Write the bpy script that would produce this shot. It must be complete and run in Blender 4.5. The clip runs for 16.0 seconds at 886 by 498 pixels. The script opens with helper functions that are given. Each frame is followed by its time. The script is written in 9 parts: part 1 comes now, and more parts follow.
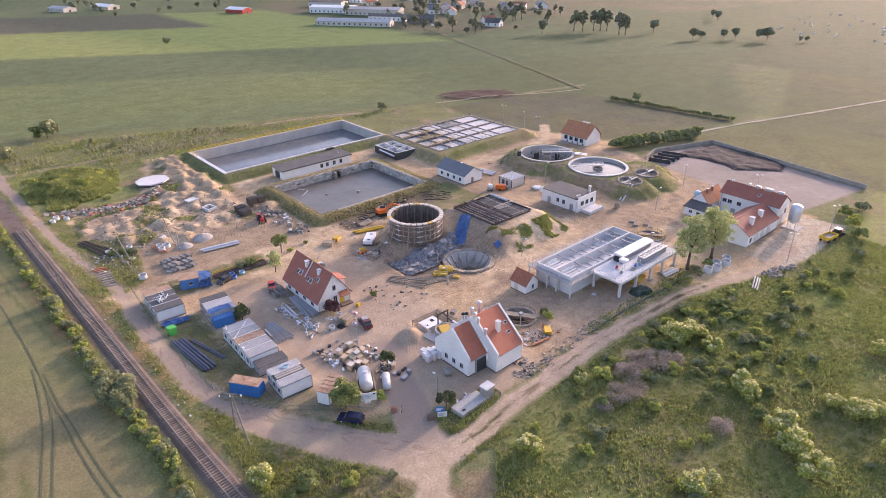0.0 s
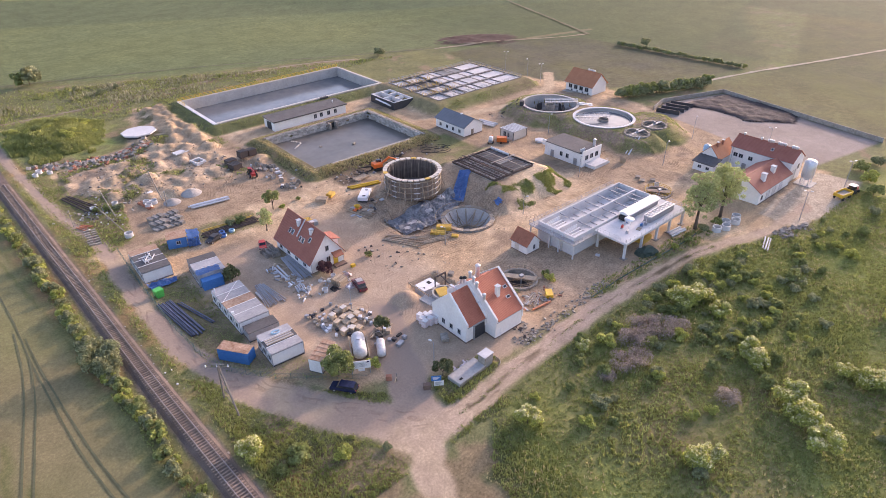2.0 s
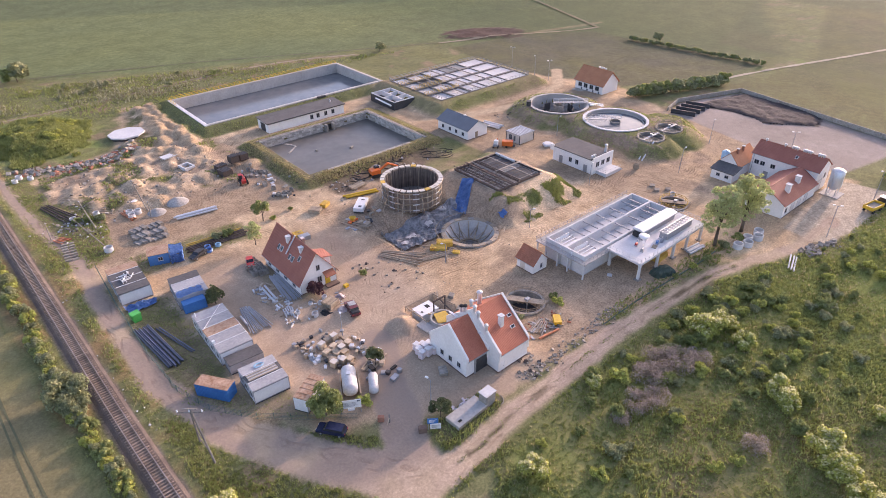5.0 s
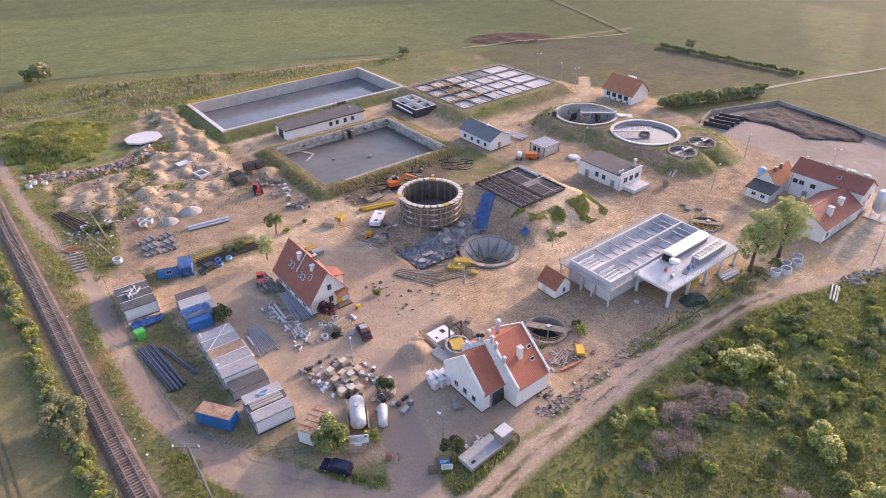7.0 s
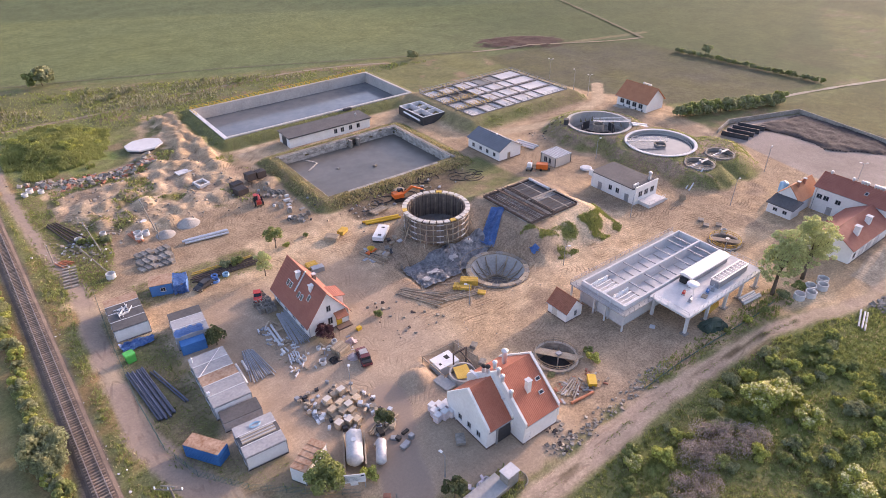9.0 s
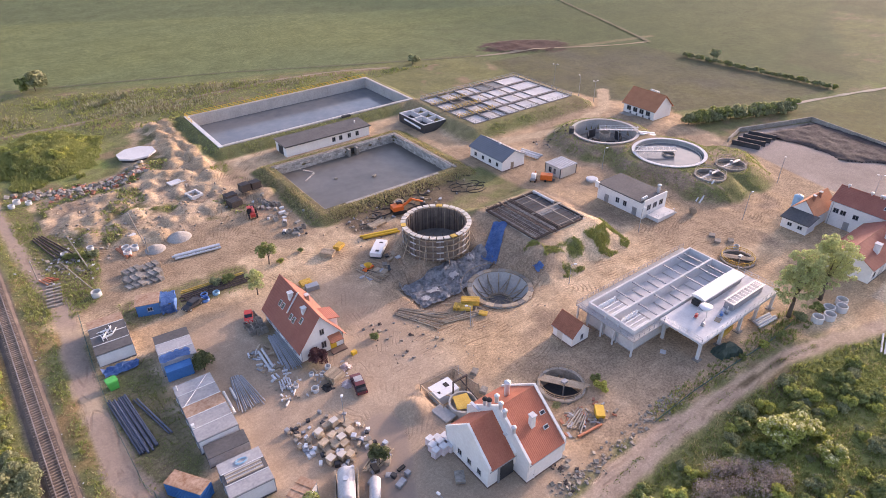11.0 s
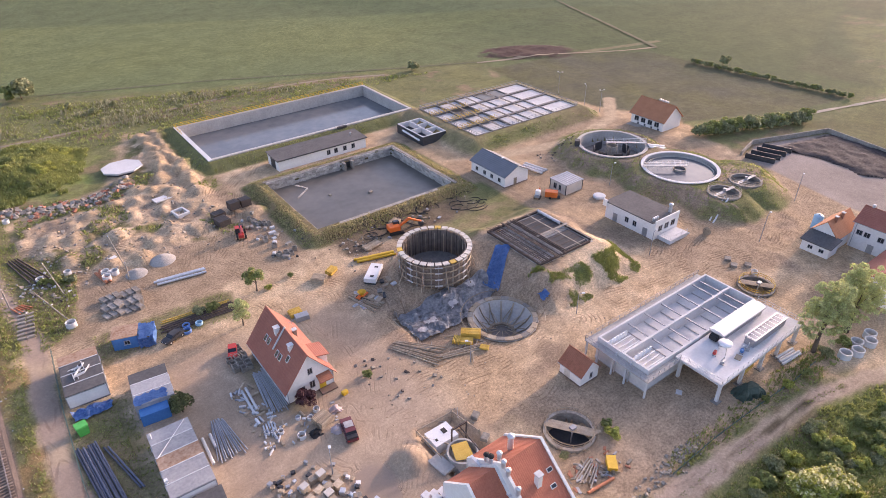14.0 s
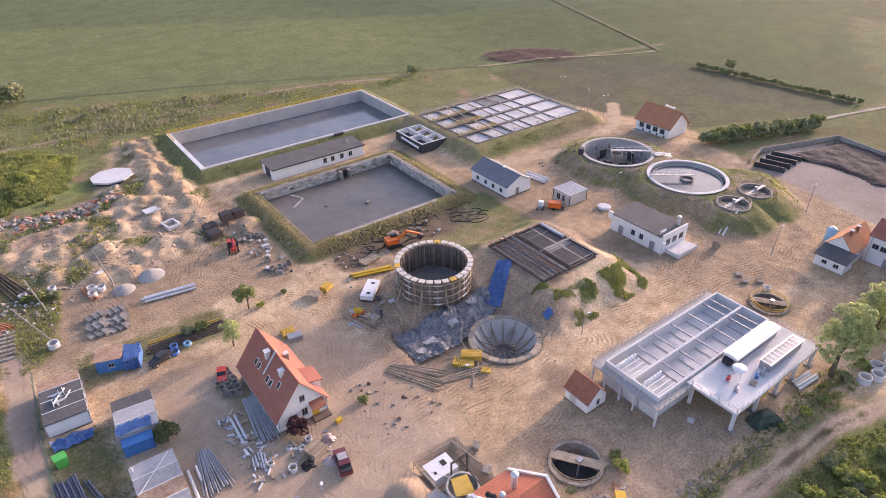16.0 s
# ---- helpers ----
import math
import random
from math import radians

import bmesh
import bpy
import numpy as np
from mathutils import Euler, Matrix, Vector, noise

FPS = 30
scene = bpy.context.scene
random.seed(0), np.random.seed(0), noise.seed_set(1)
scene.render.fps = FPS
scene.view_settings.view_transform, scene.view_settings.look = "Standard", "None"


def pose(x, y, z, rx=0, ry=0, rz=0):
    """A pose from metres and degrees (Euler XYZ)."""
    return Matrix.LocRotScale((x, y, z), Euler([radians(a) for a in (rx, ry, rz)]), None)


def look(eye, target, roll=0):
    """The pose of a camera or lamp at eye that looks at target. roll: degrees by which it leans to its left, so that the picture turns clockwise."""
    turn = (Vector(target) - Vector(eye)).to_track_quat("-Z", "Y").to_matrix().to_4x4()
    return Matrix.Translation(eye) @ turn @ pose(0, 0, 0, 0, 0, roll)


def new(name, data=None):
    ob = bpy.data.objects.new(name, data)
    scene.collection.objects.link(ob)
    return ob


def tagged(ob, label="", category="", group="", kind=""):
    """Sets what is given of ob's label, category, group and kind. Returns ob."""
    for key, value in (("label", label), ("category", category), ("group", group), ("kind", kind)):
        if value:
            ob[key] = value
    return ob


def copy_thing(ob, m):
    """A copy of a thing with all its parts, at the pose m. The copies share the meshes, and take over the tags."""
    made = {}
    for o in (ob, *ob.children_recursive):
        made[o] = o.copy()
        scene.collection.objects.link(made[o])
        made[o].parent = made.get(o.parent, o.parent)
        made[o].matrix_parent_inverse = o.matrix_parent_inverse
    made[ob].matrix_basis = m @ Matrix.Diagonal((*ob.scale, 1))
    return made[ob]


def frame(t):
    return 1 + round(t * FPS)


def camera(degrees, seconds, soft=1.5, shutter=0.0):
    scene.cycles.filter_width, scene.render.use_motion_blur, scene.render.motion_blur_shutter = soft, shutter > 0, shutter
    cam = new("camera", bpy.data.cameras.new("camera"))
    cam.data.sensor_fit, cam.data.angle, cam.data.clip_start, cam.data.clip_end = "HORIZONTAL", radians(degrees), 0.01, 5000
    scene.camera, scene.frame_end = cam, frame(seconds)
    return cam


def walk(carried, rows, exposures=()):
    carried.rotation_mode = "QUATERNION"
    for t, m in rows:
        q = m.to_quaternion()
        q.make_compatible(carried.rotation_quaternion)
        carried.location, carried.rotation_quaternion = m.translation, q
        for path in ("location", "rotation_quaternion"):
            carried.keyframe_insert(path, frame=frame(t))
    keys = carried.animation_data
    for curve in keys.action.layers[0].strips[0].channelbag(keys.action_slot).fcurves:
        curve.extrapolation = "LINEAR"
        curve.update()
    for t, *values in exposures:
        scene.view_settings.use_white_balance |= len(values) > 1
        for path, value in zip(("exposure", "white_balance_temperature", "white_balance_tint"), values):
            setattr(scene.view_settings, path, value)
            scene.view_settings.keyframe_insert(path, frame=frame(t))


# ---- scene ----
cam = camera(70.6, 16.0, soft=0.8)
METRES, EYE, TILT, LEAN, TURN = 56.35, 76.4, 0.0, 0.0, -41.1
ROWS = [
    (0.0, 0.0, 0.0, 0.0, -0.25, -26.67, 0.5),
    (0.5, 0.0019, 0.0245, -0.0023, -0.23, -27.33, 0.49),
    (1.0, 0.0043, 0.0535, -0.0063, -0.22, -28.81, 0.46),
    (1.5, 0.007, 0.0843, -0.0078, -0.19, -30.15, 0.43),
    (2.0, 0.0111, 0.1192, -0.01, -0.16, -31.48, 0.41),
    (2.5, 0.015, 0.1544, -0.0092, -0.13, -32.47, 0.42),
    (3.0, 0.0195, 0.1917, -0.0093, -0.1, -32.48, 0.44),
    (3.5, 0.0232, 0.226, -0.0095, -0.06, -32.47, 0.47),
    (4.0, 0.0272, 0.2624, -0.0094, -0.04, -32.47, 0.48),
    (6.5, 0.0401, 0.4271, -0.0072, 2.14, -32.44, 0.43),
    (7.0, 0.0434, 0.4623, -0.0068, 2.78, -32.43, 0.42),
    (7.5, 0.0462, 0.4945, -0.007, 3.12, -32.43, 0.43),
    (8.0, 0.0473, 0.5281, -0.007, 3.43, -32.44, 0.42),
    (8.5, 0.049, 0.5584, -0.0071, 3.64, -32.44, 0.43),
    (9.0, 0.0508, 0.5905, -0.0071, 3.79, -32.44, 0.44),
    (11.5, 0.0531, 0.7442, -0.0089, 4.12, -32.41, 0.46),
    (12.0, 0.0537, 0.7764, -0.0086, 4.14, -32.41, 0.48),
    (12.5, 0.0534, 0.8047, -0.0082, 4.18, -32.42, 0.48),
    (13.0, 0.0522, 0.8338, -0.0087, 4.19, -32.41, 0.49),
    (13.5, 0.0522, 0.8601, -0.0093, 4.24, -32.4, 0.48),
    (14.0, 0.0503, 0.888, -0.0093, 4.25, -32.41, 0.48),
    (14.5, 0.0498, 0.9136, -0.0095, 4.27, -32.42, 0.49),
    (15.0, 0.0476, 0.9415, -0.0098, 4.26, -32.43, 0.47),
    (15.5, 0.047, 0.968, -0.0103, 4.27, -32.43, 0.5),
    (16.0, 0.0446, 0.9967, -0.011, 4.28, -32.43, 0.47),
]
walk(cam, [(t, pose(0, 0, EYE, TILT, LEAN, TURN) @ pose(METRES * x, METRES * y, METRES * z, 90 + pitch, roll, yaw)) for t, x, y, z, yaw, pitch, roll in ROWS], [(0.0, 1.48, 6350, 31), (9.0, 1.45, 6450, 32), (16.0, 1.42, 6450, 32)])

# ---- light ----
SUN_DIR = Vector((0.96, 0.12, 0.24)).normalized()
world = bpy.data.worlds.new("sky")
scene.world = world
world.use_nodes = True
wn = world.node_tree
sky = wn.nodes.new("ShaderNodeTexSky")
sky.sky_type, sky.sun_disc = "NISHITA", False
sky.sun_elevation = math.asin(SUN_DIR.z)
sky.sun_rotation = math.atan2(SUN_DIR.x, SUN_DIR.y)
sky.air_density, sky.dust_density, sky.ozone_density = 1.0, 2.5, 1.0
wn.links.new(sky.outputs["Color"], wn.nodes["Background"].inputs["Color"])
wn.nodes["Background"].inputs["Strength"].default_value = 0.15
sun = new("sun", bpy.data.lights.new("sun", "SUN"))
sun.data.energy, sun.data.angle, sun.data.color = 1.6, radians(2.5), (1.0, 0.80, 0.62)
sun.matrix_world = look(SUN_DIR * 300, (0, 0, 0))


# ---- materials ----
def M(name, c1, c2, rough=0.85, big=0.25, fine=3.0, bump=0.25, metal=0.0, rnd=0.0, coat=None):
    """A surface that wavers between two colours at two scales, with fine relief."""
    m = bpy.data.materials.new(name)
    m.use_nodes = True
    nt = m.node_tree
    n, l = nt.nodes, nt.links
    b = n["Principled BSDF"]
    g = n.new("ShaderNodeNewGeometry")
    t1, t2 = n.new("ShaderNodeTexNoise"), n.new("ShaderNodeTexNoise")
    for t, s, d in ((t1, big, 4.0), (t2, fine, 6.0)):
        t.inputs["Scale"].default_value, t.inputs["Detail"].default_value = s, d
        l.new(g.outputs["Position"], t.inputs["Vector"])
    add = n.new("ShaderNodeMath")
    add.operation = "MULTIPLY_ADD"
    l.new(t1.outputs["Fac"], add.inputs[0])
    add.inputs[1].default_value = 0.9
    l.new(t2.outputs["Fac"], add.inputs[2])
    rg = n.new("ShaderNodeMapRange")
    rg.inputs["From Min"].default_value, rg.inputs["From Max"].default_value = 0.62, 1.28
    l.new(add.outputs[0], rg.inputs["Value"])
    mix = n.new("ShaderNodeMix")
    mix.data_type = "RGBA"
    l.new(rg.outputs["Result"], mix.inputs["Factor"])
    mix.inputs["A"].default_value, mix.inputs["B"].default_value = (*c1, 1), (*c2, 1)
    col = mix.outputs["Result"]
    if rnd:
        oi, hs, mr = n.new("ShaderNodeObjectInfo"), n.new("ShaderNodeHueSaturation"), n.new("ShaderNodeMapRange")
        l.new(oi.outputs["Random"], mr.inputs["Value"])
        mr.inputs["To Min"].default_value, mr.inputs["To Max"].default_value = 1 - rnd, 1 + rnd
        l.new(mr.outputs["Result"], hs.inputs["Value"])
        l.new(col, hs.inputs["Color"])
        col = hs.outputs["Color"]
    l.new(col, b.inputs["Base Color"])
    b.inputs["Roughness"].default_value, b.inputs["Metallic"].default_value = rough, metal
    if bump:
        bp = n.new("ShaderNodeBump")
        bp.inputs["Strength"].default_value, bp.inputs["Distance"].default_value = bump, 0.08
        l.new(t2.outputs["Fac"], bp.inputs["Height"])
        l.new(bp.outputs["Normal"], b.inputs["Normal"])
    return m


def ribbed(m, axis, pitch, depth=0.03):
    """Adds ribs or courses along a world axis to a material's relief."""
    n, l = m.node_tree.nodes, m.node_tree.links
    b = n["Principled BSDF"]
    g, w, bp = n.new("ShaderNodeNewGeometry"), n.new("ShaderNodeTexWave"), n.new("ShaderNodeBump")
    w.bands_direction, w.inputs["Scale"].default_value = axis, 0.314 / pitch
    w.inputs["Distortion"].default_value = 0.3
    l.new(g.outputs["Position"], w.inputs["Vector"])
    l.new(w.outputs["Fac"], bp.inputs["Height"])
    bp.inputs["Strength"].default_value, bp.inputs["Distance"].default_value = 0.7, depth
    old = b.inputs["Normal"].links
    if old:
        l.new(old[0].from_socket, bp.inputs["Normal"])
    l.new(bp.outputs["Normal"], b.inputs["Normal"])
    return m


PLASTER = M("white_plaster", (0.70, 0.68, 0.66), (0.82, 0.81, 0.79), 0.9, 0.3, 2.0, 0.1)
PLINTH = M("plinth_brown", (0.14, 0.09, 0.07), (0.2, 0.14, 0.11), 0.9)
TILE_X = ribbed(M("red_tiles_a", (0.36, 0.105, 0.06), (0.49, 0.17, 0.10), 0.75, 0.4, 4.0, 0.3), "X", 0.30)
TILE_Y = ribbed(M("red_tiles_b", (0.27, 0.088, 0.06), (0.37, 0.14, 0.095), 0.75, 0.4, 4.0, 0.3), "X", 0.33)
TILE_OLD = ribbed(M("old_tiles", (0.24, 0.09, 0.05), (0.38, 0.15, 0.09), 0.85, 0.8, 5.0, 0.4), "Y", 0.30)
TILE_ORANGE = ribbed(M("orange_tiles", (0.38, 0.15, 0.07), (0.5, 0.22, 0.11), 0.8, 0.5, 5.0, 0.3), "Y", 0.30)
CONCRETE = M("concrete", (0.34, 0.32, 0.30), (0.50, 0.48, 0.45), 0.9, 0.25, 2.2, 0.2)
CONC_LIGHT = M("pale_concrete", (0.50, 0.50, 0.51), (0.64, 0.64, 0.64), 0.85, 0.3, 2.5, 0.12)
CONC_OLD = M("weathered_concrete", (0.17, 0.15, 0.125), (0.38, 0.35, 0.31), 0.95, 0.5, 2.5, 0.5, rnd=0.2)
STONE = M("rubble_stone", (0.20, 0.17, 0.135), (0.40, 0.35, 0.285), 0.95, 0.6, 4.0, 0.6, rnd=0.25)
BLOCKST = M("grey_stone_block", (0.27, 0.25, 0.225), (0.50, 0.475, 0.44), 0.95, 0.6, 4.0, 0.6, rnd=0.3)
BRICK = M("broken_brick", (0.28, 0.11, 0.07), (0.42, 0.2, 0.13), 0.95, 0.8, 4.0, 0.4, rnd=0.2)
FELT = M("roofing_felt", (0.07, 0.07, 0.072), (0.13, 0.125, 0.125), 0.95, 0.3, 2.0, 0.2)
SLATE = ribbed(M("slate_sheet", (0.12, 0.13, 0.15), (0.18, 0.19, 0.21), 0.6, 0.3, 3.0, 0.1), "X", 0.5)
GALV = M("galvanised_steel", (0.55, 0.56, 0.58), (0.72, 0.73, 0.75), 0.4, 0.6, 4.0, 0.05, 0.6)
STEEL = M("grey_steel", (0.30, 0.31, 0.33), (0.42, 0.43, 0.45), 0.5, 0.6, 4.0, 0.05, 0.5)
REBAR = M("rusty_rebar", (0.055, 0.042, 0.038), (0.12, 0.09, 0.075), 0.9, 0.8, 4.0, 0.1)
RUSTBAR = M("rusty_formwork", (0.12, 0.095, 0.08), (0.25, 0.20, 0.165), 0.9, 0.8, 4.0, 0.2)
RAILM = M("rail_steel", (0.30, 0.24, 0.2), (0.46, 0.40, 0.36), 0.5, 0.4, 4.0, 0.1, 0.7)
SLEEPER = M("sleeper_wood", (0.20, 0.145, 0.105), (0.34, 0.265, 0.20), 0.95, 0.8, 6.0, 0.4, rnd=0.25)
BALLAST = M("ballast", (0.09, 0.068, 0.056), (0.20, 0.155, 0.125), 0.95, 0.4, 7.0, 1.0)
WOOD = M("weathered_wood", (0.26, 0.20, 0.14), (0.46, 0.38, 0.28), 0.9, 0.8, 6.0, 0.2, rnd=0.25)
FORMWOOD = M("yellow_formwork", (0.52, 0.32, 0.04), (0.68, 0.46, 0.10), 0.7, 0.8, 4.0, 0.1, rnd=0.15)
YELLOW = M("yellow_paint", (0.60, 0.36, 0.02), (0.72, 0.46, 0.04), 0.5, 0.8, 3.0, 0.05)
ORANGE = M("orange_paint", (0.62, 0.12, 0.015), (0.72, 0.17, 0.03), 0.5, 0.8, 3.0, 0.05)
REDP = M("red_paint", (0.42, 0.03, 0.025), (0.52, 0.06, 0.05), 0.4, 0.8, 3.0, 0.03)
DARKRED = M("dark_red_paint", (0.11, 0.025, 0.03), (0.17, 0.045, 0.05), 0.35, 0.8, 3.0, 0.03)
NAVY = M("navy_paint", (0.014, 0.018, 0.05), (0.03, 0.035, 0.08), 0.25, 0.8, 3.0, 0.02)
BLUEP = M("blue_paint", (0.03, 0.14, 0.38), (0.05, 0.20, 0.48), 0.55, 0.6, 3.0, 0.06)
BLUET = M("blue_tarpaulin", (0.05, 0.14, 0.40), (0.16, 0.32, 0.62), 0.45, 0.9, 3.0, 0.5)
PIPEBLUE = M("dark_blue_pipe", (0.065, 0.075, 0.115), (0.12, 0.13, 0.18), 0.5, 0.8, 3.0, 0.05, rnd=0.3)
BLUEL = M("light_blue_tank", (0.22, 0.42, 0.58), (0.34, 0.54, 0.68), 0.4, 0.6, 3.0, 0.05)
GREENP = M("green_plastic", (0.06, 0.40, 0.07), (0.10, 0.52, 0.11), 0.45, 0.8, 3.0, 0.03)
GREENF = M("green_mesh", (0.07, 0.12, 0.095), (0.13, 0.18, 0.15), 0.8, 0.8, 3.0, 0.2)
WHITEP = M("white_paint", (0.68, 0.68, 0.68), (0.80, 0.80, 0.80), 0.45, 0.6, 3.0, 0.03)
CREAM = M("cream_panel", (0.50, 0.46, 0.40), (0.62, 0.58, 0.52), 0.6, 0.5, 3.0, 0.05)
GREYP = M("grey_sheet_roof", (0.27, 0.27, 0.28), (0.44, 0.43, 0.43), 0.6, 0.5, 2.5, 0.1, rnd=0.15)
RUST = M("rusty_sheet", (0.24, 0.12, 0.06), (0.50, 0.36, 0.26), 0.8, 0.7, 2.5, 0.2)
BLACK = M("black_rubber", (0.015, 0.015, 0.016), (0.035, 0.034, 0.033), 0.8, 0.8, 4.0, 0.1)
DARKMEM = M("dark_membrane", (0.025, 0.027, 0.032), (0.06, 0.06, 0.065), 0.6, 0.5, 3.0, 0.2)
FILMG = M("grey_film", (0.17, 0.178, 0.195), (0.50, 0.51, 0.53), 0.45, 0.7, 2.0, 0.9)
FILMW = M("white_film", (0.55, 0.55, 0.56), (0.74, 0.73, 0.73), 0.5, 0.7, 2.0, 0.6)
PINKF = M("pink_wrap", (0.62, 0.50, 0.50), (0.78, 0.70, 0.70), 0.5, 0.9, 3.0, 0.4, rnd=0.1)
LINER = M("drain_orange", (0.42, 0.14, 0.06), (0.55, 0.22, 0.11), 0.6, 0.8, 3.0, 0.05, rnd=0.15)
CARDB = M("pallet_goods", (0.34, 0.265, 0.18), (0.52, 0.425, 0.31), 0.8, 0.9, 3.0, 0.1, rnd=0.3)
CONC_DARK = M("dark_concrete", (0.13, 0.12, 0.11), (0.24, 0.22, 0.2), 0.95, 0.5, 2.5, 0.3)
DIRTYW = M("dirty_white_steel", (0.42, 0.42, 0.43), (0.62, 0.62, 0.62), 0.5, 0.8, 3.0, 0.06)
SLUDGE = M("pale_sludge", (0.48, 0.46, 0.44), (0.64, 0.62, 0.60), 0.6, 0.3, 2.0, 0.2)
MANURE = M("dark_sludge_cake", (0.016, 0.013, 0.015), (0.075, 0.062, 0.06), 0.97, 0.35, 1.6, 0.6)
SAND = M("sand_heap", (0.34, 0.25, 0.15), (0.48, 0.36, 0.23), 0.97, 0.4, 5.0, 0.5)
GRAVEL = M("grey_gravel", (0.24, 0.23, 0.22), (0.42, 0.40, 0.37), 0.97, 0.5, 6.0, 0.9)
BARK = M("bark", (0.09, 0.07, 0.05), (0.17, 0.13, 0.10), 0.95, 0.8, 8.0, 0.5)
GLASS = M("window_glass", (0.02, 0.024, 0.03), (0.04, 0.045, 0.055), 0.08, 0.8, 1.0, 0.0)
STRAW = M("bale_wrap", (0.70, 0.70, 0.66), (0.82, 0.82, 0.80), 0.6)


def leaf(name, c1, c2, lo=0.7, hi=1.4):
    """Foliage: leaves vary singly, and let some light through."""
    m = M(name, c1, c2, 0.65, 0.6, 5.0, 0.0)
    n, l = m.node_tree.nodes, m.node_tree.links
    b = n["Principled BSDF"]
    src = b.inputs["Base Color"].links[0].from_socket
    g, hs, mr = n.new("ShaderNodeNewGeometry"), n.new("ShaderNodeHueSaturation"), n.new("ShaderNodeMapRange")
    mr.inputs["To Min"].default_value, mr.inputs["To Max"].default_value = lo, hi
    l.new(g.outputs["Random Per Island"], mr.inputs["Value"])
    l.new(mr.outputs["Result"], hs.inputs["Value"])
    l.new(src, hs.inputs["Color"])
    l.new(hs.outputs["Color"], b.inputs["Base Color"])
    tr, ms = n.new("ShaderNodeBsdfTranslucent"), n.new("ShaderNodeMixShader")
    l.new(hs.outputs["Color"], tr.inputs["Color"])
    ms.inputs["Fac"].default_value = 0.4
    l.new(b.outputs[0], ms.inputs[1])
    l.new(tr.outputs[0], ms.inputs[2])
    l.new(ms.outputs[0], n["Material Output"].inputs["Surface"])
    return m


LEAF = leaf("leaf_green", (0.20, 0.235, 0.075), (0.31, 0.345, 0.125))
LEAF_Y = leaf("leaf_yellowgreen", (0.34, 0.37, 0.08), (0.48, 0.50, 0.15))
LEAF_D = leaf("leaf_dark", (0.10, 0.115, 0.05), (0.17, 0.19, 0.08))
LEAF_W = leaf("leaf_willow", (0.40, 0.44, 0.18), (0.56, 0.59, 0.30), 0.8, 1.25)
# paler, greyer leaves: the haze over far trees is in this colour
LEAF_HAZED = leaf("leaf_distant_hazed", (0.19, 0.205, 0.13), (0.27, 0.285, 0.19))
LEAF_R = leaf("leaf_crimson", (0.075, 0.03, 0.038), (0.125, 0.055, 0.062))
FLOWER = leaf("cream_blossom", (0.58, 0.55, 0.28), (0.74, 0.71, 0.42))
LEAF_H = leaf("leaf_hedge", (0.22, 0.24, 0.12), (0.34, 0.36, 0.19))
TWIG = leaf("bare_twigs", (0.28, 0.235, 0.20), (0.40, 0.34, 0.30))
REED = leaf("pale_reeds", (0.24, 0.235, 0.135), (0.36, 0.345, 0.22))
WEED = leaf("weed_blades", (0.235, 0.265, 0.08), (0.33, 0.355, 0.12), 0.88, 1.16)
STRAWGRASS = leaf("dry_grass", (0.36, 0.31, 0.15), (0.47, 0.41, 0.22), 0.85, 1.2)


def water_mat(name, c1, c2, rough, sc):
    m = M(name, c1, c2, rough, sc, sc * 6, 0.0)
    n, l = m.node_tree.nodes, m.node_tree.links
    t, bp, g = n.new("ShaderNodeTexNoise"), n.new("ShaderNodeBump"), n.new("ShaderNodeNewGeometry")
    t.inputs["Scale"].default_value = 1.5
    l.new(g.outputs["Position"], t.inputs["Vector"])
    l.new(t.outputs["Fac"], bp.inputs["Height"])
    bp.inputs["Strength"].default_value, bp.inputs["Distance"].default_value = 0.15, 0.02
    l.new(bp.outputs["Normal"], n["Principled BSDF"].inputs["Normal"])
    return m


WATER = water_mat("still_water", (0.10, 0.11, 0.125), (0.16, 0.165, 0.17), 0.12, 0.06)
MUDWATER = water_mat("sludge_water", (0.085, 0.078, 0.068), (0.15, 0.14, 0.122), 0.36, 0.07)


# ---- mesh helpers ----
def thing(name, label, category, x=0, y=0, z=0, rz=0, group="", kind=""):
    ob = new(name)
    ob.matrix_basis = pose(x, y, z, 0, 0, rz)
    return tagged(ob, label, category, group, kind)


def solid(name, bm, material, smooth=False):
    me = bpy.data.meshes.new(name)
    bm.to_mesh(me)
    bm.free()
    me.materials.append(material)
    if smooth:
        me.shade_smooth()
    return new(name, me)


def part(name, bm, material, parent, label="", smooth=False):
    ob = solid(name, bm, material, smooth)
    ob.parent = parent
    return tagged(ob, label)


def single(name, bm, material, label, category, group="", kind="", smooth=False, at=None):
    ob = solid(name, bm, material, smooth)
    if at is not None:
        ob.matrix_basis = at
    return tagged(ob, label, category, group, kind)


def box(bm, x0, x1, y0, y1, z0, z1, m=None):
    v = [bm.verts.new(c) for c in ((x0, y0, z0), (x1, y0, z0), (x1, y1, z0), (x0, y1, z0), (x0, y0, z1), (x1, y0, z1), (x1, y1, z1), (x0, y1, z1))]
    if m is not None:
        for a in v:
            a.co = m @ a.co
    for f in ((3, 2, 1, 0), (4, 5, 6, 7), (0, 1, 5, 4), (1, 2, 6, 5), (2, 3, 7, 6), (3, 0, 4, 7)):
        bm.faces.new([v[i] for i in f])
    return bm


def B(x0, x1, y0, y1, z0, z1, m=None):
    return box(bmesh.new(), x0, x1, y0, y1, z0, z1, m)


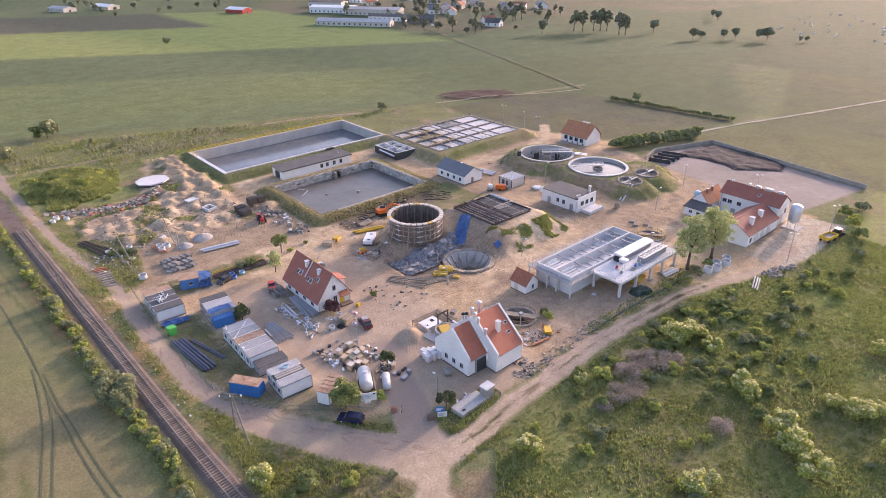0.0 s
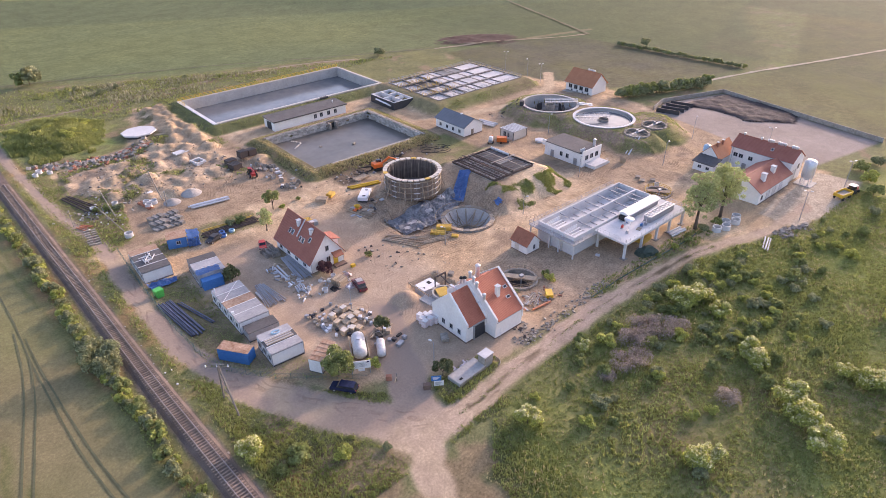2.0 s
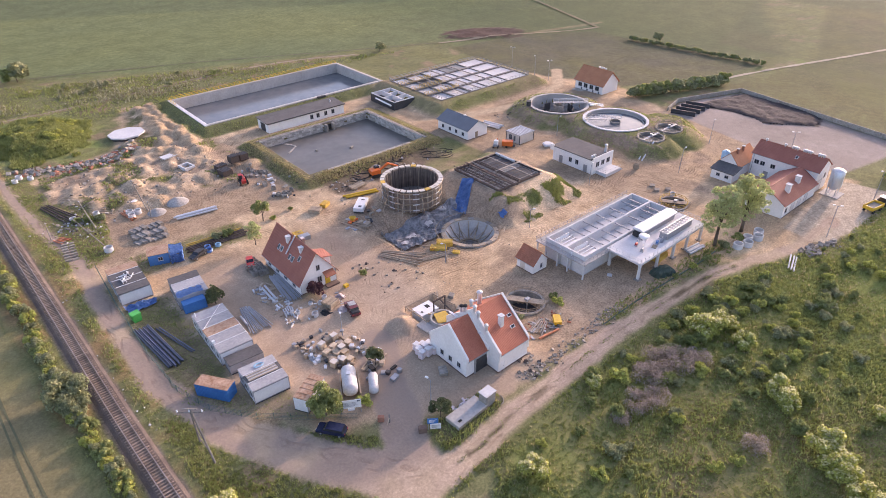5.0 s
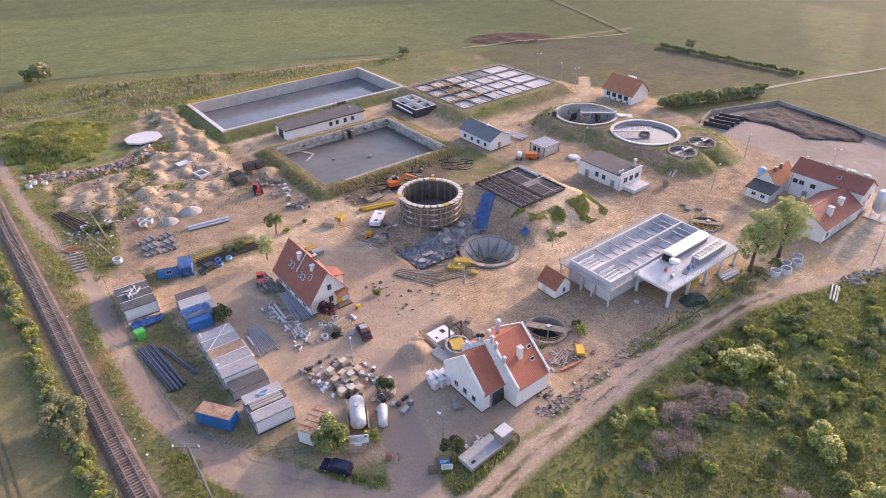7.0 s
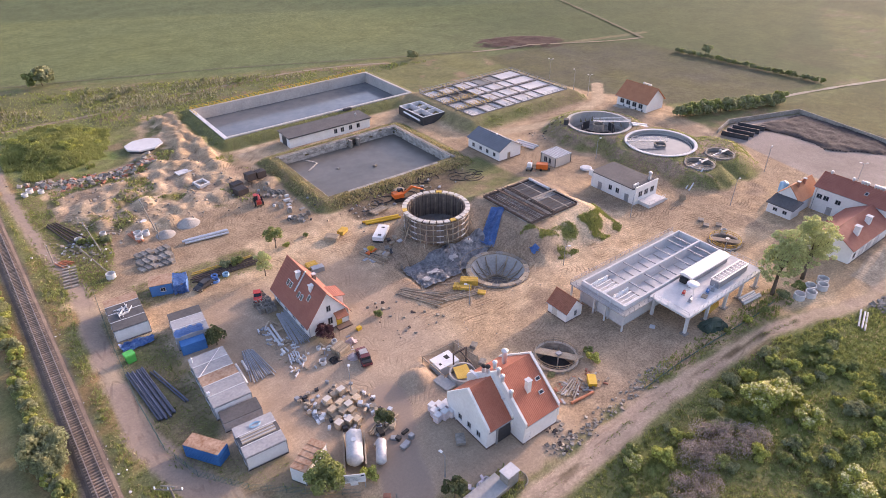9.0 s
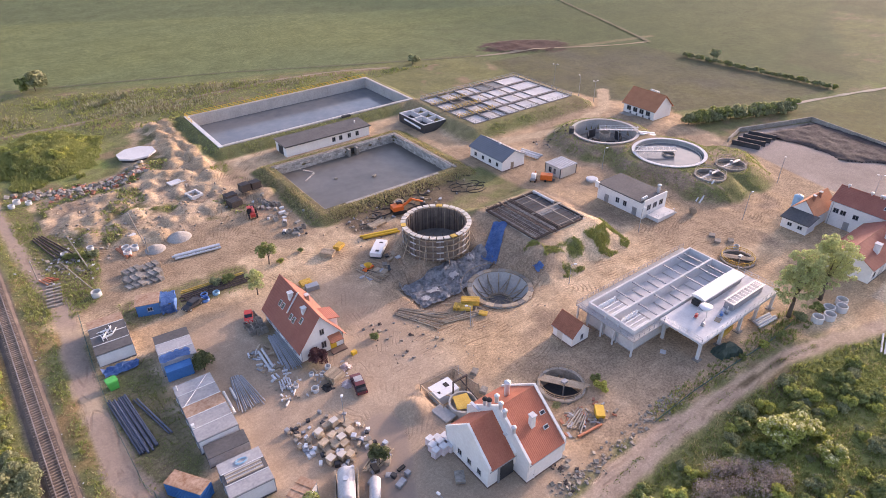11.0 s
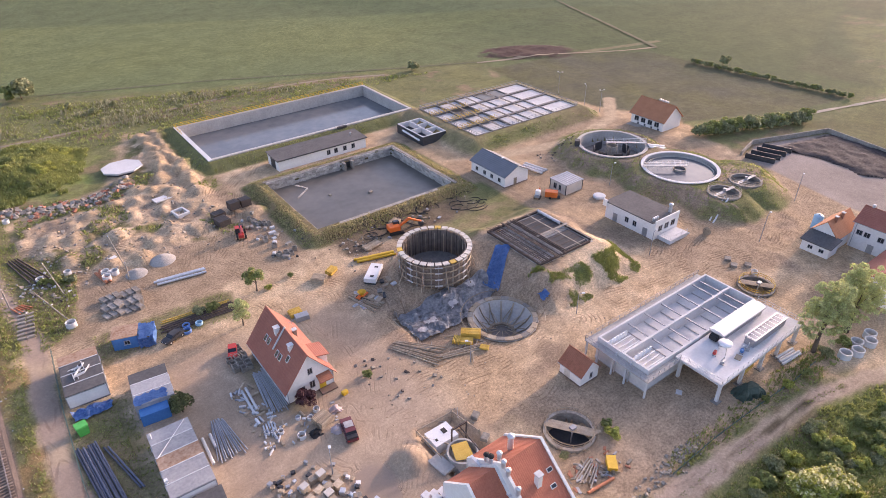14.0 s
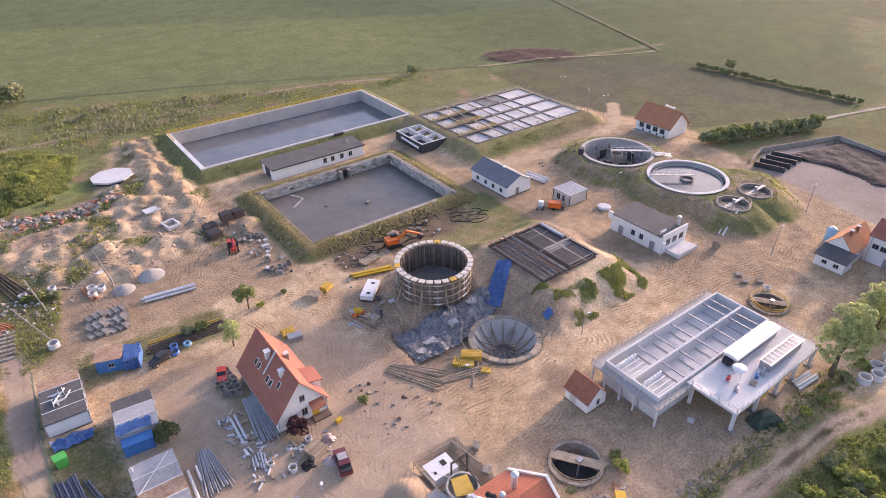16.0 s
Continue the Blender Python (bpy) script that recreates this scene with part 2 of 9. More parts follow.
def BB(x0, x1, y0, y1, z0, z1, r=0.03):
    """A box with rounded edges."""
    bm = B(x0, x1, y0, y1, z0, z1)
    bmesh.ops.bevel(bm, geom=bm.edges[:], offset=r, segments=2, affect="EDGES")
    return bm


def tube(bm, a, b, r0, r1=None, n=8, cap=True):
    """A straight tube from a to b."""
    a, b, r1 = Vector(a), Vector(b), r0 if r1 is None else r1
    d = (b - a).normalized()
    u = d.orthogonal().normalized()
    w = d.cross(u)
    ring = []
    for c, r in ((a, r0), (b, r1)):
        ring.append([bm.verts.new(c + r * (math.cos(k * math.tau / n) * u + math.sin(k * math.tau / n) * w)) for k in range(n)])
    for k in range(n):
        bm.faces.new((ring[0][k], ring[0][(k + 1) % n], ring[1][(k + 1) % n], ring[1][k]))
    if cap:
        bm.faces.new(ring[0][::-1])
        bm.faces.new(ring[1])
    return bm


def T(a, b, r0, r1=None, n=8):
    return tube(bmesh.new(), a, b, r0, r1, n)


def line(bm, pts, r, n=6):
    """One unbroken tube along a line of points."""
    P = [Vector(q) for q in pts]
    prev_ = None
    for k, c in enumerate(P):
        d = (P[min(k + 1, len(P) - 1)] - P[max(k - 1, 0)]).normalized()
        u = d.cross(Vector((0, 0, 1)))
        u = u.normalized() if u.length > 0.05 else Vector((1, 0, 0))
        w = u.cross(d)
        rg_ = [bm.verts.new(c + r * (math.cos(j * math.tau / n) * u + math.sin(j * math.tau / n) * w)) for j in range(n)]
        if prev_:
            for j in range(n):
                bm.faces.new((prev_[j], prev_[(j + 1) % n], rg_[(j + 1) % n], rg_[j]))
        else:
            bm.faces.new(rg_[::-1])
        prev_ = rg_
    bm.faces.new(prev_)
    return bm


def lathe(bm, prof, n=32, a0=0.0, a1=math.tau, c=(0, 0)):
    """Turns a profile of (radius, height) round a vertical axis."""
    full = abs(a1 - a0 - math.tau) < 1e-6
    m = n if full else n + 1
    rows = []
    for r, z in prof:
        rows.append([bm.verts.new((c[0] + r * math.cos(a0 + (a1 - a0) * k / n), c[1] + r * math.sin(a0 + (a1 - a0) * k / n), z)) for k in range(m)])
    for p, q in zip(rows, rows[1:]):
        for k in range(n):
            j = (k + 1) % m
            bm.faces.new((p[k], p[j], q[j], q[k]))
    return bm


def ring(bm, r0, r1, z0, z1, n=32, c=(0, 0)):
    """A closed annular wall."""
    return lathe(bm, [(r1, z0), (r1, z1), (r0, z1), (r0, z0), (r1, z0)], n, c=c)


def prism(bm, pts, h0, h1, axis="z"):
    """Extrudes a polygon: axis z gives (x, y) outlines; x gives (y, z); y gives (x, z)."""
    def at(p, h):
        return {"z": (p[0], p[1], h), "x": (h, p[0], p[1]), "y": (p[0], h, p[1])}[axis]
    lo = [bm.verts.new(at(p, h0)) for p in pts]
    hi = [bm.verts.new(at(p, h1)) for p in pts]
    n = len(pts)
    bm.faces.new(lo)
    bm.faces.new(hi[::-1])
    for k in range(n):
        bm.faces.new((lo[k], hi[k], hi[(k + 1) % n], lo[(k + 1) % n]))
    bmesh.ops.recalc_face_normals(bm, faces=bm.faces[:])
    return bm


# ---- lie of the land ----
def vnoise(x, y, s, seed=0):
    """Smooth value noise in -1..1, cell size s."""
    x, y = np.asarray(x, float) / s, np.asarray(y, float) / s
    xi, yi = np.floor(x), np.floor(y)
    fx, fy = x - xi, y - yi
    fx, fy = fx * fx * (3 - 2 * fx), fy * fy * (3 - 2 * fy)

    def hsh(a, b):
        v = np.sin(a * 127.1 + b * 311.7 + seed * 74.7) * 43758.5453
        return 2 * (v - np.floor(v)) - 1
    return ((hsh(xi, yi) * (1 - fx) + hsh(xi + 1, yi) * fx) * (1 - fy) + (hsh(xi, yi + 1) * (1 - fx) + hsh(xi + 1, yi + 1) * fx) * fy)


def fbm(x, y, s, seed=0):
    return vnoise(x, y, s, seed) * 0.55 + vnoise(x, y, s / 2.1, seed + 1) * 0.28 + vnoise(x, y, s / 4.3, seed + 2) * 0.17


def sstep(a, b, v):
    t = np.clip((v - a) / (b - a), 0, 1)
    return t * t * (3 - 2 * t)


def rdist(x, y, x0, x1, y0, y1):
    """Distance outside a rectangle; negative inside."""
    dx, dy = np.maximum(x0 - x, x - x1), np.maximum(y0 - y, y - y1)
    return np.where((dx > 0) & (dy > 0), np.hypot(dx, dy), np.maximum(dx, dy))


def ldist(x, y, pts):
    """Distance to a polyline."""
    d = np.full(np.shape(x), 1e9)
    for (ax, ay), (bx, by) in zip(pts, pts[1:]):
        l2 = (bx - ax) ** 2 + (by - ay) ** 2
        t = np.clip(((x - ax) * (bx - ax) + (y - ay) * (by - ay)) / l2, 0, 1)
        d = np.minimum(d, np.hypot(x - ax - t * (bx - ax), y - ay - t * (by - ay)))
    return d


def pdist(x, y, pts):
    """Signed distance to a polygon, negative inside."""
    d = ldist(x, y, [*pts, pts[0]])
    odd = np.zeros(np.shape(x), bool)
    for (ax, ay), (bx, by) in zip(pts, [*pts[1:], pts[0]]):
        if ay != by:
            odd ^= ((ay > y) != (by > y)) & (x < (bx - ax) * (y - ay) / (by - ay) + ax)
    return np.where(odd, -d, d)


RAIL = [(22.2, 40), (20.5, 74), (19.3, 97), (18.7, 120), (18.0, 142), (17.4, 160), (15.9, 204), (14.9, 230), (11, 330), (2, 520), (-40, 900)]
HEAPS = [(66, 208, 4, 2.2), (62, 201, 4, 2.0), (57, 197, 3.5, 1.8), (66, 196, 3.8, 1.8), (71, 202, 3.6, 1.8), (61, 190, 3.0, 1.5), (54, 190, 3.4, 1.6), (67, 187, 3.2, 1.4),
         (47, 190, 3.6, 1.7), (41, 187, 3.6, 1.7), (36, 190, 3.4, 1.2), (43, 180, 3.4, 1.5), (38, 178, 3.0, 1.3), (49, 182, 4.0, 2.0), (55, 174, 3.2, 1.6), (60, 177, 3.8, 1.6), (65, 175, 4.0, 1.5), (51, 170, 3.0, 1.3),
         (77, 180, 3.4, 2.2), (79, 175, 3.0, 1.8), (45, 171, 2.6, 1.1), (30, 192, 2.6, 0.8), (57, 211, 3.4, 1.8), (52, 199, 3.4, 1.6), (59, 204, 3.2, 1.6), (46, 197, 3.2, 1.2), (67.4, 88.2, 2.9, 2.3)]
# two crests of tipped loads beside the long basin
HEAPS += [(x + 1.2 * math.sin(3.1 * k), 193 + 4.1 * k, 3.5, 1.9 + 0.3 * math.sin(5.3 * k)) for k in range(13) for x in (67.0 + 0.25 * k, 71.5 + 0.22 * k) if x > 68 or k > 4]
PITS = [(90.1, 77.8, 3.7, -3.0), (148.4, 81.2, 3.3, -2.2), (177.3, 143.8, 9.6, -2.0), (179.2, 121.9, 9.6, -0.5), (175.2, 106.2, 3.8, 0.8), (185.6, 106.6, 3.8, 0.8)]


def height(x, y):
    x, y = np.asarray(x, float), np.asarray(y, float)
    h = 0.12 * fbm(x, y, 9, 3) + 0.35 * fbm(x, y, 60, 5)
    near = sstep(330, 240, np.hypot(x - 110, y - 130))
    h = h * (0.35 + 0.65 * near)
    d = ldist(x, y, RAIL)
    left = sstep(33, 20, x + (y - 100) * 0.02)
    h = h + 0.85 * left * sstep(900, 300, y)
    h = np.where(d < 5, h * sstep(2.5, 5, d) + 0.80 * (1 - sstep(2.5, 5, d)), h)
    h = h + 1.5 * sstep(4.5, 0, rdist(x, y, 85, 128.5, 153, 187))
    h = h + 2.1 * sstep(5.5, 0, rdist(x, y, 79.2, 149.5, 206.6, 240.5))
    h = np.maximum(h, 3.0 * sstep(7.5, 0, rdist(x, y, 148, 194.5, 171.5, 204)))
    mound = np.minimum.reduce([np.hypot(x - 177.3, y - 143.8) - 11.5, np.hypot(x - 179.2, y - 121.9) - 11.5, np.hypot(x - 175.2, y - 106.2) - 5, np.hypot(x - 185.6, y - 106.6) - 5.5, np.hypot(x - 192, y - 112) - 4])
    h = np.maximum(h, (2.9 + 0.2 * fbm(x, y, 6, 8)) * sstep(7.0, 0, mound + 1.2 * fbm(x, y, 7, 9)))
    h = np.maximum(h, (4.6 + 0.2 * fbm(x, y, 4, 11)) * sstep(10.0, 0.3, rdist(x, y, 113.3, 129.5, 108.5, 125.5) + 1.5 * fbm(x, y, 5, 12)))
    bm_ = np.hypot((x - 37) / 14, (y - 236) / 20)
    h = h + (2.2 + 1.6 * fbm(x, y, 8, 13)) * sstep(1.05, 0.3, bm_ + 0.25 * fbm(x, y, 10, 17))
    dump = sstep(0, 6, -pdist(x, y, [(30, 183), (28, 200), (52, 212), (68, 245), (80, 245), (78, 200), (74, 172), (58, 166), (42, 168)]))
    h = h + dump * (0.5 + 1.0 * fbm(x, y, 6, 14) + 0.45 * fbm(x, y, 1.9, 16))
    h = h + 1.9 * sstep(4.0, 0, np.hypot(x - 98.5, y - 124.4) - 8.2)
    warp = 2.4 * fbm(x, y, 3.4, 15)
    for cx, cy, r, a in HEAPS:
        q = np.hypot(x - cx, (y - cy) * (0.7 + 0.09 * (int(cx * 7) % 6))) + warp * (r > 2.95)
        u = np.clip(1 - q / r, 0, 1)
        h = np.maximum(h, h * 0.45 + 0.85 * a * (1.45 * u - 0.45 * u ** 3))
    h = h - 1.0 * sstep(2.0, 0, rdist(x, y, 84.5, 103, 108.5, 119))
    h = h - 1.6 * sstep(1.2, 0, rdist(x, y, 71.5, 77.5, 82.5, 91.5))
    q = np.hypot(x - 100.3, y - 104.9)
    h = np.where(q < 6.6, np.minimum(h, -0.2 - 4.6 * np.clip((6.6 - q) / 4.2, 0, 1)), h)
    h = np.where(rdist(x, y, 86.9, 126.6, 155.1, 184.9) <= 0, -2.2, h)
    h = np.where(rdist(x, y, 80.4, 148.4, 208.0, 238.4) <= 0, -3.0, h)
    h = np.where(rdist(x, y, 150.2, 193.4, 173.4, 202.6) <= 0, 1.2, h)
    for cx, cy, r, z in PITS:
        h = np.where(np.hypot(x - cx, y - cy) < r, z, h)
    h = h + (0.5 + 0.5 * fbm(x, y, 4, 19)) * sstep(1.05, 0.8, np.hypot(((x - 235) * 0.513 + (y - 240) * 0.858) / 11.5, ((x - 235) * 0.858 - (y - 240) * 0.513) / 22))
    wet = sstep(2.0, 0, ldist(x, y, [(85, 124), (94, 133)]))
    h = h - 0.25 * wet
    return h


def gz(x, y):
    return float(height(np.array([x]), np.array([y]))[0])


def spaced(lo, hi, step, far_lo, far_hi, grow_lo, grow):
    v = list(np.arange(lo, hi + step / 2, step))
    s, a = step, v[0]
    while a > far_lo:
        s *= grow_lo
        a -= s
        v.insert(0, a)
    s, a = step, v[-1]
    while a < far_hi:
        s *= grow
        a += s
        v.append(a)
    return v


gx = sorted(set(spaced(8, 204, 0.6, -2500, 4200, 1.06, 1.03) + [86.75, 86.95, 126.55, 126.75, 80.3, 80.5, 148.3, 148.5, 150.1, 150.3, 193.3, 193.5]))
gy = sorted(set(spaced(14, 250, 0.6, -1500, 4600, 1.06, 1.03) + [154.95, 155.15, 184.85, 185.05, 207.9, 208.1, 238.3, 238.5, 173.3, 173.5, 202.5, 202.7]))
GX, GY = np.meshgrid(gx, gy)
GZ = height(GX, GY)

SAND_C, PALE_C, ROAD_C = np.array((0.43, 0.305, 0.185)), np.array((0.57, 0.435, 0.285)), np.array((0.315, 0.245, 0.185))
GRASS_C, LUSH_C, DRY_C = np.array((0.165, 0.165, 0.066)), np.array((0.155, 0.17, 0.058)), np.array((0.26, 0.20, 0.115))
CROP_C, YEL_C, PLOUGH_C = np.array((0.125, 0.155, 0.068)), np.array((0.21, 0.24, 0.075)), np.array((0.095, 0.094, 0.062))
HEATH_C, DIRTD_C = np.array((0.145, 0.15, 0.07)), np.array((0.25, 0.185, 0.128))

ROAD_W = [(20.5, 330), (19.6, 250), (20.8, 215), (23.4, 178), (27.2, 152), (26.4, 137), (26.0, 124), (26.4, 111), (26.6, 102), (30.4, 89.4), (37.2, 77), (42.5, 69.5), (47, 63), (52, 57.8), (59.3, 57.8), (67.7, 59.2), (78, 59.4), (86.7, 60.2), (97.6, 60.3), (111.7, 59.6), (125.6, 58.6), (137.6, 55.9), (145, 53.2), (152, 51.5), (170, 51)]
ROAD_S = [(51, 66), (48, 58.5), (43.9, 53), (40, 44), (36, 30), (30, -20)]
ROAD_FLARE = [(31.5, 86), (38.5, 72.5), (45, 63)]
ROAD_GATE = [(49, 62), (52.9, 69.3), (56.5, 78), (61, 88)]
SITE = [(30.5, 92), (28.8, 112), (28.8, 140), (24, 146), (26.5, 152), (26.5, 185), (27, 205), (52, 212), (66, 250), (78, 244), (84, 205), (152, 206), (198, 200), (206, 172), (216, 150), (206, 120), (203, 84), (196, 56), (150, 52), (127, 62), (100, 64), (74, 62), (60, 66), (46, 74)]
PLOUGH_POLY = [(205, 231), (245, 227), (277, 207), (283, 123), (256, 129), (212, 147), (201, 156), (198, 190)]
YARD = [(198, 86), (206, 118), (216, 121), (243, 112), (232, 54), (198, 60)]


LANES = [[(64, 92), (72, 110), (82, 116), (84, 128)], [(62, 96), (68, 112), (76, 132), (62, 152), (40, 152), (24, 148)], [(74, 98), (96, 96), (118, 100), (142, 96), (166, 92), (196, 100)],
         [(66, 100), (70, 116), (70, 136), (62, 158), (70, 172), (79, 190), (92, 204)], [(62, 88), (70, 96), (92, 91), (112, 96)], [(142, 96), (160, 104), (164, 120)], [(30, 186), (38, 176), (46, 170), (48, 158)]]


def tone(x, y):
    n1, n2, n3 = fbm(x, y, 12, 31), fbm(x, y, 3.5, 32), fbm(x, y, 45, 33)
    c = np.empty((*x.shape, 3))

    def lay(mask, col):
        c[:] = c * (1 - mask[..., None]) + np.asarray(col) * mask[..., None]

    def blend(a, b, t):
        t = np.clip(t, 0, 1)[..., None]
        return a * (1 - t) + b * t
    c[:] = blend(CROP_C, CROP_C * (1.18, 1.1, 0.95), 0.5 + 0.8 * fbm(x, y * 3, 160, 40) + 0.3 * n3)
    c *= (1 - 0.25 * sstep(-60, 120, x - 0.75 * y))[..., None]
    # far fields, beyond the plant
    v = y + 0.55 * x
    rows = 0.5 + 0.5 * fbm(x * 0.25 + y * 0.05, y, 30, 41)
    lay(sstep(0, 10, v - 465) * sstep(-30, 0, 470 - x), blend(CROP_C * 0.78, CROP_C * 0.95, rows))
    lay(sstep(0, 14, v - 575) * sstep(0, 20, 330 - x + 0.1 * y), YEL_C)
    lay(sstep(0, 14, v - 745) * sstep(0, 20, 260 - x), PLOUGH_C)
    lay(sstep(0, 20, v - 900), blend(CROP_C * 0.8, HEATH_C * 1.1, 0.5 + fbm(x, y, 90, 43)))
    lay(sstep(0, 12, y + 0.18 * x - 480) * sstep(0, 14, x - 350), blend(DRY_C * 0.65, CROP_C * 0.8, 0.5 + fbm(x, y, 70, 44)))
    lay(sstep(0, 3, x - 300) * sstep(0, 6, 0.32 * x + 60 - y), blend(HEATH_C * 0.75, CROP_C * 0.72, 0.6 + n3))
    # ploughed strip behind the plant
    lay(sstep(1.5, -1.5, pdist(x, y, PLOUGH_POLY)), blend(PLOUGH_C, GRASS_C * 0.66, 0.45 + 0.6 * n1 + 0.5 * n3))
    # rough meadow round the plant
    heath = sstep(6, -6, pdist(x, y, [(22, 322), (95, 282), (171, 256), (206, 244), (206, 200), (250, 120), (300, 125), (420, 190), (420, -200), (26, -200), (26, 150)]) + 4 * n1)
    heath = heath * (1 - sstep(1.5, -1.5, pdist(x, y, PLOUGH_POLY)))
    lay(heath, blend(GRASS_C, HEATH_C, 0.45 + 0.9 * n1))
    lay(heath * sstep(0.15, 0.5, n1 + 0.5 * n2), DRY_C * 0.85)
    lay(sstep(4, -4, pdist(x, y, [(62, 54), (128, 55), (160, 44), (240, 50), (300, 120), (300, -200), (30, -200), (46, 36)])), blend(LUSH_C * (1.3, 1.32, 1.1), DRY_C * (0.92, 1.0, 0.8), 0.25 + 1.0 * n1 + 0.9 * n3))
    # cereal field beyond the railway
    d = ldist(x, y, RAIL)
    west = (x < 60) & (pdist(x, y, [(22.6, -400), *RAIL, (-900, 900), (-2600, 900), (-2600, -400)]) < 0)
    w = west * sstep(5, 9, d + n2)
    lay(w, blend(CROP_C * (1.35, 1.15, 1.0), DRY_C * (0.85, 0.92, 0.82), 0.5 + 0.5 * n3 + 0.3 * n1))
    u = np.abs(np.mod(x * 0.96 + y * 0.10 + 3, 18) - 9)
    lay(w * sstep(0.55, 0.2, np.abs(u - 0.9)) * 0.7, LUSH_C * 0.75)
    lay(sstep(9, 7, d + n2) * sstep(1.8, 2.4, d), blend(GRASS_C, DRY_C * (1.0, 0.85, 0.7), 0.1 + n1 + n2))
    # worked ground of the plant
    site = sstep(1.6, -1.6, pdist(x, y, SITE) + 2.5 * n2)
    lay(site, blend(SAND_C, PALE_C, 0.25 + 0.9 * n1 + 0.7 * n2))
    lay(site * sstep(0.2, 0.6, fbm(x, y, 10, 51)), DIRTD_C * 1.1)
    lay(site * 0.75 * sstep(3, -4, np.minimum.reduce([rdist(x, y, 106, 160, 128, 166), rdist(x, y, 104, 150, 104, 128), rdist(x, y, 80, 106, 100, 136), rdist(x, y, 140, 206, 84, 170), rdist(x, y, 30, 82, 146, 204)]) + 4 * n2) * sstep(-0.35, 0.15, n1 + 0.3), DIRTD_C * (1.12, 1.1, 1.05))
    spoil = sstep(2, -2, pdist(x, y, [(30, 183), (28, 200), (52, 212), (68, 245), (80, 245), (78, 200), (74, 172), (58, 166), (42, 168)]))
    lay(spoil, blend(DIRTD_C * 1.15, PALE_C * 0.85, 0.5 + n1 + n2))
    lay(spoil * sstep(0.0, 0.2, fbm(x, y, 7, 55)), blend(GRASS_C * 0.8, DRY_C * 0.75, 0.3 + n2))
    for cx, cy, r, a in HEAPS:
        lay(sstep(1.0, 0.7, np.hypot(x - cx, y - cy) / r + 0.6 * n2) * 0.85, blend(PALE_C * (0.8, 0.8, 0.83), SAND_C * 0.9, 0.45 + n1 + 0.5 * n2))
    # greyer, smoother ground round the house and the pump house
    grey_yard = sstep(14, 4, np.minimum(rdist(x, y, 45, 70, 84, 122), rdist(x, y, 60, 72, 62, 84)))
    lay(site * grey_yard * 0.7, ROAD_C * 1.12)
    lay(site * 0.8 * sstep(6, 0, rdist(x, y, 88, 115, 66, 84) + 3 * n2), DIRTD_C * 1.25)
    lay(site * 0.9 * sstep(4, -2, rdist(x, y, 84, 104, 106, 134) + 2 * n2), DIRTD_C * 1.2)
    # green patches in the plant
    for pts, k in (([(28.5, 95), (29, 128), (37, 128), (37, 100), (34, 92)], 0.9), ([(36, 138), (36, 147), (62, 146), (60, 137)], 0.75), ([(22.6, 149), (22.6, 206), (27.5, 206), (29, 186), (35, 182), (37, 168), (34, 152), (28, 148)], 0.85),
                   ([(56, 61), (68, 62), (58, 68), (54, 66)], 0.6), ([(46, 76), (41, 80), (30, 92), (33, 96), (48, 82)], 0.55), ([(56, 107), (54, 122), (60, 125), (60, 106)], 0.5)):
        lay(sstep(1.2, -1.2, pdist(x, y, pts) + 1.6 * n2) * k, blend(GRASS_C * 0.8, DRY_C * 0.7, 0.35 + n2))
    bank1 = sstep(5, 3.5, rdist(x, y, 85, 128.5, 153, 187)) * (y < 190)
    lay(bank1 * sstep(-0.45, 0.1, n2 + 0.3), blend(GRASS_C * 0.9, DRY_C * 0.8, 0.45 + n2))
    bank2 = sstep(6, 4, rdist(x, y, 79.2, 149.5, 206.6, 240.5))
    lay(bank2, blend(GRASS_C * 0.85, HEATH_C, 0.5 + n2))
    lay(sstep(7, 4, rdist(x, y, 148, 194.5, 171.5, 204)), blend(GRASS_C * 1.1, DRY_C, 0.5 + n1))
    mound = np.minimum.reduce([np.hypot(x - 177.3, y - 143.8) - 11.5, np.hypot(x - 179.2, y - 121.9) - 11.5, np.hypot(x - 175.2, y - 106.2) - 5, np.hypot(x - 185.6, y - 106.6) - 5.5, np.hypot(x - 192, y - 112) - 4])
    lay(sstep(7, 5, mound + 2 * n2), blend(GRASS_C * 0.95, DRY_C, 0.45 + 1.2 * n1))
    lay(sstep(6, 4, mound + 2 * n2) * sstep(0.05, 0.3, n2 + 0.6 * n1 + 0.2 * (x < 172)), DIRTD_C * 1.1)
    slab = rdist(x, y, 113.3, 129.5, 108.5, 125.5)
    lay(sstep(11, 9, slab), blend(DIRTD_C * 1.15, PALE_C * 0.95, 0.3 + 1.2 * n1 + 0.4 * (x > 118)))
    lay(sstep(9, 7, slab) * sstep(3, 4, slab) * (y < 108) * sstep(0.0, 0.25, fbm(x, y, 4, 61)), LUSH_C * 1.1)
    lay(sstep(2, 0, rdist(x, y, 104, 134, 128, 152)), blend(GRASS_C, DRY_C, 0.4 + n1 + n2))
    lay(sstep(2, -1, rdist(x, y, 88, 124, 143, 151) + 3 * n2), blend(DIRTD_C * 0.6, DRY_C * 0.6, 0.5 + n2))
    bush = np.hypot((x - 37) / 15, (y - 236) / 21)
    lay(sstep(1.25, 0.95, bush + 0.3 * n1 + 0.15 * n2), blend(LUSH_C * (1.3, 1.35, 1.1), GRASS_C * 1.2, 0.5 + n2))
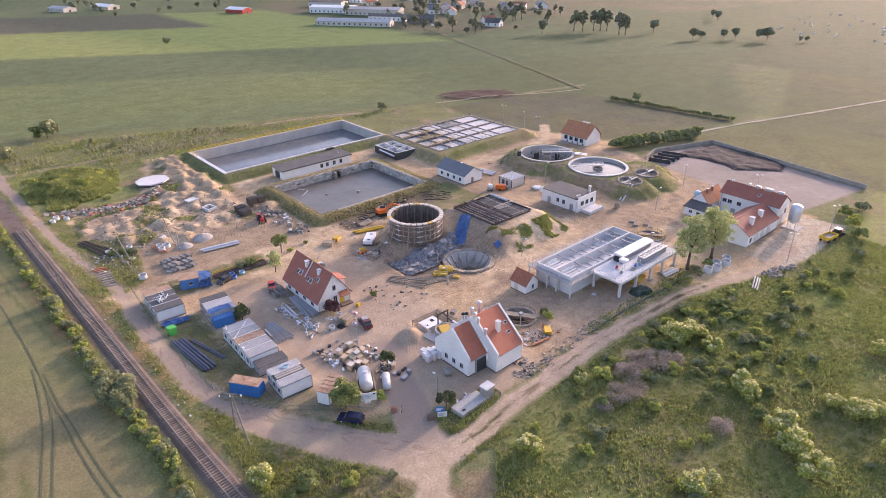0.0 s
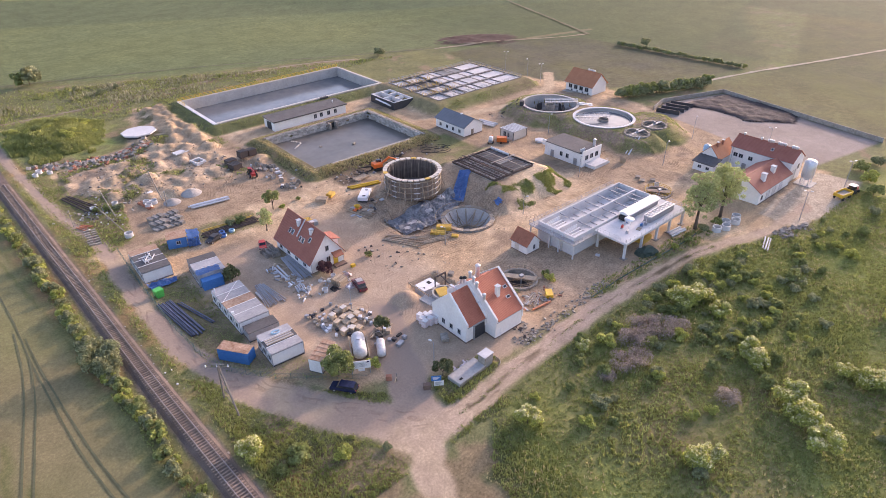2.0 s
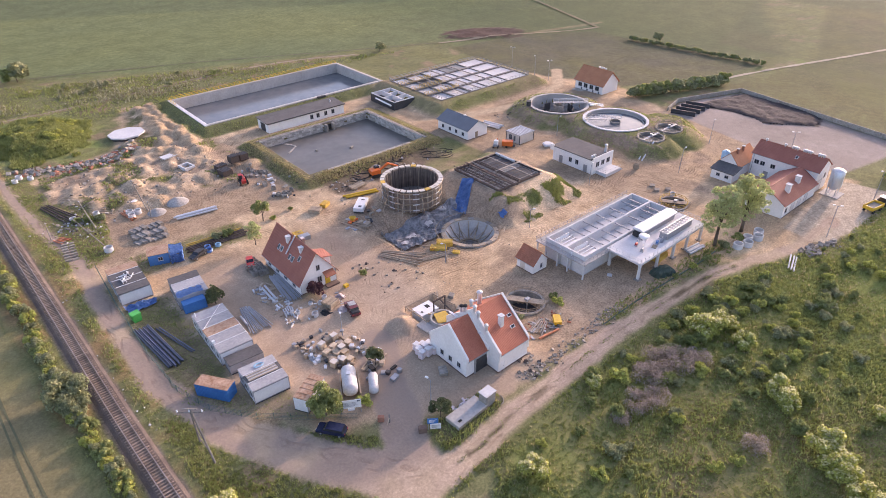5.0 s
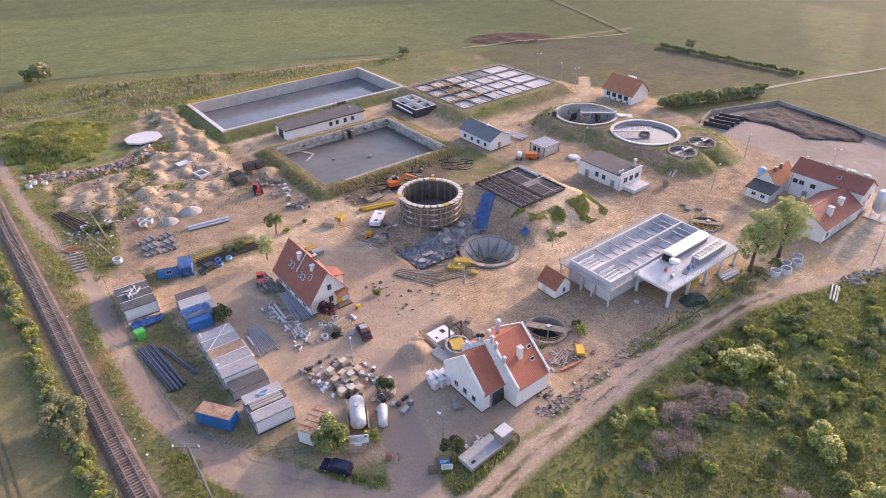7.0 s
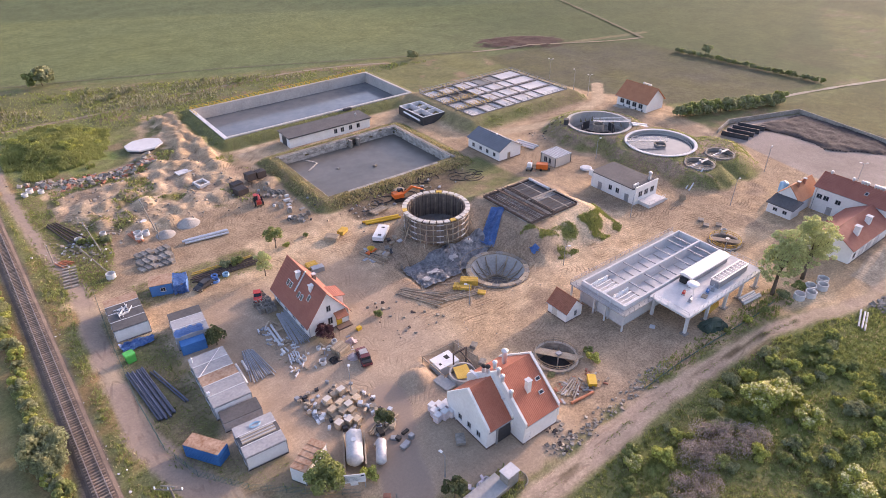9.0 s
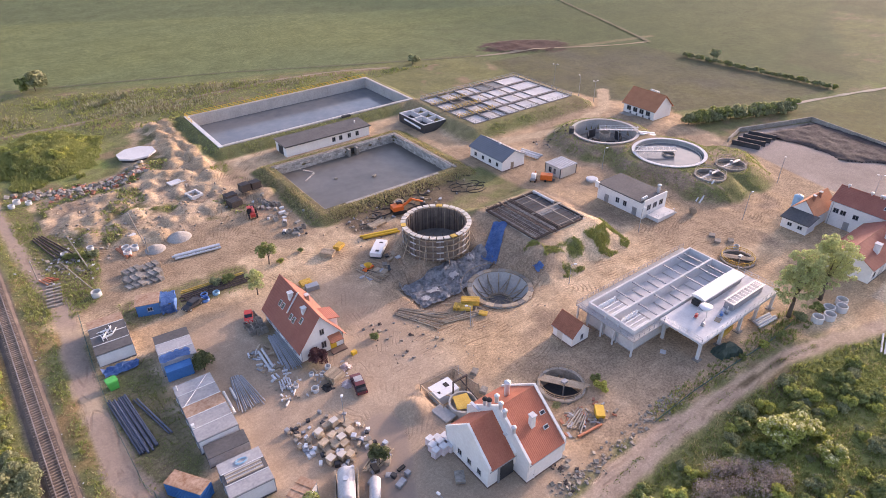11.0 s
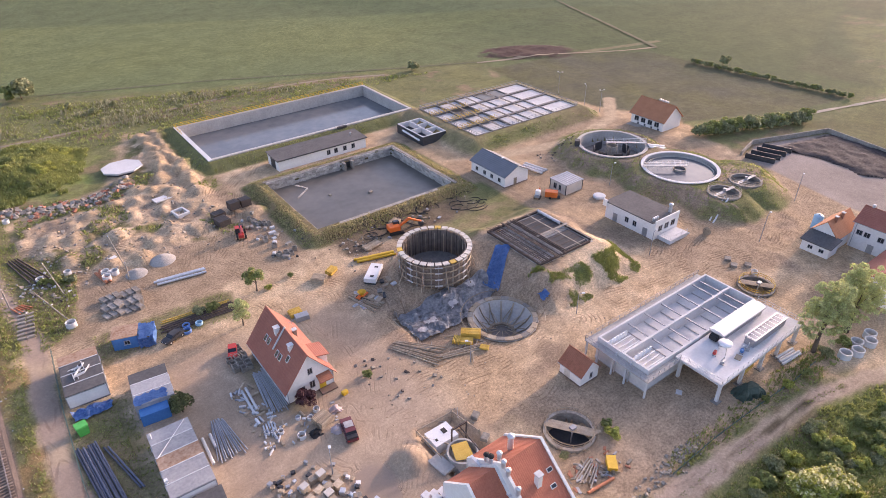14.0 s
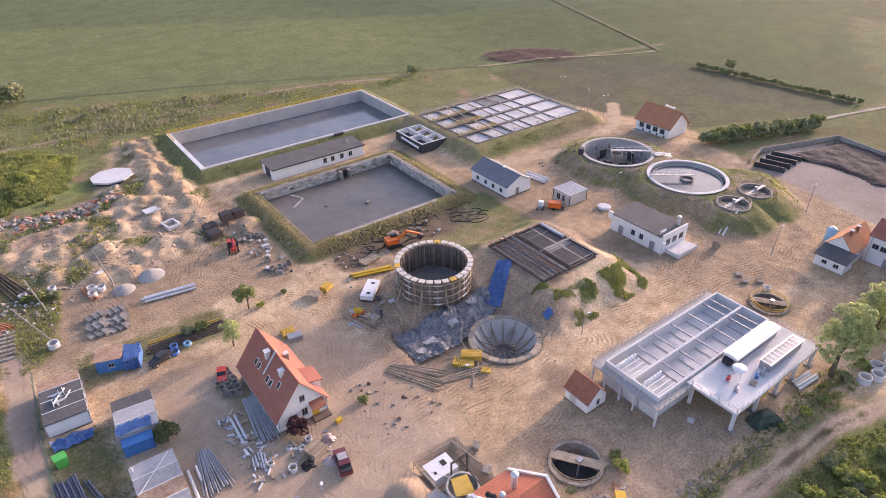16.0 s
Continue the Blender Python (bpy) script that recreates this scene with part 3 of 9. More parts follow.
    lay(sstep(6, 0, pdist(x, y, [(246, 118), (300, 108), (420, 150), (420, -60), (240, -60), (236, 50)])) * 0.85, blend(GRASS_C * 0.72, HEATH_C * 0.68, 0.5 + n1 + 0.4 * n3))
    # sludge yard, paving
    lay(sstep(0.6, -0.6, pdist(x, y, YARD)), blend(np.array((0.255, 0.215, 0.185)), np.array((0.32, 0.27, 0.235)), 0.5 + n1))
    lay(sstep(0.8, -0.8, pdist(x, y, [(229, 79), (243, 84), (243, 111), (218.6, 116.3), (222, 100)]) + 1.5 * n2), np.array((0.035, 0.03, 0.03)))
    lay(sstep(0.6, -0.4, pdist(x, y, [(157, 57.5), (193, 58.5), (196, 47), (176, 44.5), (157, 48)]) + 0.3 * n2), np.array((0.42, 0.35, 0.26)))
    lay(sstep(2.0, 1.2, ldist(x, y, [(150, 163), (176, 157), (200, 163), (214, 176)]) - 0.6 + 0.5 * n2), PALE_C * 0.75)
    # tracks through the meadow and fields
    for pts, wd, col, k in (([(22, 262), (59, 261), (86, 264), (125, 264.6), (166, 251)], 1.6, DRY_C, 0.8), 
                            ([(20, 318), (95, 281), (171, 255)], 0.8, LUSH_C, 0.8), ([(296, 216), (250, 226)], 1.5, DRY_C, 0.8)):
        lay(sstep(wd + 0.6, wd - 0.3, ldist(x, y, pts) + 0.6 * n2) * k, col)
    lay(sstep(1.1, 0.8, np.hypot(((x - 235) * 0.513 + (y - 240) * 0.858) / 11.5, ((x - 235) * 0.858 - (y - 240) * 0.513) / 22) + 0.3 * n2), np.array((0.085, 0.05, 0.042)))
    green = sstep(225, 300, x + 0.25 * y - 40)[..., None]
    c *= 1 - green * np.array((0.36, 0.24, 0.25))
    # dirt roads
    rd = np.minimum.reduce([ldist(x, y, ROAD_W) - 1.75 + 0.5 * sstep(150, 175, y) + 0.3 * (x > 62) - 0.7 * sstep(60, 45, np.hypot(x - 50, y - 64)), ldist(x, y, ROAD_S) - 2.6, ldist(x, y, ROAD_FLARE) - 3.3, ldist(x, y, ROAD_GATE) - 3.4, np.hypot(x - 47.5, y - 61) - 6.0])
    road = sstep(0.5, -0.5, rd + 0.7 * n2)
    lay(road, blend(ROAD_C * (1.3, 1.27, 1.27), PALE_C * (0.74, 0.75, 0.78), 0.5 + n1 + 0.4 * n2))
    worn = sstep(46, 40, x) * sstep(62, 70, y) + sstep(9, 4, ldist(x, y, [(46, 69), (52, 68), (54, 74), (60, 88)]))
    lay(road * np.clip(worn, 0, 1) * sstep(0.6, 0.2, n1), ROAD_C * (0.98, 0.98, 1.02))
    for p in (ROAD_W,):
        dd = ldist(x, y, p)
        lay(road * sstep(0.5, 0.1, dd - 0.1 + 0.5 * n2) * (x > 56) * (x < 134) * sstep(-0.3, 0.0, n1) * 0.9, DRY_C * 0.5)
    lay(sstep(2.5, 2.0, d + 0.3 * n2), np.array((0.17, 0.13, 0.11)))
    lane = np.full(x.shape, 1e3)
    for pts in LANES:
        lane = np.minimum(lane, ldist(x, y, pts))
    rut = site * (mound > 7) * (slab > 8) * sstep(9.0, 5.0, lane) * (1 - 0.6 * grey_yard) * sstep(-0.5, 0.05, fbm(x, y, 9, 58))
    lr = ldist(x, y, ROAD_W)
    lane = np.where(road > 0.5, lr * 0.6, lane) + 1.6 * n1 + 0.5 * n2
    rut = np.maximum(rut * (road < 0.5), 0.55 * (road > 0.5) * sstep(2.4, 1.2, lr))
    wild = sstep(4, -4, pdist(x, y, [(62, 54), (128, 55), (160, 44), (240, 50), (300, 120), (300, -200), (30, -200), (46, 36)]))
    grit = 1 - 0.45 * np.maximum(wild, w) - 0.5 * site * grey_yard
    grit = grit * (1 - 0.55 * sstep(0.6, -0.6, pdist(x, y, YARD)))
    grit = grit * (1 - road * (0.35 + 0.35 * np.clip(worn, 0, 1)))
    return np.clip(c, 0.01, 0.8), road, lane, rut, np.clip(grit, 0.1, 1)


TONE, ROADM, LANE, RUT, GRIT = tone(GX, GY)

# earth: zone colours with clods, tufts and grit
EARTH = bpy.data.materials.new("earth")
EARTH.use_nodes = True
en, el = EARTH.node_tree.nodes, EARTH.node_tree.links
eb = en["Principled BSDF"]
ea, eg = en.new("ShaderNodeAttribute"), en.new("ShaderNodeNewGeometry")
ea.attribute_name = "tone"
prev = ea.outputs["Color"]
ag = en.new("ShaderNodeAttribute")
ag.attribute_name = "grit"
gs = en.new("ShaderNodeMath")
gs.operation = "MULTIPLY"
gs.inputs[1].default_value = 0.42
el.new(ag.outputs["Fac"], gs.inputs[0])
for k, (sc, lo, hi) in enumerate(((0.10, 0.86, 1.14), (0.5, 0.82, 1.18), (2.4, 0.70, 1.30), (7.0, 0.68, 1.32))):
    t, mr, hs = en.new("ShaderNodeTexNoise"), en.new("ShaderNodeMapRange"), en.new("ShaderNodeHueSaturation")
    t.inputs["Scale"].default_value, t.inputs["Detail"].default_value = sc, 5.0
    mr.inputs["From Min"].default_value, mr.inputs["From Max"].default_value = 0.3, 0.7
    mr.inputs["To Min"].default_value, mr.inputs["To Max"].default_value = lo, hi
    el.new(eg.outputs["Position"], t.inputs["Vector"])
    el.new(t.outputs["Fac"], mr.inputs["Value"])
    el.new(mr.outputs["Result"], hs.inputs["Value"])
    el.new(prev, hs.inputs["Color"])
    prev = hs.outputs["Color"]
    if k:
        bp = en.new("ShaderNodeBump")
        bp.inputs["Distance"].default_value = 0.08 / sc
        el.new(gs.outputs[0], bp.inputs["Strength"])
        el.new(t.outputs["Fac"], bp.inputs["Height"])
        if k > 1:
            el.new(last.outputs["Normal"], bp.inputs["Normal"])
        last = bp
gm = en.new("ShaderNodeMix")
gm.data_type = "RGBA"
el.new(ag.outputs["Fac"], gm.inputs["Factor"])
el.new(ea.outputs["Color"], gm.inputs["A"])
el.new(prev, gm.inputs["B"])
prev = gm.outputs["Result"]
# wheel ruts that follow the ways over the sand
al, ar = en.new("ShaderNodeAttribute"), en.new("ShaderNodeAttribute")
al.attribute_name, ar.attribute_name = "lane", "rut"
s1, s2, s3, s4 = (en.new("ShaderNodeMath") for _ in range(4))
s1.operation, s2.operation, s3.operation, s4.operation = "MULTIPLY", "SINE", "MULTIPLY", "MULTIPLY"
s1.inputs[1].default_value = 8.2
el.new(al.outputs["Fac"], s1.inputs[0])
el.new(s1.outputs[0], s2.inputs[0])
rm = en.new("ShaderNodeMapRange")
rm.inputs["From Min"].default_value, rm.inputs["From Max"].default_value = 0.1, 0.9
el.new(s2.outputs[0], rm.inputs["Value"])
rn, rq = en.new("ShaderNodeTexNoise"), en.new("ShaderNodeMapRange")
rn.inputs["Scale"].default_value, rn.inputs["Detail"].default_value = 0.3, 7.0
rq.inputs["From Min"].default_value, rq.inputs["From Max"].default_value = 0.47, 0.60
el.new(eg.outputs["Position"], rn.inputs["Vector"])
el.new(rn.outputs["Fac"], rq.inputs["Value"])
el.new(rm.outputs["Result"], s3.inputs[0])
el.new(ar.outputs["Fac"], s3.inputs[1])
el.new(s3.outputs[0], s4.inputs[0])
el.new(rq.outputs["Result"], s4.inputs[1])
dk, rb2 = en.new("ShaderNodeMix"), en.new("ShaderNodeBump")
dk.data_type, dk.blend_type = "RGBA", "MULTIPLY"
dk.inputs["B"].default_value = (0.68, 0.645, 0.62, 1)
el.new(s4.outputs[0], dk.inputs["Factor"])
el.new(prev, dk.inputs["A"])
prev = dk.outputs["Result"]
rb2.invert = True
rb2.inputs["Strength"].default_value, rb2.inputs["Distance"].default_value = 0.8, 0.08
el.new(s4.outputs[0], rb2.inputs["Height"])
el.new(last.outputs["Normal"], rb2.inputs["Normal"])
last = rb2
el.new(prev, eb.inputs["Base Color"])
el.new(last.outputs["Normal"], eb.inputs["Normal"])
eb.inputs["Roughness"].default_value = 0.97
eb.inputs["Specular IOR Level"].default_value = 0.2

ny, nx = GX.shape
quad = np.arange((ny - 1) * (nx - 1))
qi = quad // (nx - 1) * nx + quad % (nx - 1)
QUADS = np.stack([qi, qi + 1, qi + nx + 1, qi + nx], 1)
is_road = (ROADM.ravel()[QUADS].mean(1) > 0.5)


def sheet(name, faces, label, category):
    used, inv = np.unique(faces.ravel(), return_inverse=True)
    me = bpy.data.meshes.new(name)
    me.vertices.add(len(used))
    me.vertices.foreach_set("co", np.stack([GX.ravel()[used], GY.ravel()[used], GZ.ravel()[used]], 1).astype(np.float32).ravel())
    me.loops.add(faces.size)
    me.loops.foreach_set("vertex_index", inv.astype(np.int32))
    me.polygons.add(len(faces))
    me.polygons.foreach_set("loop_start", np.arange(0, faces.size, 4, dtype=np.int32))
    me.update(calc_edges=True)
    at = me.attributes.new("tone", "FLOAT_COLOR", "POINT")
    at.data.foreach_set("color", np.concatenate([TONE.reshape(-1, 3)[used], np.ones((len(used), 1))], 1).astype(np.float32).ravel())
    for key, val in (("lane", LANE), ("rut", RUT), ("grit", GRIT)):
        me.attributes.new(key, "FLOAT", "POINT").data.foreach_set("value", val.ravel()[used].astype(np.float32))
    me.shade_smooth()
    me.materials.append(EARTH)
    return tagged(new(name, me), label, category, kind="structure")


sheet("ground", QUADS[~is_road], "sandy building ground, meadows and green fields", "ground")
sheet("road", QUADS[is_road], "dry rutted sandy dirt road beside the works", "road")


# ---- buildings ----
def opening(parent, x, y, z, w, h, face, name="window", label="", frame_mat=None, pane_mat=None, bars=1):
    """A window or door set in a wall; face: the side it looks to (-x, x, -y, y). x, y: its middle on the wall's face."""
    s = 1 if face in ("x", "y") else -1
    along_y = face in ("x", "-x")

    def b(bm, u0, u1, z0, z1, d0, d1):
        d0, d1 = sorted((s * d0, s * d1))
        if along_y:
            return box(bm, x + d0, x + d1, y + u0, y + u1, z0, z1)
        return box(bm, x + u0, x + u1, y + d0, y + d1, z0, z1)
    bm = bmesh.new()
    f = 0.09
    b(bm, -w / 2 - f, w / 2 + f, z - f, z, -0.1, 0.05)
    b(bm, -w / 2 - f, w / 2 + f, z + h, z + h + f, -0.1, 0.05)
    b(bm, -w / 2 - f, -w / 2, z, z + h, -0.1, 0.05)
    b(bm, w / 2, w / 2 + f, z, z + h, -0.1, 0.05)
    for k in range(1, bars + 1):
        u = -w / 2 + w * k / (bars + 1)
        b(bm, u - 0.04, u + 0.04, z, z + h, -0.1, 0.04)
    o = part(name, bm, frame_mat or STEEL, parent, label)
    part("pane" if name == "window" else "door_leaf", b(bmesh.new(), -w / 2, w / 2, z, z + h, -0.1, 0.02), pane_mat or GLASS, o)
    if name == "window":
        part("sill", b(bmesh.new(), -w / 2 - 0.15, w / 2 + 0.15, z - f - 0.05, z - f, -0.1, 0.14), CONC_LIGHT, o)
    else:
        part("handle", b(bmesh.new(), w / 2 - 0.2, w / 2 - 0.12, z + 1.0, z + 1.1, 0.02, 0.1), STEEL, o)
    return o


def gable(parent, x0, x1, y0, y1, z0, eave, ridge, axis, roof, wall=None, over=0.4, parapet=0.0, plinth=None, mid=None):
    """Walls with gable ends and a roof of two slopes; axis: the way the ridge runs."""
    wall = wall or PLASTER
    a0, a1, b0, b1 = (x0, x1, y0, y1) if axis == "x" else (y0, y1, x0, x1)
    m = (b0 + b1) / 2 if mid is None else mid
    pts = [(b0, z0), (b1, z0), (b1, eave), (m, ridge), (b0, eave)]
    part("wall", prism(bmesh.new(), pts, a0, a1, axis), wall, parent)
    if plinth:
        bm = bmesh.new()
        prism(bm, [(b0 - 0.04, z0), (b1 + 0.04, z0), (b1 + 0.04, z0 + 0.45), (b0 - 0.04, z0 + 0.45)], a0 - 0.04, a1 + 0.04, axis)
        part("plinth", bm, plinth, parent)
    t = 0.16
    e = 0.0 if parapet else over
    for b_ in (b0, b1):
        k = (ridge - eave) / (m - b_)
        bo = b_ - over if b_ == b0 else b_ + over
        zo = eave + k * (bo - b_)
        q = [(m, ridge + 0.02), (m, ridge + t + 0.02), (bo, zo + t + 0.02), (bo, zo + 0.02)]
        part("roof_slope", prism(bmesh.new(), q, a0 - e + (0.34 if parapet else 0), a1 + e - (0.34 if parapet else 0), axis), roof, parent)
        g = bmesh.new()
        aa, bb = a0 - e, a1 + e
        p0, p1 = ((aa, bo, zo), (bb, bo, zo)) if axis == "x" else ((bo, aa, zo), (bo, bb, zo))
        part("gutter", tube(g, p0, p1, 0.07), STEEL, parent)
    if parapet:
        for a, b in ((a0 - 0.06, a0 + 0.34), (a1 - 0.34, a1 + 0.06)):
            q = [(b0 - 0.25, z0 + 2.2), (b0 - 0.25, eave + parapet), (m, ridge + parapet + 0.15), (b1 + 0.25, eave + parapet), (b1 + 0.25, z0 + 2.2), (b1, eave - 0.2), (m, ridge - 0.3), (b0, eave - 0.2)]
            part("parapet", prism(bmesh.new(), q, a, b, axis), wall, parent)
    else:
        p0, p1 = ((a0 - e, m, ridge + t), (a1 + e, m, ridge + t)) if axis == "x" else ((m, a0 - e, ridge + t), (m, a1 + e, ridge + t))
        part("ridge_cap", T(p0, p1, 0.12), roof, parent)


def chimney(parent, x, y, z0, z1, w=0.7, mat=None, label="white rendered chimney"):
    o = part("chimney", B(x - w / 2, x + w / 2, y - w / 2, y + w / 2, z0, z1), mat or PLASTER, parent, label)
    part("chimney_cap", BB(x - w / 2 - 0.12, x + w / 2 + 0.12, y - w / 2 - 0.12, y + w / 2 + 0.12, z1 - 0.05, z1 + 0.12), CONC_LIGHT, o)
    return o


def vent(parent, x, y, z, h=1.0, r=0.25, cap=None):
    o = part("roof_vent", T((x, y, z), (x, y, z + h), r, r, 12), GALV, parent, "galvanised roof ventilator")
    part("cowl", lathe(bmesh.new(), [(0.01, z + h + 0.45), (r * 0.9, z + h + 0.4), (r * 1.35, z + h + 0.2), (r * 1.35, z + h + 0.1), (r * 0.8, z + h)], 12, c=(x, y)), cap or GALV, o, smooth=True)


def rooflight(parent, x, y, z, slope, w, l, axis):
    m = Matrix.Translation((x, y, z)) @ (Euler((0, -slope, 0)) if axis == "y" else Euler((slope, 0, 0))).to_matrix().to_4x4()
    # the frame's white stands in for sky reflected by the window
    o = part("roof_window", B(-l / 2, l / 2, -w / 2, w / 2, 0.0, 0.14, m), WHITEP, parent, "roof window, frame whitened for reflected sky")
    part("pane", B(-l / 2 + 0.08, l / 2 - 0.08, -w / 2 + 0.08, w / 2 - 0.08, 0.14, 0.16, m), GLASS, o)


# house with a steep red roof, in the middle of the works
hs = thing("house", "white rendered house with a steep red tiled roof and roof windows", "house")
hx0, hx1, hy0, hy1, he, hr = 57.9, 66.3, 109.3, 124.6, 2.9, 8.5
gable(hs, hx0, hx1, hy0, hy1, -0.3, he, hr, "y", TILE_Y, over=0.45, plinth=PLINTH)
hm = (hx0 + hx1) / 2
hk = math.atan2(hr - he, hm - hx0)
for yy, f in ((112.6, 0.56), (114.6, 0.42), (115.8, 0.42), (119.3, 0.46), (120.5, 0.46)):
    rooflight(hs, hx0 + (hm - hx0) * f, yy, he + (hr - he) * f + 0.18, hk, 0.75, 1.2, "y")
part("flue_pipe", T((hm - 2.6, 117.2, he + 2.6), (hm + 0.1, 117.2, hr + 0.45), 0.16), CONC_LIGHT, hs, "pale pipe lying up the roof slope")
chimney(hs, hm - 0.9, 113.3, 6.6, 8.3, 0.75)
chimney(hs, hm - 0.9, 118.6, 6.6, 8.5, 0.8)
chimney(hs, hm + 1.6, 117.2, 5.6, 7.7, 0.6, CONC_OLD, "weathered chimney stack")
dm = part("dormer", prism(bmesh.new(), [(hm + 1.2, 5.9), (hx1 + 0.1, 5.0), (hx1 + 0.1, 3.0), (hm + 1.2, 4.5)], 111.3, 114.3, "y"), PLASTER, hs, "flat dormer with an orange tiled roof")
part("dormer_roof", prism(bmesh.new(), [(hm + 0.8, 6.25), (hx1 + 0.5, 5.1), (hx1 + 0.5, 4.95), (hm + 0.8, 6.1)], 110.9, 114.7, "y"), TILE_Y, dm)
opening(hs, 62.3, hy0, 4.3, 0.7, 1.1, "-y")
opening(hs, 60.4, hy0, 1.0, 1.2, 1.2, "-y")
opening(hs, 62.4, hy0, 1.3, 0.8, 1.3, "-y")
opening(hs, 64.2, hy0, 0.3, 1.0, 2.05, "-y", "door", "bright yellow front door", YELLOW, YELLOW, 0)
part("porch_roof", prism(bmesh.new(), [(hy0, 3.4), (hy0 - 1.5, 2.75), (hy0 - 1.5, 2.62), (hy0, 3.2)], 63.2, 65.6, "x"), TILE_OLD, hs, "small tiled canopy over the door")
part("step", BB(63.3, 66.2, hy0 - 1.5, hy0 - 0.05, -0.3, 0.28), PLINTH, hs)
for yy in (112, 115.5, 119, 122.5):
    opening(hs, hx0, yy, 0.9, 1.1, 1.2, "-x")
    opening(hs, hx1, yy, 0.9, 1.1, 1.2, "x")
for xx in (hx0 + 0.1, hx1 - 0.1):
    part("downpipe", T((xx, hy0 - 0.08, 0), (xx, hy0 - 0.08, he), 0.05), STEEL, hs)
part("roof_antenna", line(bmesh.new(), [(hm + 1.8, 118.4, 6.8), (hm + 1.8, 118.4, 8.6), (hm + 2.6, 118.4, 8.7), (hm + 1.2, 118.4, 8.5)], 0.04), STEEL, hs)

# pump house by the gate: two offset gabled halves with white parapets
pb = thing("pump_house", "white pump house with two red roofs, white parapets and steel vents", "building")
gable(pb, 67.1, 72.0, 69.9, 79.3, -0.2, 4.1, 8.6, "x", TILE_X, parapet=0.25, plinth=PLINTH)
gable(pb, 72.05, 79.2, 67.2, 80.4, -0.2, 4.3, 9.7, "x", TILE_X, parapet=0.3, plinth=PLINTH)
opening(pb, 67.1, 77.9, 0.0, 1.1, 2.1, "-x", "door", "open white steel door", WHITEP, WHITEP, 0)
for yy in (76.2, 74.0, 71.8):
    opening(pb, 67.1, yy, 1.3, 0.7, 0.9, "-x")
# dark panel on the wall paints the shade inside the gateway
bm = B(69.2, 71.9, 69.83, 69.92, 0.0, 3.1)
gt = part("gateway", bm, DARKMEM, pb, "gateway with grey frame, dark panel for its shaded inside")
for a, b in ((68.9, 69.2),):
    part("jamb", B(a, b, 69.7, 69.95, -0.1, 3.3), STEEL, gt)
part("lintel", B(68.9, 72.0, 69.7, 69.95, 3.1, 3.4), STEEL, gt)
opening(pb, 73.0, 67.2, 0.0, 0.9, 2.0, "-y", "door", "white steel door", WHITEP, WHITEP, 0)
for f, yy in ((77.3, 0.32), (77.9, 0.55)):
    y_ = 67.2 + 6.6 * yy
    rooflight(pb, f, y_, 4.3 + 5.4 * yy + 0.2, math.atan2(5.4, 6.6), 0.6, 0.9, "x")
chimney(pb, 75.4, 70.3, 5.8, 9.0, 0.75)
for k, yy in enumerate((70.6, 72.6, 73.5, 74.4)):
    vent(pb, 72.2, yy, 4.3 + (yy - 67.2) * 0.8 + 0.2, 1.0, 0.3)
for yy in (75.7, 76.6):
    vent(pb, 72.0, yy, 8.6 - (yy - 74.6) * 0.6 + 0.6, 1.0, 0.32, BLACK)
part("valley_gutter", B(71.55, 72.0, 71.5, 79.5, 6.2, 6.35), GALV, pb)
vent(pb, 75.7, 76.0, 8.2, 2.3, 0.42)

# little hut beside the treatment tank
ht = thing("hut", "small white hut with an old red tiled roof", "hut")
gable(ht, 98.4, 102.7, 83.3, 88.0, -0.2, 2.5, 4.6, "y", TILE_OLD, over=0.3, plinth=PLINTH)
opening(ht, 100.9, 83.3, 0.9, 0.5, 1.0, "-y")
opening(ht, 98.4, 86.3, 0.0, 1.1, 1.95, "-x", "door", "pale wooden door", CREAM, CREAM, 0)

# long low building between the basins
lb = thing("long_shed", "long low white shed with a dark flat roof", "building")
part("wall", B(94.0, 122.4, 192.6, 199.8, -0.1, 3.1), PLASTER, lb)
part("roof", prism(bmesh.new(), [(192.2, 3.1), (200.2, 3.4), (200.2, 3.65), (192.2, 3.35)], 93.6, 122.8, "x"), FELT, lb)
part("eaves_board", B(93.6, 122.8, 192.12, 192.2, 3.05, 3.37), DARKMEM, lb)
opening(lb, 94.0, 196.2, 0.0, 3.0, 2.6, "-x", "door", "dark double garage door", DARKMEM, DARKMEM, 1)
for xx in (109.8, 112.2, 115.2, 118.0):
    opening(lb, xx, 192.6, 1.0, 1.0, 1.3, "-y")
vent(lb, 119.5, 196.5, 3.4, 0.5, 0.2)

# workshop with a slate-grey gable roof
gb = thing("workshop", "white workshop with a dark slate-grey sheet roof", "building")
gable(gb, 137.3, 145.6, 146.0, 160.0, -0.2, 3.3, 5.4, "y", SLATE, over=0.4, plinth=PLINTH)
for yy in (148.2, 151.3, 154.3, 157.6):
    opening(gb, 137.3, yy, 1.1, 0.9, 1.0, "-x")
opening(gb, 141.0, 146.0, 0.0, 0.9, 2.0, "-y", "door", "wooden door", WOOD, WOOD, 0)
part("roof_hatch", B(141.2, 141.9, 151.5, 152.2, 5.3, 5.75), GALV, gb)

# flat-roofed white pump station
wb = thing("pump_station", "white flat-roofed pump station with grey felt roof and steps", "building")
part("wall", B(146.6, 155.2, 105.6, 119.6, -0.2, 4.1), PLASTER, wb)
part("roof", B(146.3, 155.5, 105.9, 119.9, 4.12, 4.35), FELT, wb, "grey felt roof")
part("parapet", B(146.5, 155.3, 105.3, 105.6, -0.2, 4.9), PLASTER, wb, "raised white end wall")
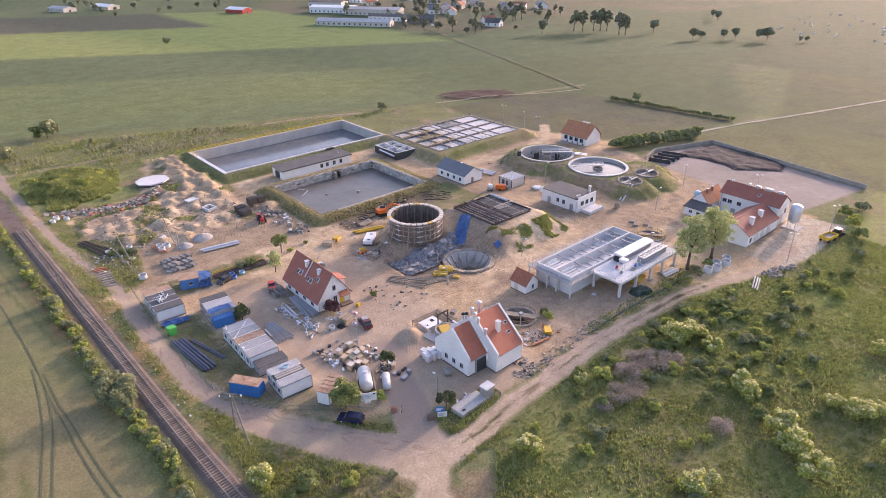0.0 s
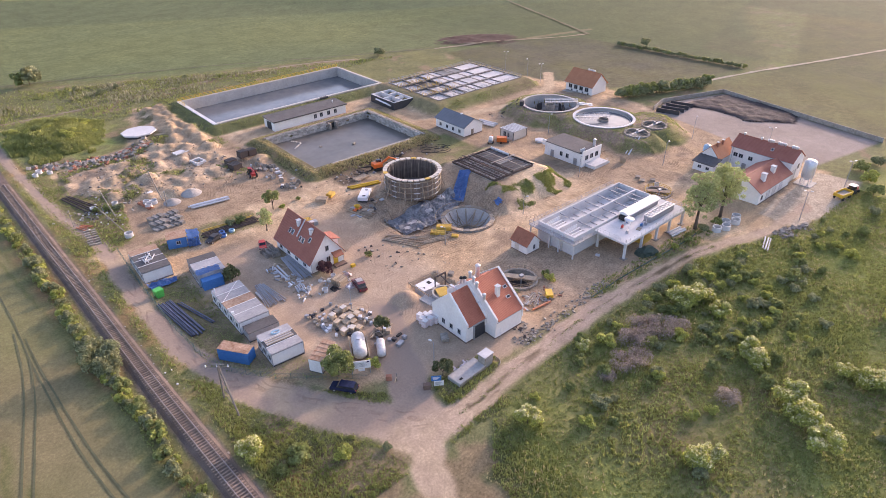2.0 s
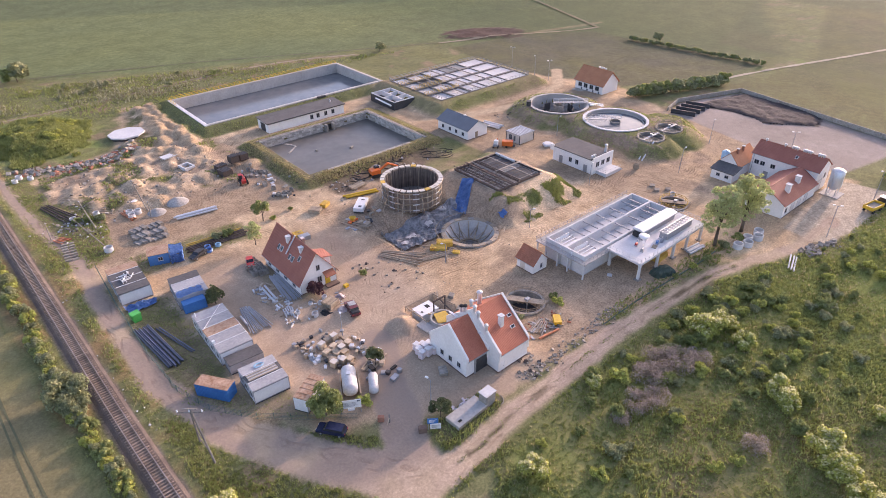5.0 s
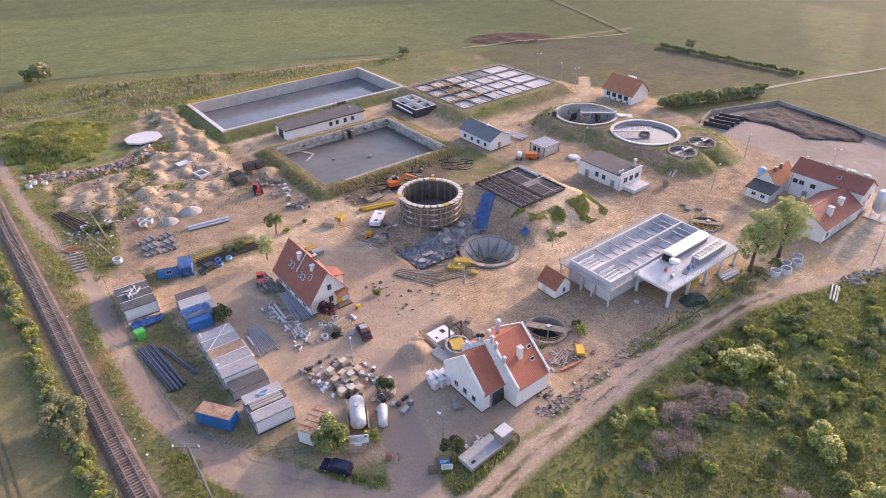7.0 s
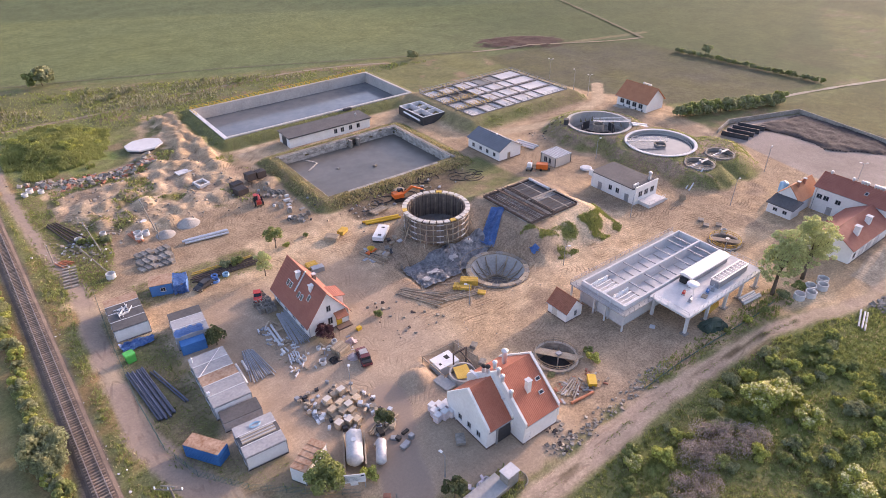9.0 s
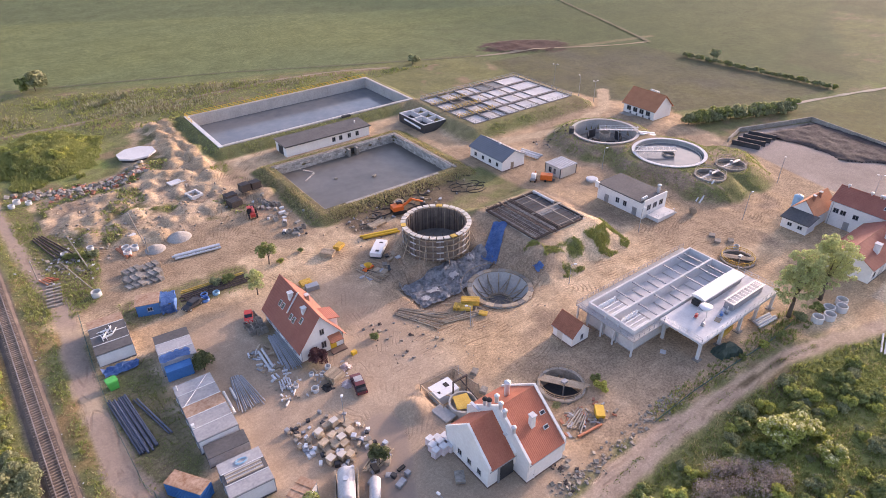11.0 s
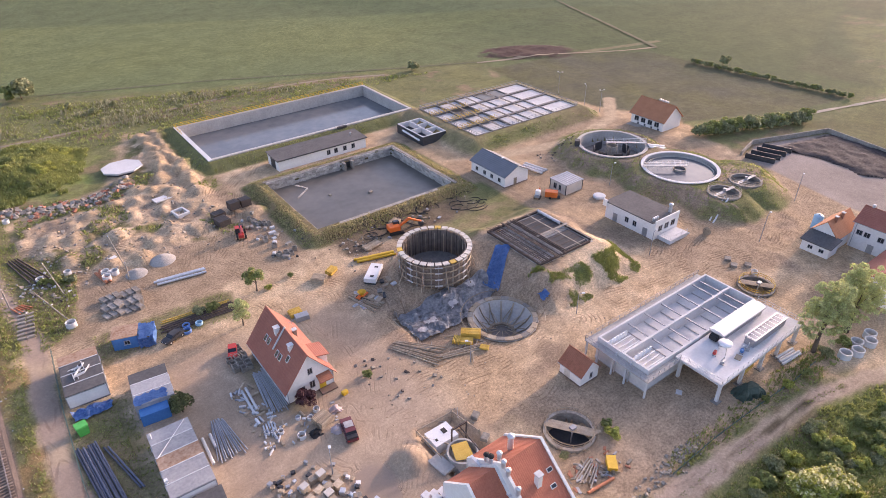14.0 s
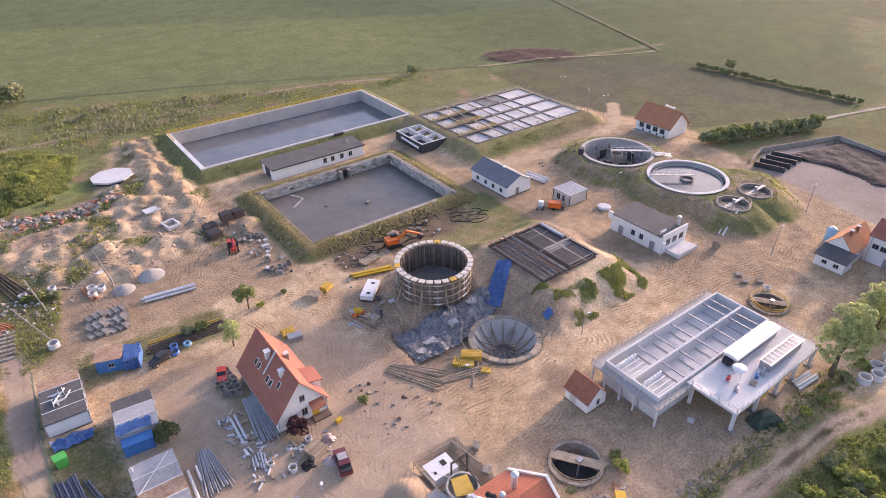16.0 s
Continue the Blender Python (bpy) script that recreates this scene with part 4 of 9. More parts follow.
part("side_parapet", B(146.2, 146.6, 119.2, 120.4, 3.0, 4.7), PLASTER, wb)
for yy, nm in ((107.9, "door"), (110.9, "window"), (113.2, "window"), (116.6, "door")):
    if nm == "door":
        opening(wb, 146.6, yy, 0.0, 1.1, 2.1, "-x", "door", "grey steel door", STEEL, STEEL, 0)
    else:
        opening(wb, 146.6, yy, 1.4, 0.9, 1.2, "-x")
for xx in (148.5, 150.8, 153.2):
    opening(wb, xx, 105.3, 2.0, 1.3, 1.3, "-y")
vent(wb, 154.0, 107.0, 4.3, 1.8, 0.4)
for k in range(3):
    vent(wb, 147.3 + 0.7 * k, 106.6, 4.3, 0.5, 0.25)
part("landing", B(148.0, 154.5, 101.8, 105.25, -0.2, 1.0), CONC_LIGHT, wb, "raised concrete landing")
rl = bmesh.new()
for z in (1.5, 2.0):
    line(rl, [(148, 105, z), (148, 101.9, z), (154.4, 101.9, z)], 0.04)
for xx in (148, 150.1, 152.2, 154.4):
    tube(rl, (xx, 101.9, 1), (xx, 101.9, 2), 0.04)
part("landing_rail", rl, GALV, wb)
for k in range(5):
    part("step", B(154.5 + 0.3 * k, 154.8 + 0.3 * k, 102, 104, -0.2, 0.9 - 0.18 * k), CONC_LIGHT, wb)

# small white cabin
sc = thing("site_cabin", "cream panel cabin with a ribbed pale roof", "cabin")
part("body", BB(147.0, 153.2, 133.2, 138.8, 0.0, 2.8), CREAM, sc)
part("roof", B(146.8, 153.4, 133.0, 139.0, 2.82, 3.0), GREYP, sc)
for k in range(8):
    part("roof_rib", B(147.0 + 0.85 * k, 147.08 + 0.85 * k, 133.0, 139.0, 3.0, 3.07), WHITEP, sc)
opening(sc, 147.0, 137.0, 0.7, 1.0, 1.5, "-x")
opening(sc, 147.0, 135.3, 0.7, 0.7, 1.5, "-x")
for xx, yy in ((147, 133.2), (153.2, 133.2), (147, 138.8)):
    part("corner_post", B(xx - 0.09, xx + 0.09, yy - 0.09, yy + 0.09, 0, 2.82), DARKMEM, sc)

# house at the far side of the works
fh = thing("control_house", "white house with bright red tiled roof beyond the clarifiers", "house")
gable(fh, 202.6, 211.6, 144.6, 157.0, -0.4, 3.6, 7.6, "y", TILE_ORANGE, over=0.6)
for k in range(4):
    opening(fh, 202.6, 147 + 2.6 * k, 1.2, 1.5, 1.4, "-x")
    opening(fh, 202.6, 146.2 + 2.6 * k, 0.0, 0.5, 0.8, "-x")
for k in range(4):
    vent(fh, 207.3 + 0.1 * k, 147.5 + 1.0 * k, 7.5, 0.5, 0.3)
part("terrace", B(199.8, 202.55, 145, 156.5, -0.4, 0.15), CONC_OLD, fh)

# sludge building with annex and silo
rb = thing("sludge_building", "large white hall with red roof, roof vents and steel gutters", "building")
gable(rb, 179.4, 186.8, 60.4, 77.5, -0.2, 6.4, 8.9, "y", TILE_Y, over=0.35, mid=182.9)
for yy in (76.0, 74.4, 71.6):
    opening(rb, 179.4, yy, 3.6, 1.1, 1.0, "-x")
opening(rb, 179.4, 73.0, 0.0, 1.1, 2.1, "-x", "door", "grey steel door", STEEL, STEEL, 0)
opening(rb, 184.5, 60.4, 3.4, 0.9, 1.3, "-y")
opening(rb, 181.6, 60.4, 0.0, 3.2, 3.4, "-y", "door", "grey roller door", STEEL, GALV, 0)
for yy, n in ((76.2, 1), (71.2, 1), (69.2, 3), (66.4, 4), (62.6, 3)):
    for k in range(n):
        vent(rb, 183.0, yy - 0.6 * k, 8.8, 0.55, 0.28)
for yy in (77.0, 65.0):
    part("downpipe", T((179.32, yy, 0), (179.32, yy, 6.3), 0.07), STEEL, rb)
rooflight(rb, 181.0, 67.0, 7.75, math.atan2(2.5, 3.5), 0.7, 0.9, "y")
an = thing("annex", "low white annex with a red tiled roof and two chimneys", "building")
gable(an, 160.9, 178.9, 59.8, 69.3, -0.2, 3.6, 6.5, "x", TILE_Y, over=0.3)
for yy, x_ in ((61.9, 166.0), (62.4, 172.4)):
    chimney(an, x_, yy, 4.4, 6.9, 1.1)
for xx in (162.6, 166.0, 169.5, 173.4):
    opening(an, xx, 59.8, 0.0 if xx > 165 else 1.2, 1.6 if xx > 165 else 0.9, 2.6 if xx > 165 else 1.2, "-y", "door" if xx > 165 else "window", "grey garage door" if xx > 165 else "", STEEL, GALV if xx > 165 else GLASS, 0)
part("plinth", B(160.94, 178.85, 59.72, 59.78, -0.2, 0.35), DARKMEM, an)

si = thing("lime_silo", "pale grey cylindrical lime silo on a steel frame", "silo", 183.6, 57.2, 0)
part("shell", lathe(bmesh.new(), [(0.02, 7.2), (1.1, 7.0), (1.6, 6.6), (1.6, 2.4), (0.5, 1.3), (0.02, 1.3)], 24), GALV, si, smooth=True)
for k in range(4):
    a = math.pi / 4 + k * math.pi / 2
    part("leg", T((1.45 * math.cos(a), 1.45 * math.sin(a), -0.2), (1.45 * math.cos(a), 1.45 * math.sin(a), 3.4), 0.12), GALV, si)
part("base_slab", B(-2.3, 2.3, -2.3, 2.3, -0.2, 0.3), CONCRETE, si)
lad = bmesh.new()
for s in (-0.25, 0.25):
    tube(lad, (-1.75, s, 0.2), (-1.75, s, 7.0), 0.04)
for k in range(19):
    tube(lad, (-1.75, -0.25, 0.6 + 0.34 * k), (-1.75, 0.25, 0.6 + 0.36 * k), 0.03, n=5)
part("ladder", lad, GALV, si)

# old small house with an orange roof and a felt lean-to
oh = thing("old_house", "old white house with orange tiles and a felt-roofed lean-to", "house")
gable(oh, 173.6, 183.4, 77.9, 83.6, -0.2, 3.6, 6.6, "x", TILE_ORANGE, over=0.3)
part("lean_to", prism(bmesh.new(), [(169.6, -0.2), (173.6, -0.2), (173.6, 3.6), (169.6, 2.7)], 77.2, 83.2, "y"), PLASTER, oh)
part("lean_to_roof", prism(bmesh.new(), [(169.2, 2.65), (173.6, 3.65), (173.6, 3.85), (169.2, 2.85)], 76.8, 83.6, "y"), FELT, oh, "dark felt lean-to roof")
for yy in (78.8, 81.2):
    opening(oh, 169.6, yy, 1.2, 0.9, 0.7, "-x")
for xx in (176.0, 179.0):
    chimney(oh, xx, 80.2, 5.6, 7.4, 0.55, BRICK, "brick chimney")
bt = thing("water_tank", "light blue upright water tank beside the old house", "tank", 181.5, 85.6, 0)
part("shell", lathe(bmesh.new(), [(0.02, 4.5), (1.0, 4.35), (1.5, 4.0), (1.5, 0.0)], 24), BLUEL, bt, smooth=True)
part("hatch", lathe(bmesh.new(), [(0.02, 4.7), (0.35, 4.68), (0.35, 4.3)], 12), GALV, bt)
bt.scale = (0.72, 0.72, 0.82)


# ---- open treatment tank on its frame ----
tk = thing("treatment_tank", "new pale concrete twin-channel tank with walkways and steel troughs", "tank")
tx0, tx1, ty0, ty1, tz = 106.1, 137.6, 76.2, 86.8, 4.7
part("base", B(tx0 - 0.1, tx1, ty0 - 0.1, ty1 + 0.1, -0.3, 0.1), CONCRETE, tk)
for nm, b in (("outer_wall", (tx0, tx0 + 0.35, ty0, ty1)), ("outer_wall", (tx1 - 0.35, tx1, ty0, ty1)), ("outer_wall", (tx0 + 0.35, tx1 - 0.35, ty0, ty0 + 0.35)), ("outer_wall", (tx0 + 0.35, tx1 - 0.35, ty1 - 0.35, ty1)), ("middle_wall", (tx0 + 0.35, tx1 - 0.35, 81.2, 81.6))):
    part(nm, B(*b, 0.1, tz), CONC_LIGHT, tk)
part("channel_floor", B(tx0 + 0.35, tx1 - 0.35, ty0 + 0.35, 81.2, 0.1, 2.3), CONC_LIGHT, tk)
part("channel_floor", B(tx0 + 0.35, tx1 - 0.35, 81.6, ty1 - 0.35, 0.1, 2.3), CONC_LIGHT, tk)
for x in (tx0 + 7.5, tx0 + 12.2, tx0 + 17.0, tx0 + 22.0, tx0 + 26.8, tx0 + 29.0):
    for a, b in ((ty0 + 0.35, 81.2), (81.6, ty1 - 0.35)):
        part("tie_beam", B(x, x + 0.22, a, b, 4.0, 4.25), STEEL, tk)
        part("floor_rib", B(x + 0.02, x + 0.2, a + 0.2, b - 0.2, 2.3, 2.42), CONCRETE, tk)
for a in (ty0 + 0.8, ty0 + 1.7, ty0 + 2.7, 82.1, 83.0, 84.0, 85.2):
    part("screen_pipe", T((tx0 + 0.6, a, 4.2), (tx0 + 5.2, a, 4.2), 0.14), GALV, tk)
for k in range(6):
    for a in (ty0 + 3.4, 84.7):
        part("screen_drum", T((tx0 + 0.8 + 0.75 * k, a, 4.0), (tx0 + 1.2 + 0.75 * k, a, 4.9), 0.28, 0.2), WHITEP, tk)
wk = bmesh.new()
box(wk, tx0 - 1.5, tx0 - 0.02, ty0 - 1.2, ty1 + 1.6, 3.55, 3.75)
box(wk, tx0 - 0.02, tx1, ty1 + 0.02, ty1 + 1.6, 3.55, 3.75)
box(wk, tx0 - 0.02, 113.0, ty0 - 1.2, ty0 - 0.02, 3.55, 3.75)
part("walkway", wk, CONCRETE, tk, "grey concrete walkway round the tank")


def railing(parent, pts, z, h=1.05, step=1.5, mat=None, name="railing", r=0.035):
    """Posts and two rails along a line."""
    bm = bmesh.new()
    for zz in (z + h, z + h * 0.55, z + 0.12):
        line(bm, [(x, y, zz) for x, y in pts], r, 5)
    for (ax, ay), (bx, by) in zip(pts, pts[1:]):
        n = max(1, round(math.hypot(bx - ax, by - ay) / step))
        for k in range(n + 1):
            x, y = ax + (bx - ax) * k / n, ay + (by - ay) * k / n
            tube(bm, (x, y, z), (x, y, z + h), r * 1.2, n=5)
    return part(name, bm, mat or GALV, parent)


railing(tk, [(113, ty0 - 1.15), (tx0 - 1.45, ty0 - 1.15), (tx0 - 1.45, ty1 + 1.55), (tx1, ty1 + 1.55)], 3.75, mat=STEEL)
for x, y in ((tx0 - 1.2, ty0 - 0.9), (tx0 - 1.2, 79.5), (tx0 - 1.2, 82.3), (tx0 - 1.2, 85.5), (tx0 - 1.2, ty1 + 1.2), (tx0 + 6, ty1 + 1.3), (tx0 + 14, ty1 + 1.3), (tx0 + 22, ty1 + 1.3), (tx0 + 30, ty1 + 1.3)):
    part("walkway_post", B(x - 0.14, x + 0.14, y - 0.14, y + 0.14, -0.2, 3.55), CONC_LIGHT, tk)
for y in (79.4, 82.4):
    part("downpipe", T((tx0 - 0.3, y, 0.0), (tx0 - 0.3, y, 4.4), 0.16), GALV, tk)

pf = thing("platform", "raised pale concrete platform on pillars with handrails", "platform")
part("deck", BB(113.0, 138.2, 67.3, 76.0, 3.75, 4.2, 0.04), CONC_LIGHT, pf)
for x in (113.6, 120.2, 126.4, 131.8, 137.6):
    p = part("pillar", B(x - 0.24, x + 0.24, 67.5, 68.0, -0.1, 3.75), CONC_LIGHT, pf)
    part("footing", BB(x - 0.7, x + 0.7, 67.1, 68.4, -0.3, 0.15), CONC_OLD, p)
    part("pillar", B(x - 0.24, x + 0.24, 74.8, 75.3, -0.1, 3.75), CONC_LIGHT, pf)
part("beam", B(113.2, 138.0, 67.6, 68.0, 3.35, 3.75), CONC_LIGHT, pf)
railing(pf, [(113.1, 75.0), (113.1, 67.4), (138.1, 67.4), (138.1, 76)], 4.2)
sv = thing("screening_machine", "long enclosed screening machine with white cover on the platform", "machine")
part("housing", B(122.4, 135.0, 73.4, 75.6, 4.2, 5.5), STEEL, sv)
part("cover", prism(bmesh.new(), [(73.1, 5.5), (75.9, 5.5), (75.9, 5.8), (75.0, 6.1), (74.0, 6.1), (73.1, 5.8)], 122.0, 135.4, "x"), WHITEP, sv, "white ribbed cover")
part("drive", BB(121.2, 122.0, 73.8, 75.2, 4.4, 5.4), BLACK, sv)
sr = thing("conveyor_rack", "grey steel conveyor rack with open ladder frame", "rack")
part("trough", B(125.2, 135.2, 69.2, 71.0, 4.2, 5.6), STEEL, sr)
for y in (69.2, 71.0):
    part("rail", B(125.0, 135.4, y - 0.1, y + 0.1, 5.7, 5.9), GALV, sr)
for k in range(10):
    part("rung", B(125.2 + 1.1 * k, 125.35 + 1.1 * k, 69.3, 70.9, 5.72, 5.86), GALV, sr)
hp = thing("hopper", "white round hopper on three legs on the platform", "hopper", 120.3, 71.8, 4.2)
part("disc", lathe(bmesh.new(), [(0.02, 2.0), (1.1, 2.0), (1.15, 1.85), (0.5, 1.2), (0.02, 1.2)], 20), WHITEP, hp, smooth=True)
for k in range(3):
    part("leg", T((0.9 * math.cos(k * 2.1), 0.9 * math.sin(k * 2.1), 0), (0.6 * math.cos(k * 2.1), 0.6 * math.sin(k * 2.1), 1.6), 0.06), GALV, hp)
for x, y, m_ in ((117.6, 70.2, STEEL), (118.6, 72.3, REDP), (121.6, 73.0, BLUEP), (122.6, 69.8, BLUEP), (124.0, 69.6, STEEL)):
    pm = thing("pump_unit", "small pump unit bolted to the platform", "pump", x, y, 4.2, 20, "pumps on the platform")
    part("base_frame", B(-0.5, 0.5, -0.35, 0.35, 0, 0.15), STEEL, pm)
    part("motor", T((-0.45, 0, 0.5), (0.3, 0, 0.5), 0.3), m_, pm)
    part("pipe", T((0.35, 0, 0.15), (0.35, 0, 1.3), 0.09), GALV, pm)
single("pallet_board", BB(-0.7, 0.7, -0.5, 0.5, 0, 0.14), WOOD, "flat wooden board lying on the platform", "board", at=pose(121.0, 69.4, 4.2, 0, 0, 15))


# ---- basins ----
b1 = thing("old_basin", "old masonry basin with weathered block walls and murky water", "basin")
part("water", B(86.85, 126.65, 155.05, 184.95, -1.9, -0.85), MUDWATER, b1, "murky grey-brown water")
part("wall", B(86.3, 127.6, 185.2, 186.0, -2.2, 1.7), CONC_OLD, b1, "weathered far wall")
part("wall", B(126.8, 127.6, 154.0, 185.2, -2.2, 1.7), CONC_OLD, b1, "weathered end wall")
part("kerb", B(85.8, 86.85, 154.0, 185.0, -2.2, 1.35), CONC_OLD, b1)
part("kerb", B(85.8, 126.6, 154.0, 155.05, -2.2, 1.35), CONC_OLD, b1)
for y_, x_ in ((184.6, 110.0), (184.6, 112.6)):
    part("inlet_cheek", BB(x_ - 0.35, x_ + 0.35, y_ - 1.4, y_ + 0.4, -1.2, 1.4), CONC_OLD, b1)
# black panel before the wall, painted as the shaded inlet mouth
part("inlet_opening", B(110.4, 112.2, 184.6, 184.7, -0.6, 1.0), BLACK, b1)
single("float", BB(-0.7, 0.7, -0.4, 0.4, 0, 0.5, 0.1), CONC_OLD, "small grey float in the basin water", "float", at=pose(108.6, 167.5, -0.87, 0, 0, 30))
single("float", BB(-0.4, 0.4, -0.4, 0.4, 0, 0.35, 0.1), CONC_OLD, "small grey float in the basin water", "float", at=pose(99.2, 172.5, -0.87, 0, 0, 10))

b2 = thing("new_basin", "long rectangular concrete basin half full of grey water", "basin")
part("water", B(80.5, 148.3, 208.1, 238.3, -2.9, -1.5), WATER, b2, "still grey water")
for b in ((79.2, 80.45, 206.9, 239.5), (148.35, 149.3, 206.9, 239.5), (80.45, 148.35, 206.9, 208.05), (80.45, 148.35, 238.35, 239.5)):
    part("wall", B(*b, -3.0, 2.3), CONC_LIGHT if b[0] < 80 else CONCRETE, b2, "pale concrete wall")
railing(b2, [(80, 239.3), (149.0, 239.3)], 2.3, 1.1, 2.0, YELLOW, "yellow_railing", 0.06)
railing(b2, [(79.5, 239.3), (79.5, 232)], 2.3, 1.1, 2.0, YELLOW, "yellow_railing", 0.05)
vb = bmesh.new()
box(vb, 120.5, 123.5, 206.0, 207.0, 2.0, 2.6)
part("valve_box", vb, DARKMEM, b2)

# dark membrane-clad chamber with four open cells
dc = thing("valve_chamber", "dark membrane-clad chamber with pale open cells and a white pipe", "chamber")
part("shell", prism(bmesh.new(), [(136.6, 182.6), (145.4, 182.6), (145.4, 196.6), (136.6, 196.6)], -0.2, 1.2, "z"), DARKMEM, dc)
for b in ((136.6, 136.95, 182.6, 196.6), (145.05, 145.4, 182.6, 196.6), (136.95, 145.05, 182.6, 182.95), (136.95, 145.05, 196.25, 196.6), (140.8, 141.1, 182.95, 196.25), (136.95, 140.8, 189.4, 189.7), (141.1, 145.05, 187.2, 187.5), (141.1, 145.05, 191.8, 192.1)):
    part("cell_wall", B(*b, 1.2, 2.9), CONC_LIGHT, dc)
for b in ((136.53, 136.6, 182.53, 196.67), (136.6, 145.47, 182.53, 182.6)):
    part("membrane", B(*b, -0.2, 2.75), DARKMEM, dc, "black waterproof membrane")
part("pipe", T((136.2, 184, 1.5), (136.2, 193, 1.9), 0.3, n=12), WHITEP, dc, "white pipe along the side")

# settling tanks on their mound
st = thing("settling_tanks", "block of settling tanks with pale sludge and wooden walkways", "tank")
X0, X1, Y0, Y1 = 149.8, 193.8, 173.0, 203.0
xs, ys = [X0, 156.5, 164.5, 172.5, 183, X1], [Y0, 180.5, 188, 195.5, Y1]
for i, x in enumerate(xs):
    part("wall", B(x - 0.25, x + 0.25, Y0, Y1, 0.8, 3.1), CONC_DARK, st)
for y in ys:
    for a, b in zip(xs, xs[1:]):
        part("wall", B(a + 0.3, b - 0.3, y - 0.25, y + 0.25, 0.8, 3.1), CONC_DARK, st)
rs = random.Random(4)
for a, b in zip(xs, xs[1:]):
    for c, d in zip(ys, ys[1:]):
        part("sludge", B(a + 0.3, b - 0.3, c + 0.3, d - 0.3, 1.3, 2.85 if a > 160 else 2.5), SLUDGE if rs.random() < 0.85 else MUDWATER, st)
for y in ys[1:-1]:
    part("gangway", B(X0 - 1, X1, y - 0.5, y + 0.5, 3.12, 3.25), CONC_DARK, st)
for x in (160.5, 168.5, 177.8):
    part("gangway", B(x - 0.35, x + 0.35, Y0, Y1, 3.27, 3.38), CONC_DARK, st)
railing(st, [(X0, Y1), (X1, Y1), (X1, Y0), (X0, Y0), (X0, Y1)], 3.1, 1.1, 2.5, STEEL, r=0.05)
for y in ys[1:-1]:
    railing(st, [(X0 - 1, y - 0.55), (164, y - 0.55)], 3.25, 1.0, 2.0, FORMWOOD, r=0.045)
    railing(st, [(X0 - 1, y + 0.55), (164, y + 0.55)], 3.25, 1.0, 2.0, FORMWOOD, r=0.045)


def clarifier(name, cx, cy, r, zt, zw, liquid, label, full):
    o = thing(name, label, "clarifier", cx, cy, 0)
    part("wall", ring(bmesh.new(), r - 0.45, r + 0.15, -1.5, zt, 64), CONCRETE, o, smooth=False)
    part("rim", ring(bmesh.new(), r - 0.55, r + 0.35, zt, zt + 0.18, 64), CONC_LIGHT if full else CONCRETE, o, "concrete rim")
    w = bmesh.new()
    bmesh.ops.create_circle(w, cap_ends=True, segments=64, radius=r - 0.4, matrix=Matrix.Translation((0, 0, zw)))
    part("water" if full else "tank_floor", w, liquid, o)
    part("launder", ring(bmesh.new(), r - 1.3, r - 1.15, zw - 0.3, zw + (0.35 if full else 0.9), 64), CONCRETE, o)
    part("centre_well", ring(bmesh.new(), 1.5, 1.7, zw - 0.5, zt - 0.4, 24), CONC_OLD, o)
    br = part("bridge", B(-r + 0.1, 1.8, -0.45, 0.45, zt + 0.35, zt + 0.5), STEEL, o, "steel scraper bridge")
    for s in (-0.6, 0.6):
        g = bmesh.new()
        for zz in (zt + 1.0, zt + 1.5):
            tube(g, (-r + 0.1, s, zz), (1.8, s, zz), 0.05, n=5)
        for k in range(8):
            tube(g, (-r + 0.2 + k * (r + 1.5) / 7, s, zt + 0.5), (-r + 0.2 + k * (r + 1.5) / 7, s, zt + 1.5), 0.05, n=5)
        part("handrail", g, GALV, br)
    for k in range(6):
        part("scraper_arm", T((-r + 2 + 1.3 * k, 0, zt + 0.35), (-r + 1.5 + 1.3 * k, 0.9, zw - 0.2), 0.06), STEEL, o)
    return o


c1 = clarifier("clarifier", 177.3, 143.8, 9.9, 3.1, -0.6, CONC_OLD, "empty round clarifier with dark inner walls and a steel bridge", False)
c1.matrix_basis = pose(177.3, 143.8, 0, 0, 0, 139)
for k in range(7):
    a = 0.9 * k
    part("baffle", B(-0.1, 0.1, -1.4, 1.4, -0.6, 2.0, pose(5.0 * math.cos(a), 5.0 * math.sin(a), 0, 0, 0, math.degrees(a))), DARKMEM, c1)
c2 = clarifier("clarifier", 179.2, 121.9, 10.0, 3.1, 2.2, WATER, "round clarifier full of still water with a steel scraper bridge", True)
c2.matrix_basis = pose(179.2, 121.9, 0, 0, 0, -38)
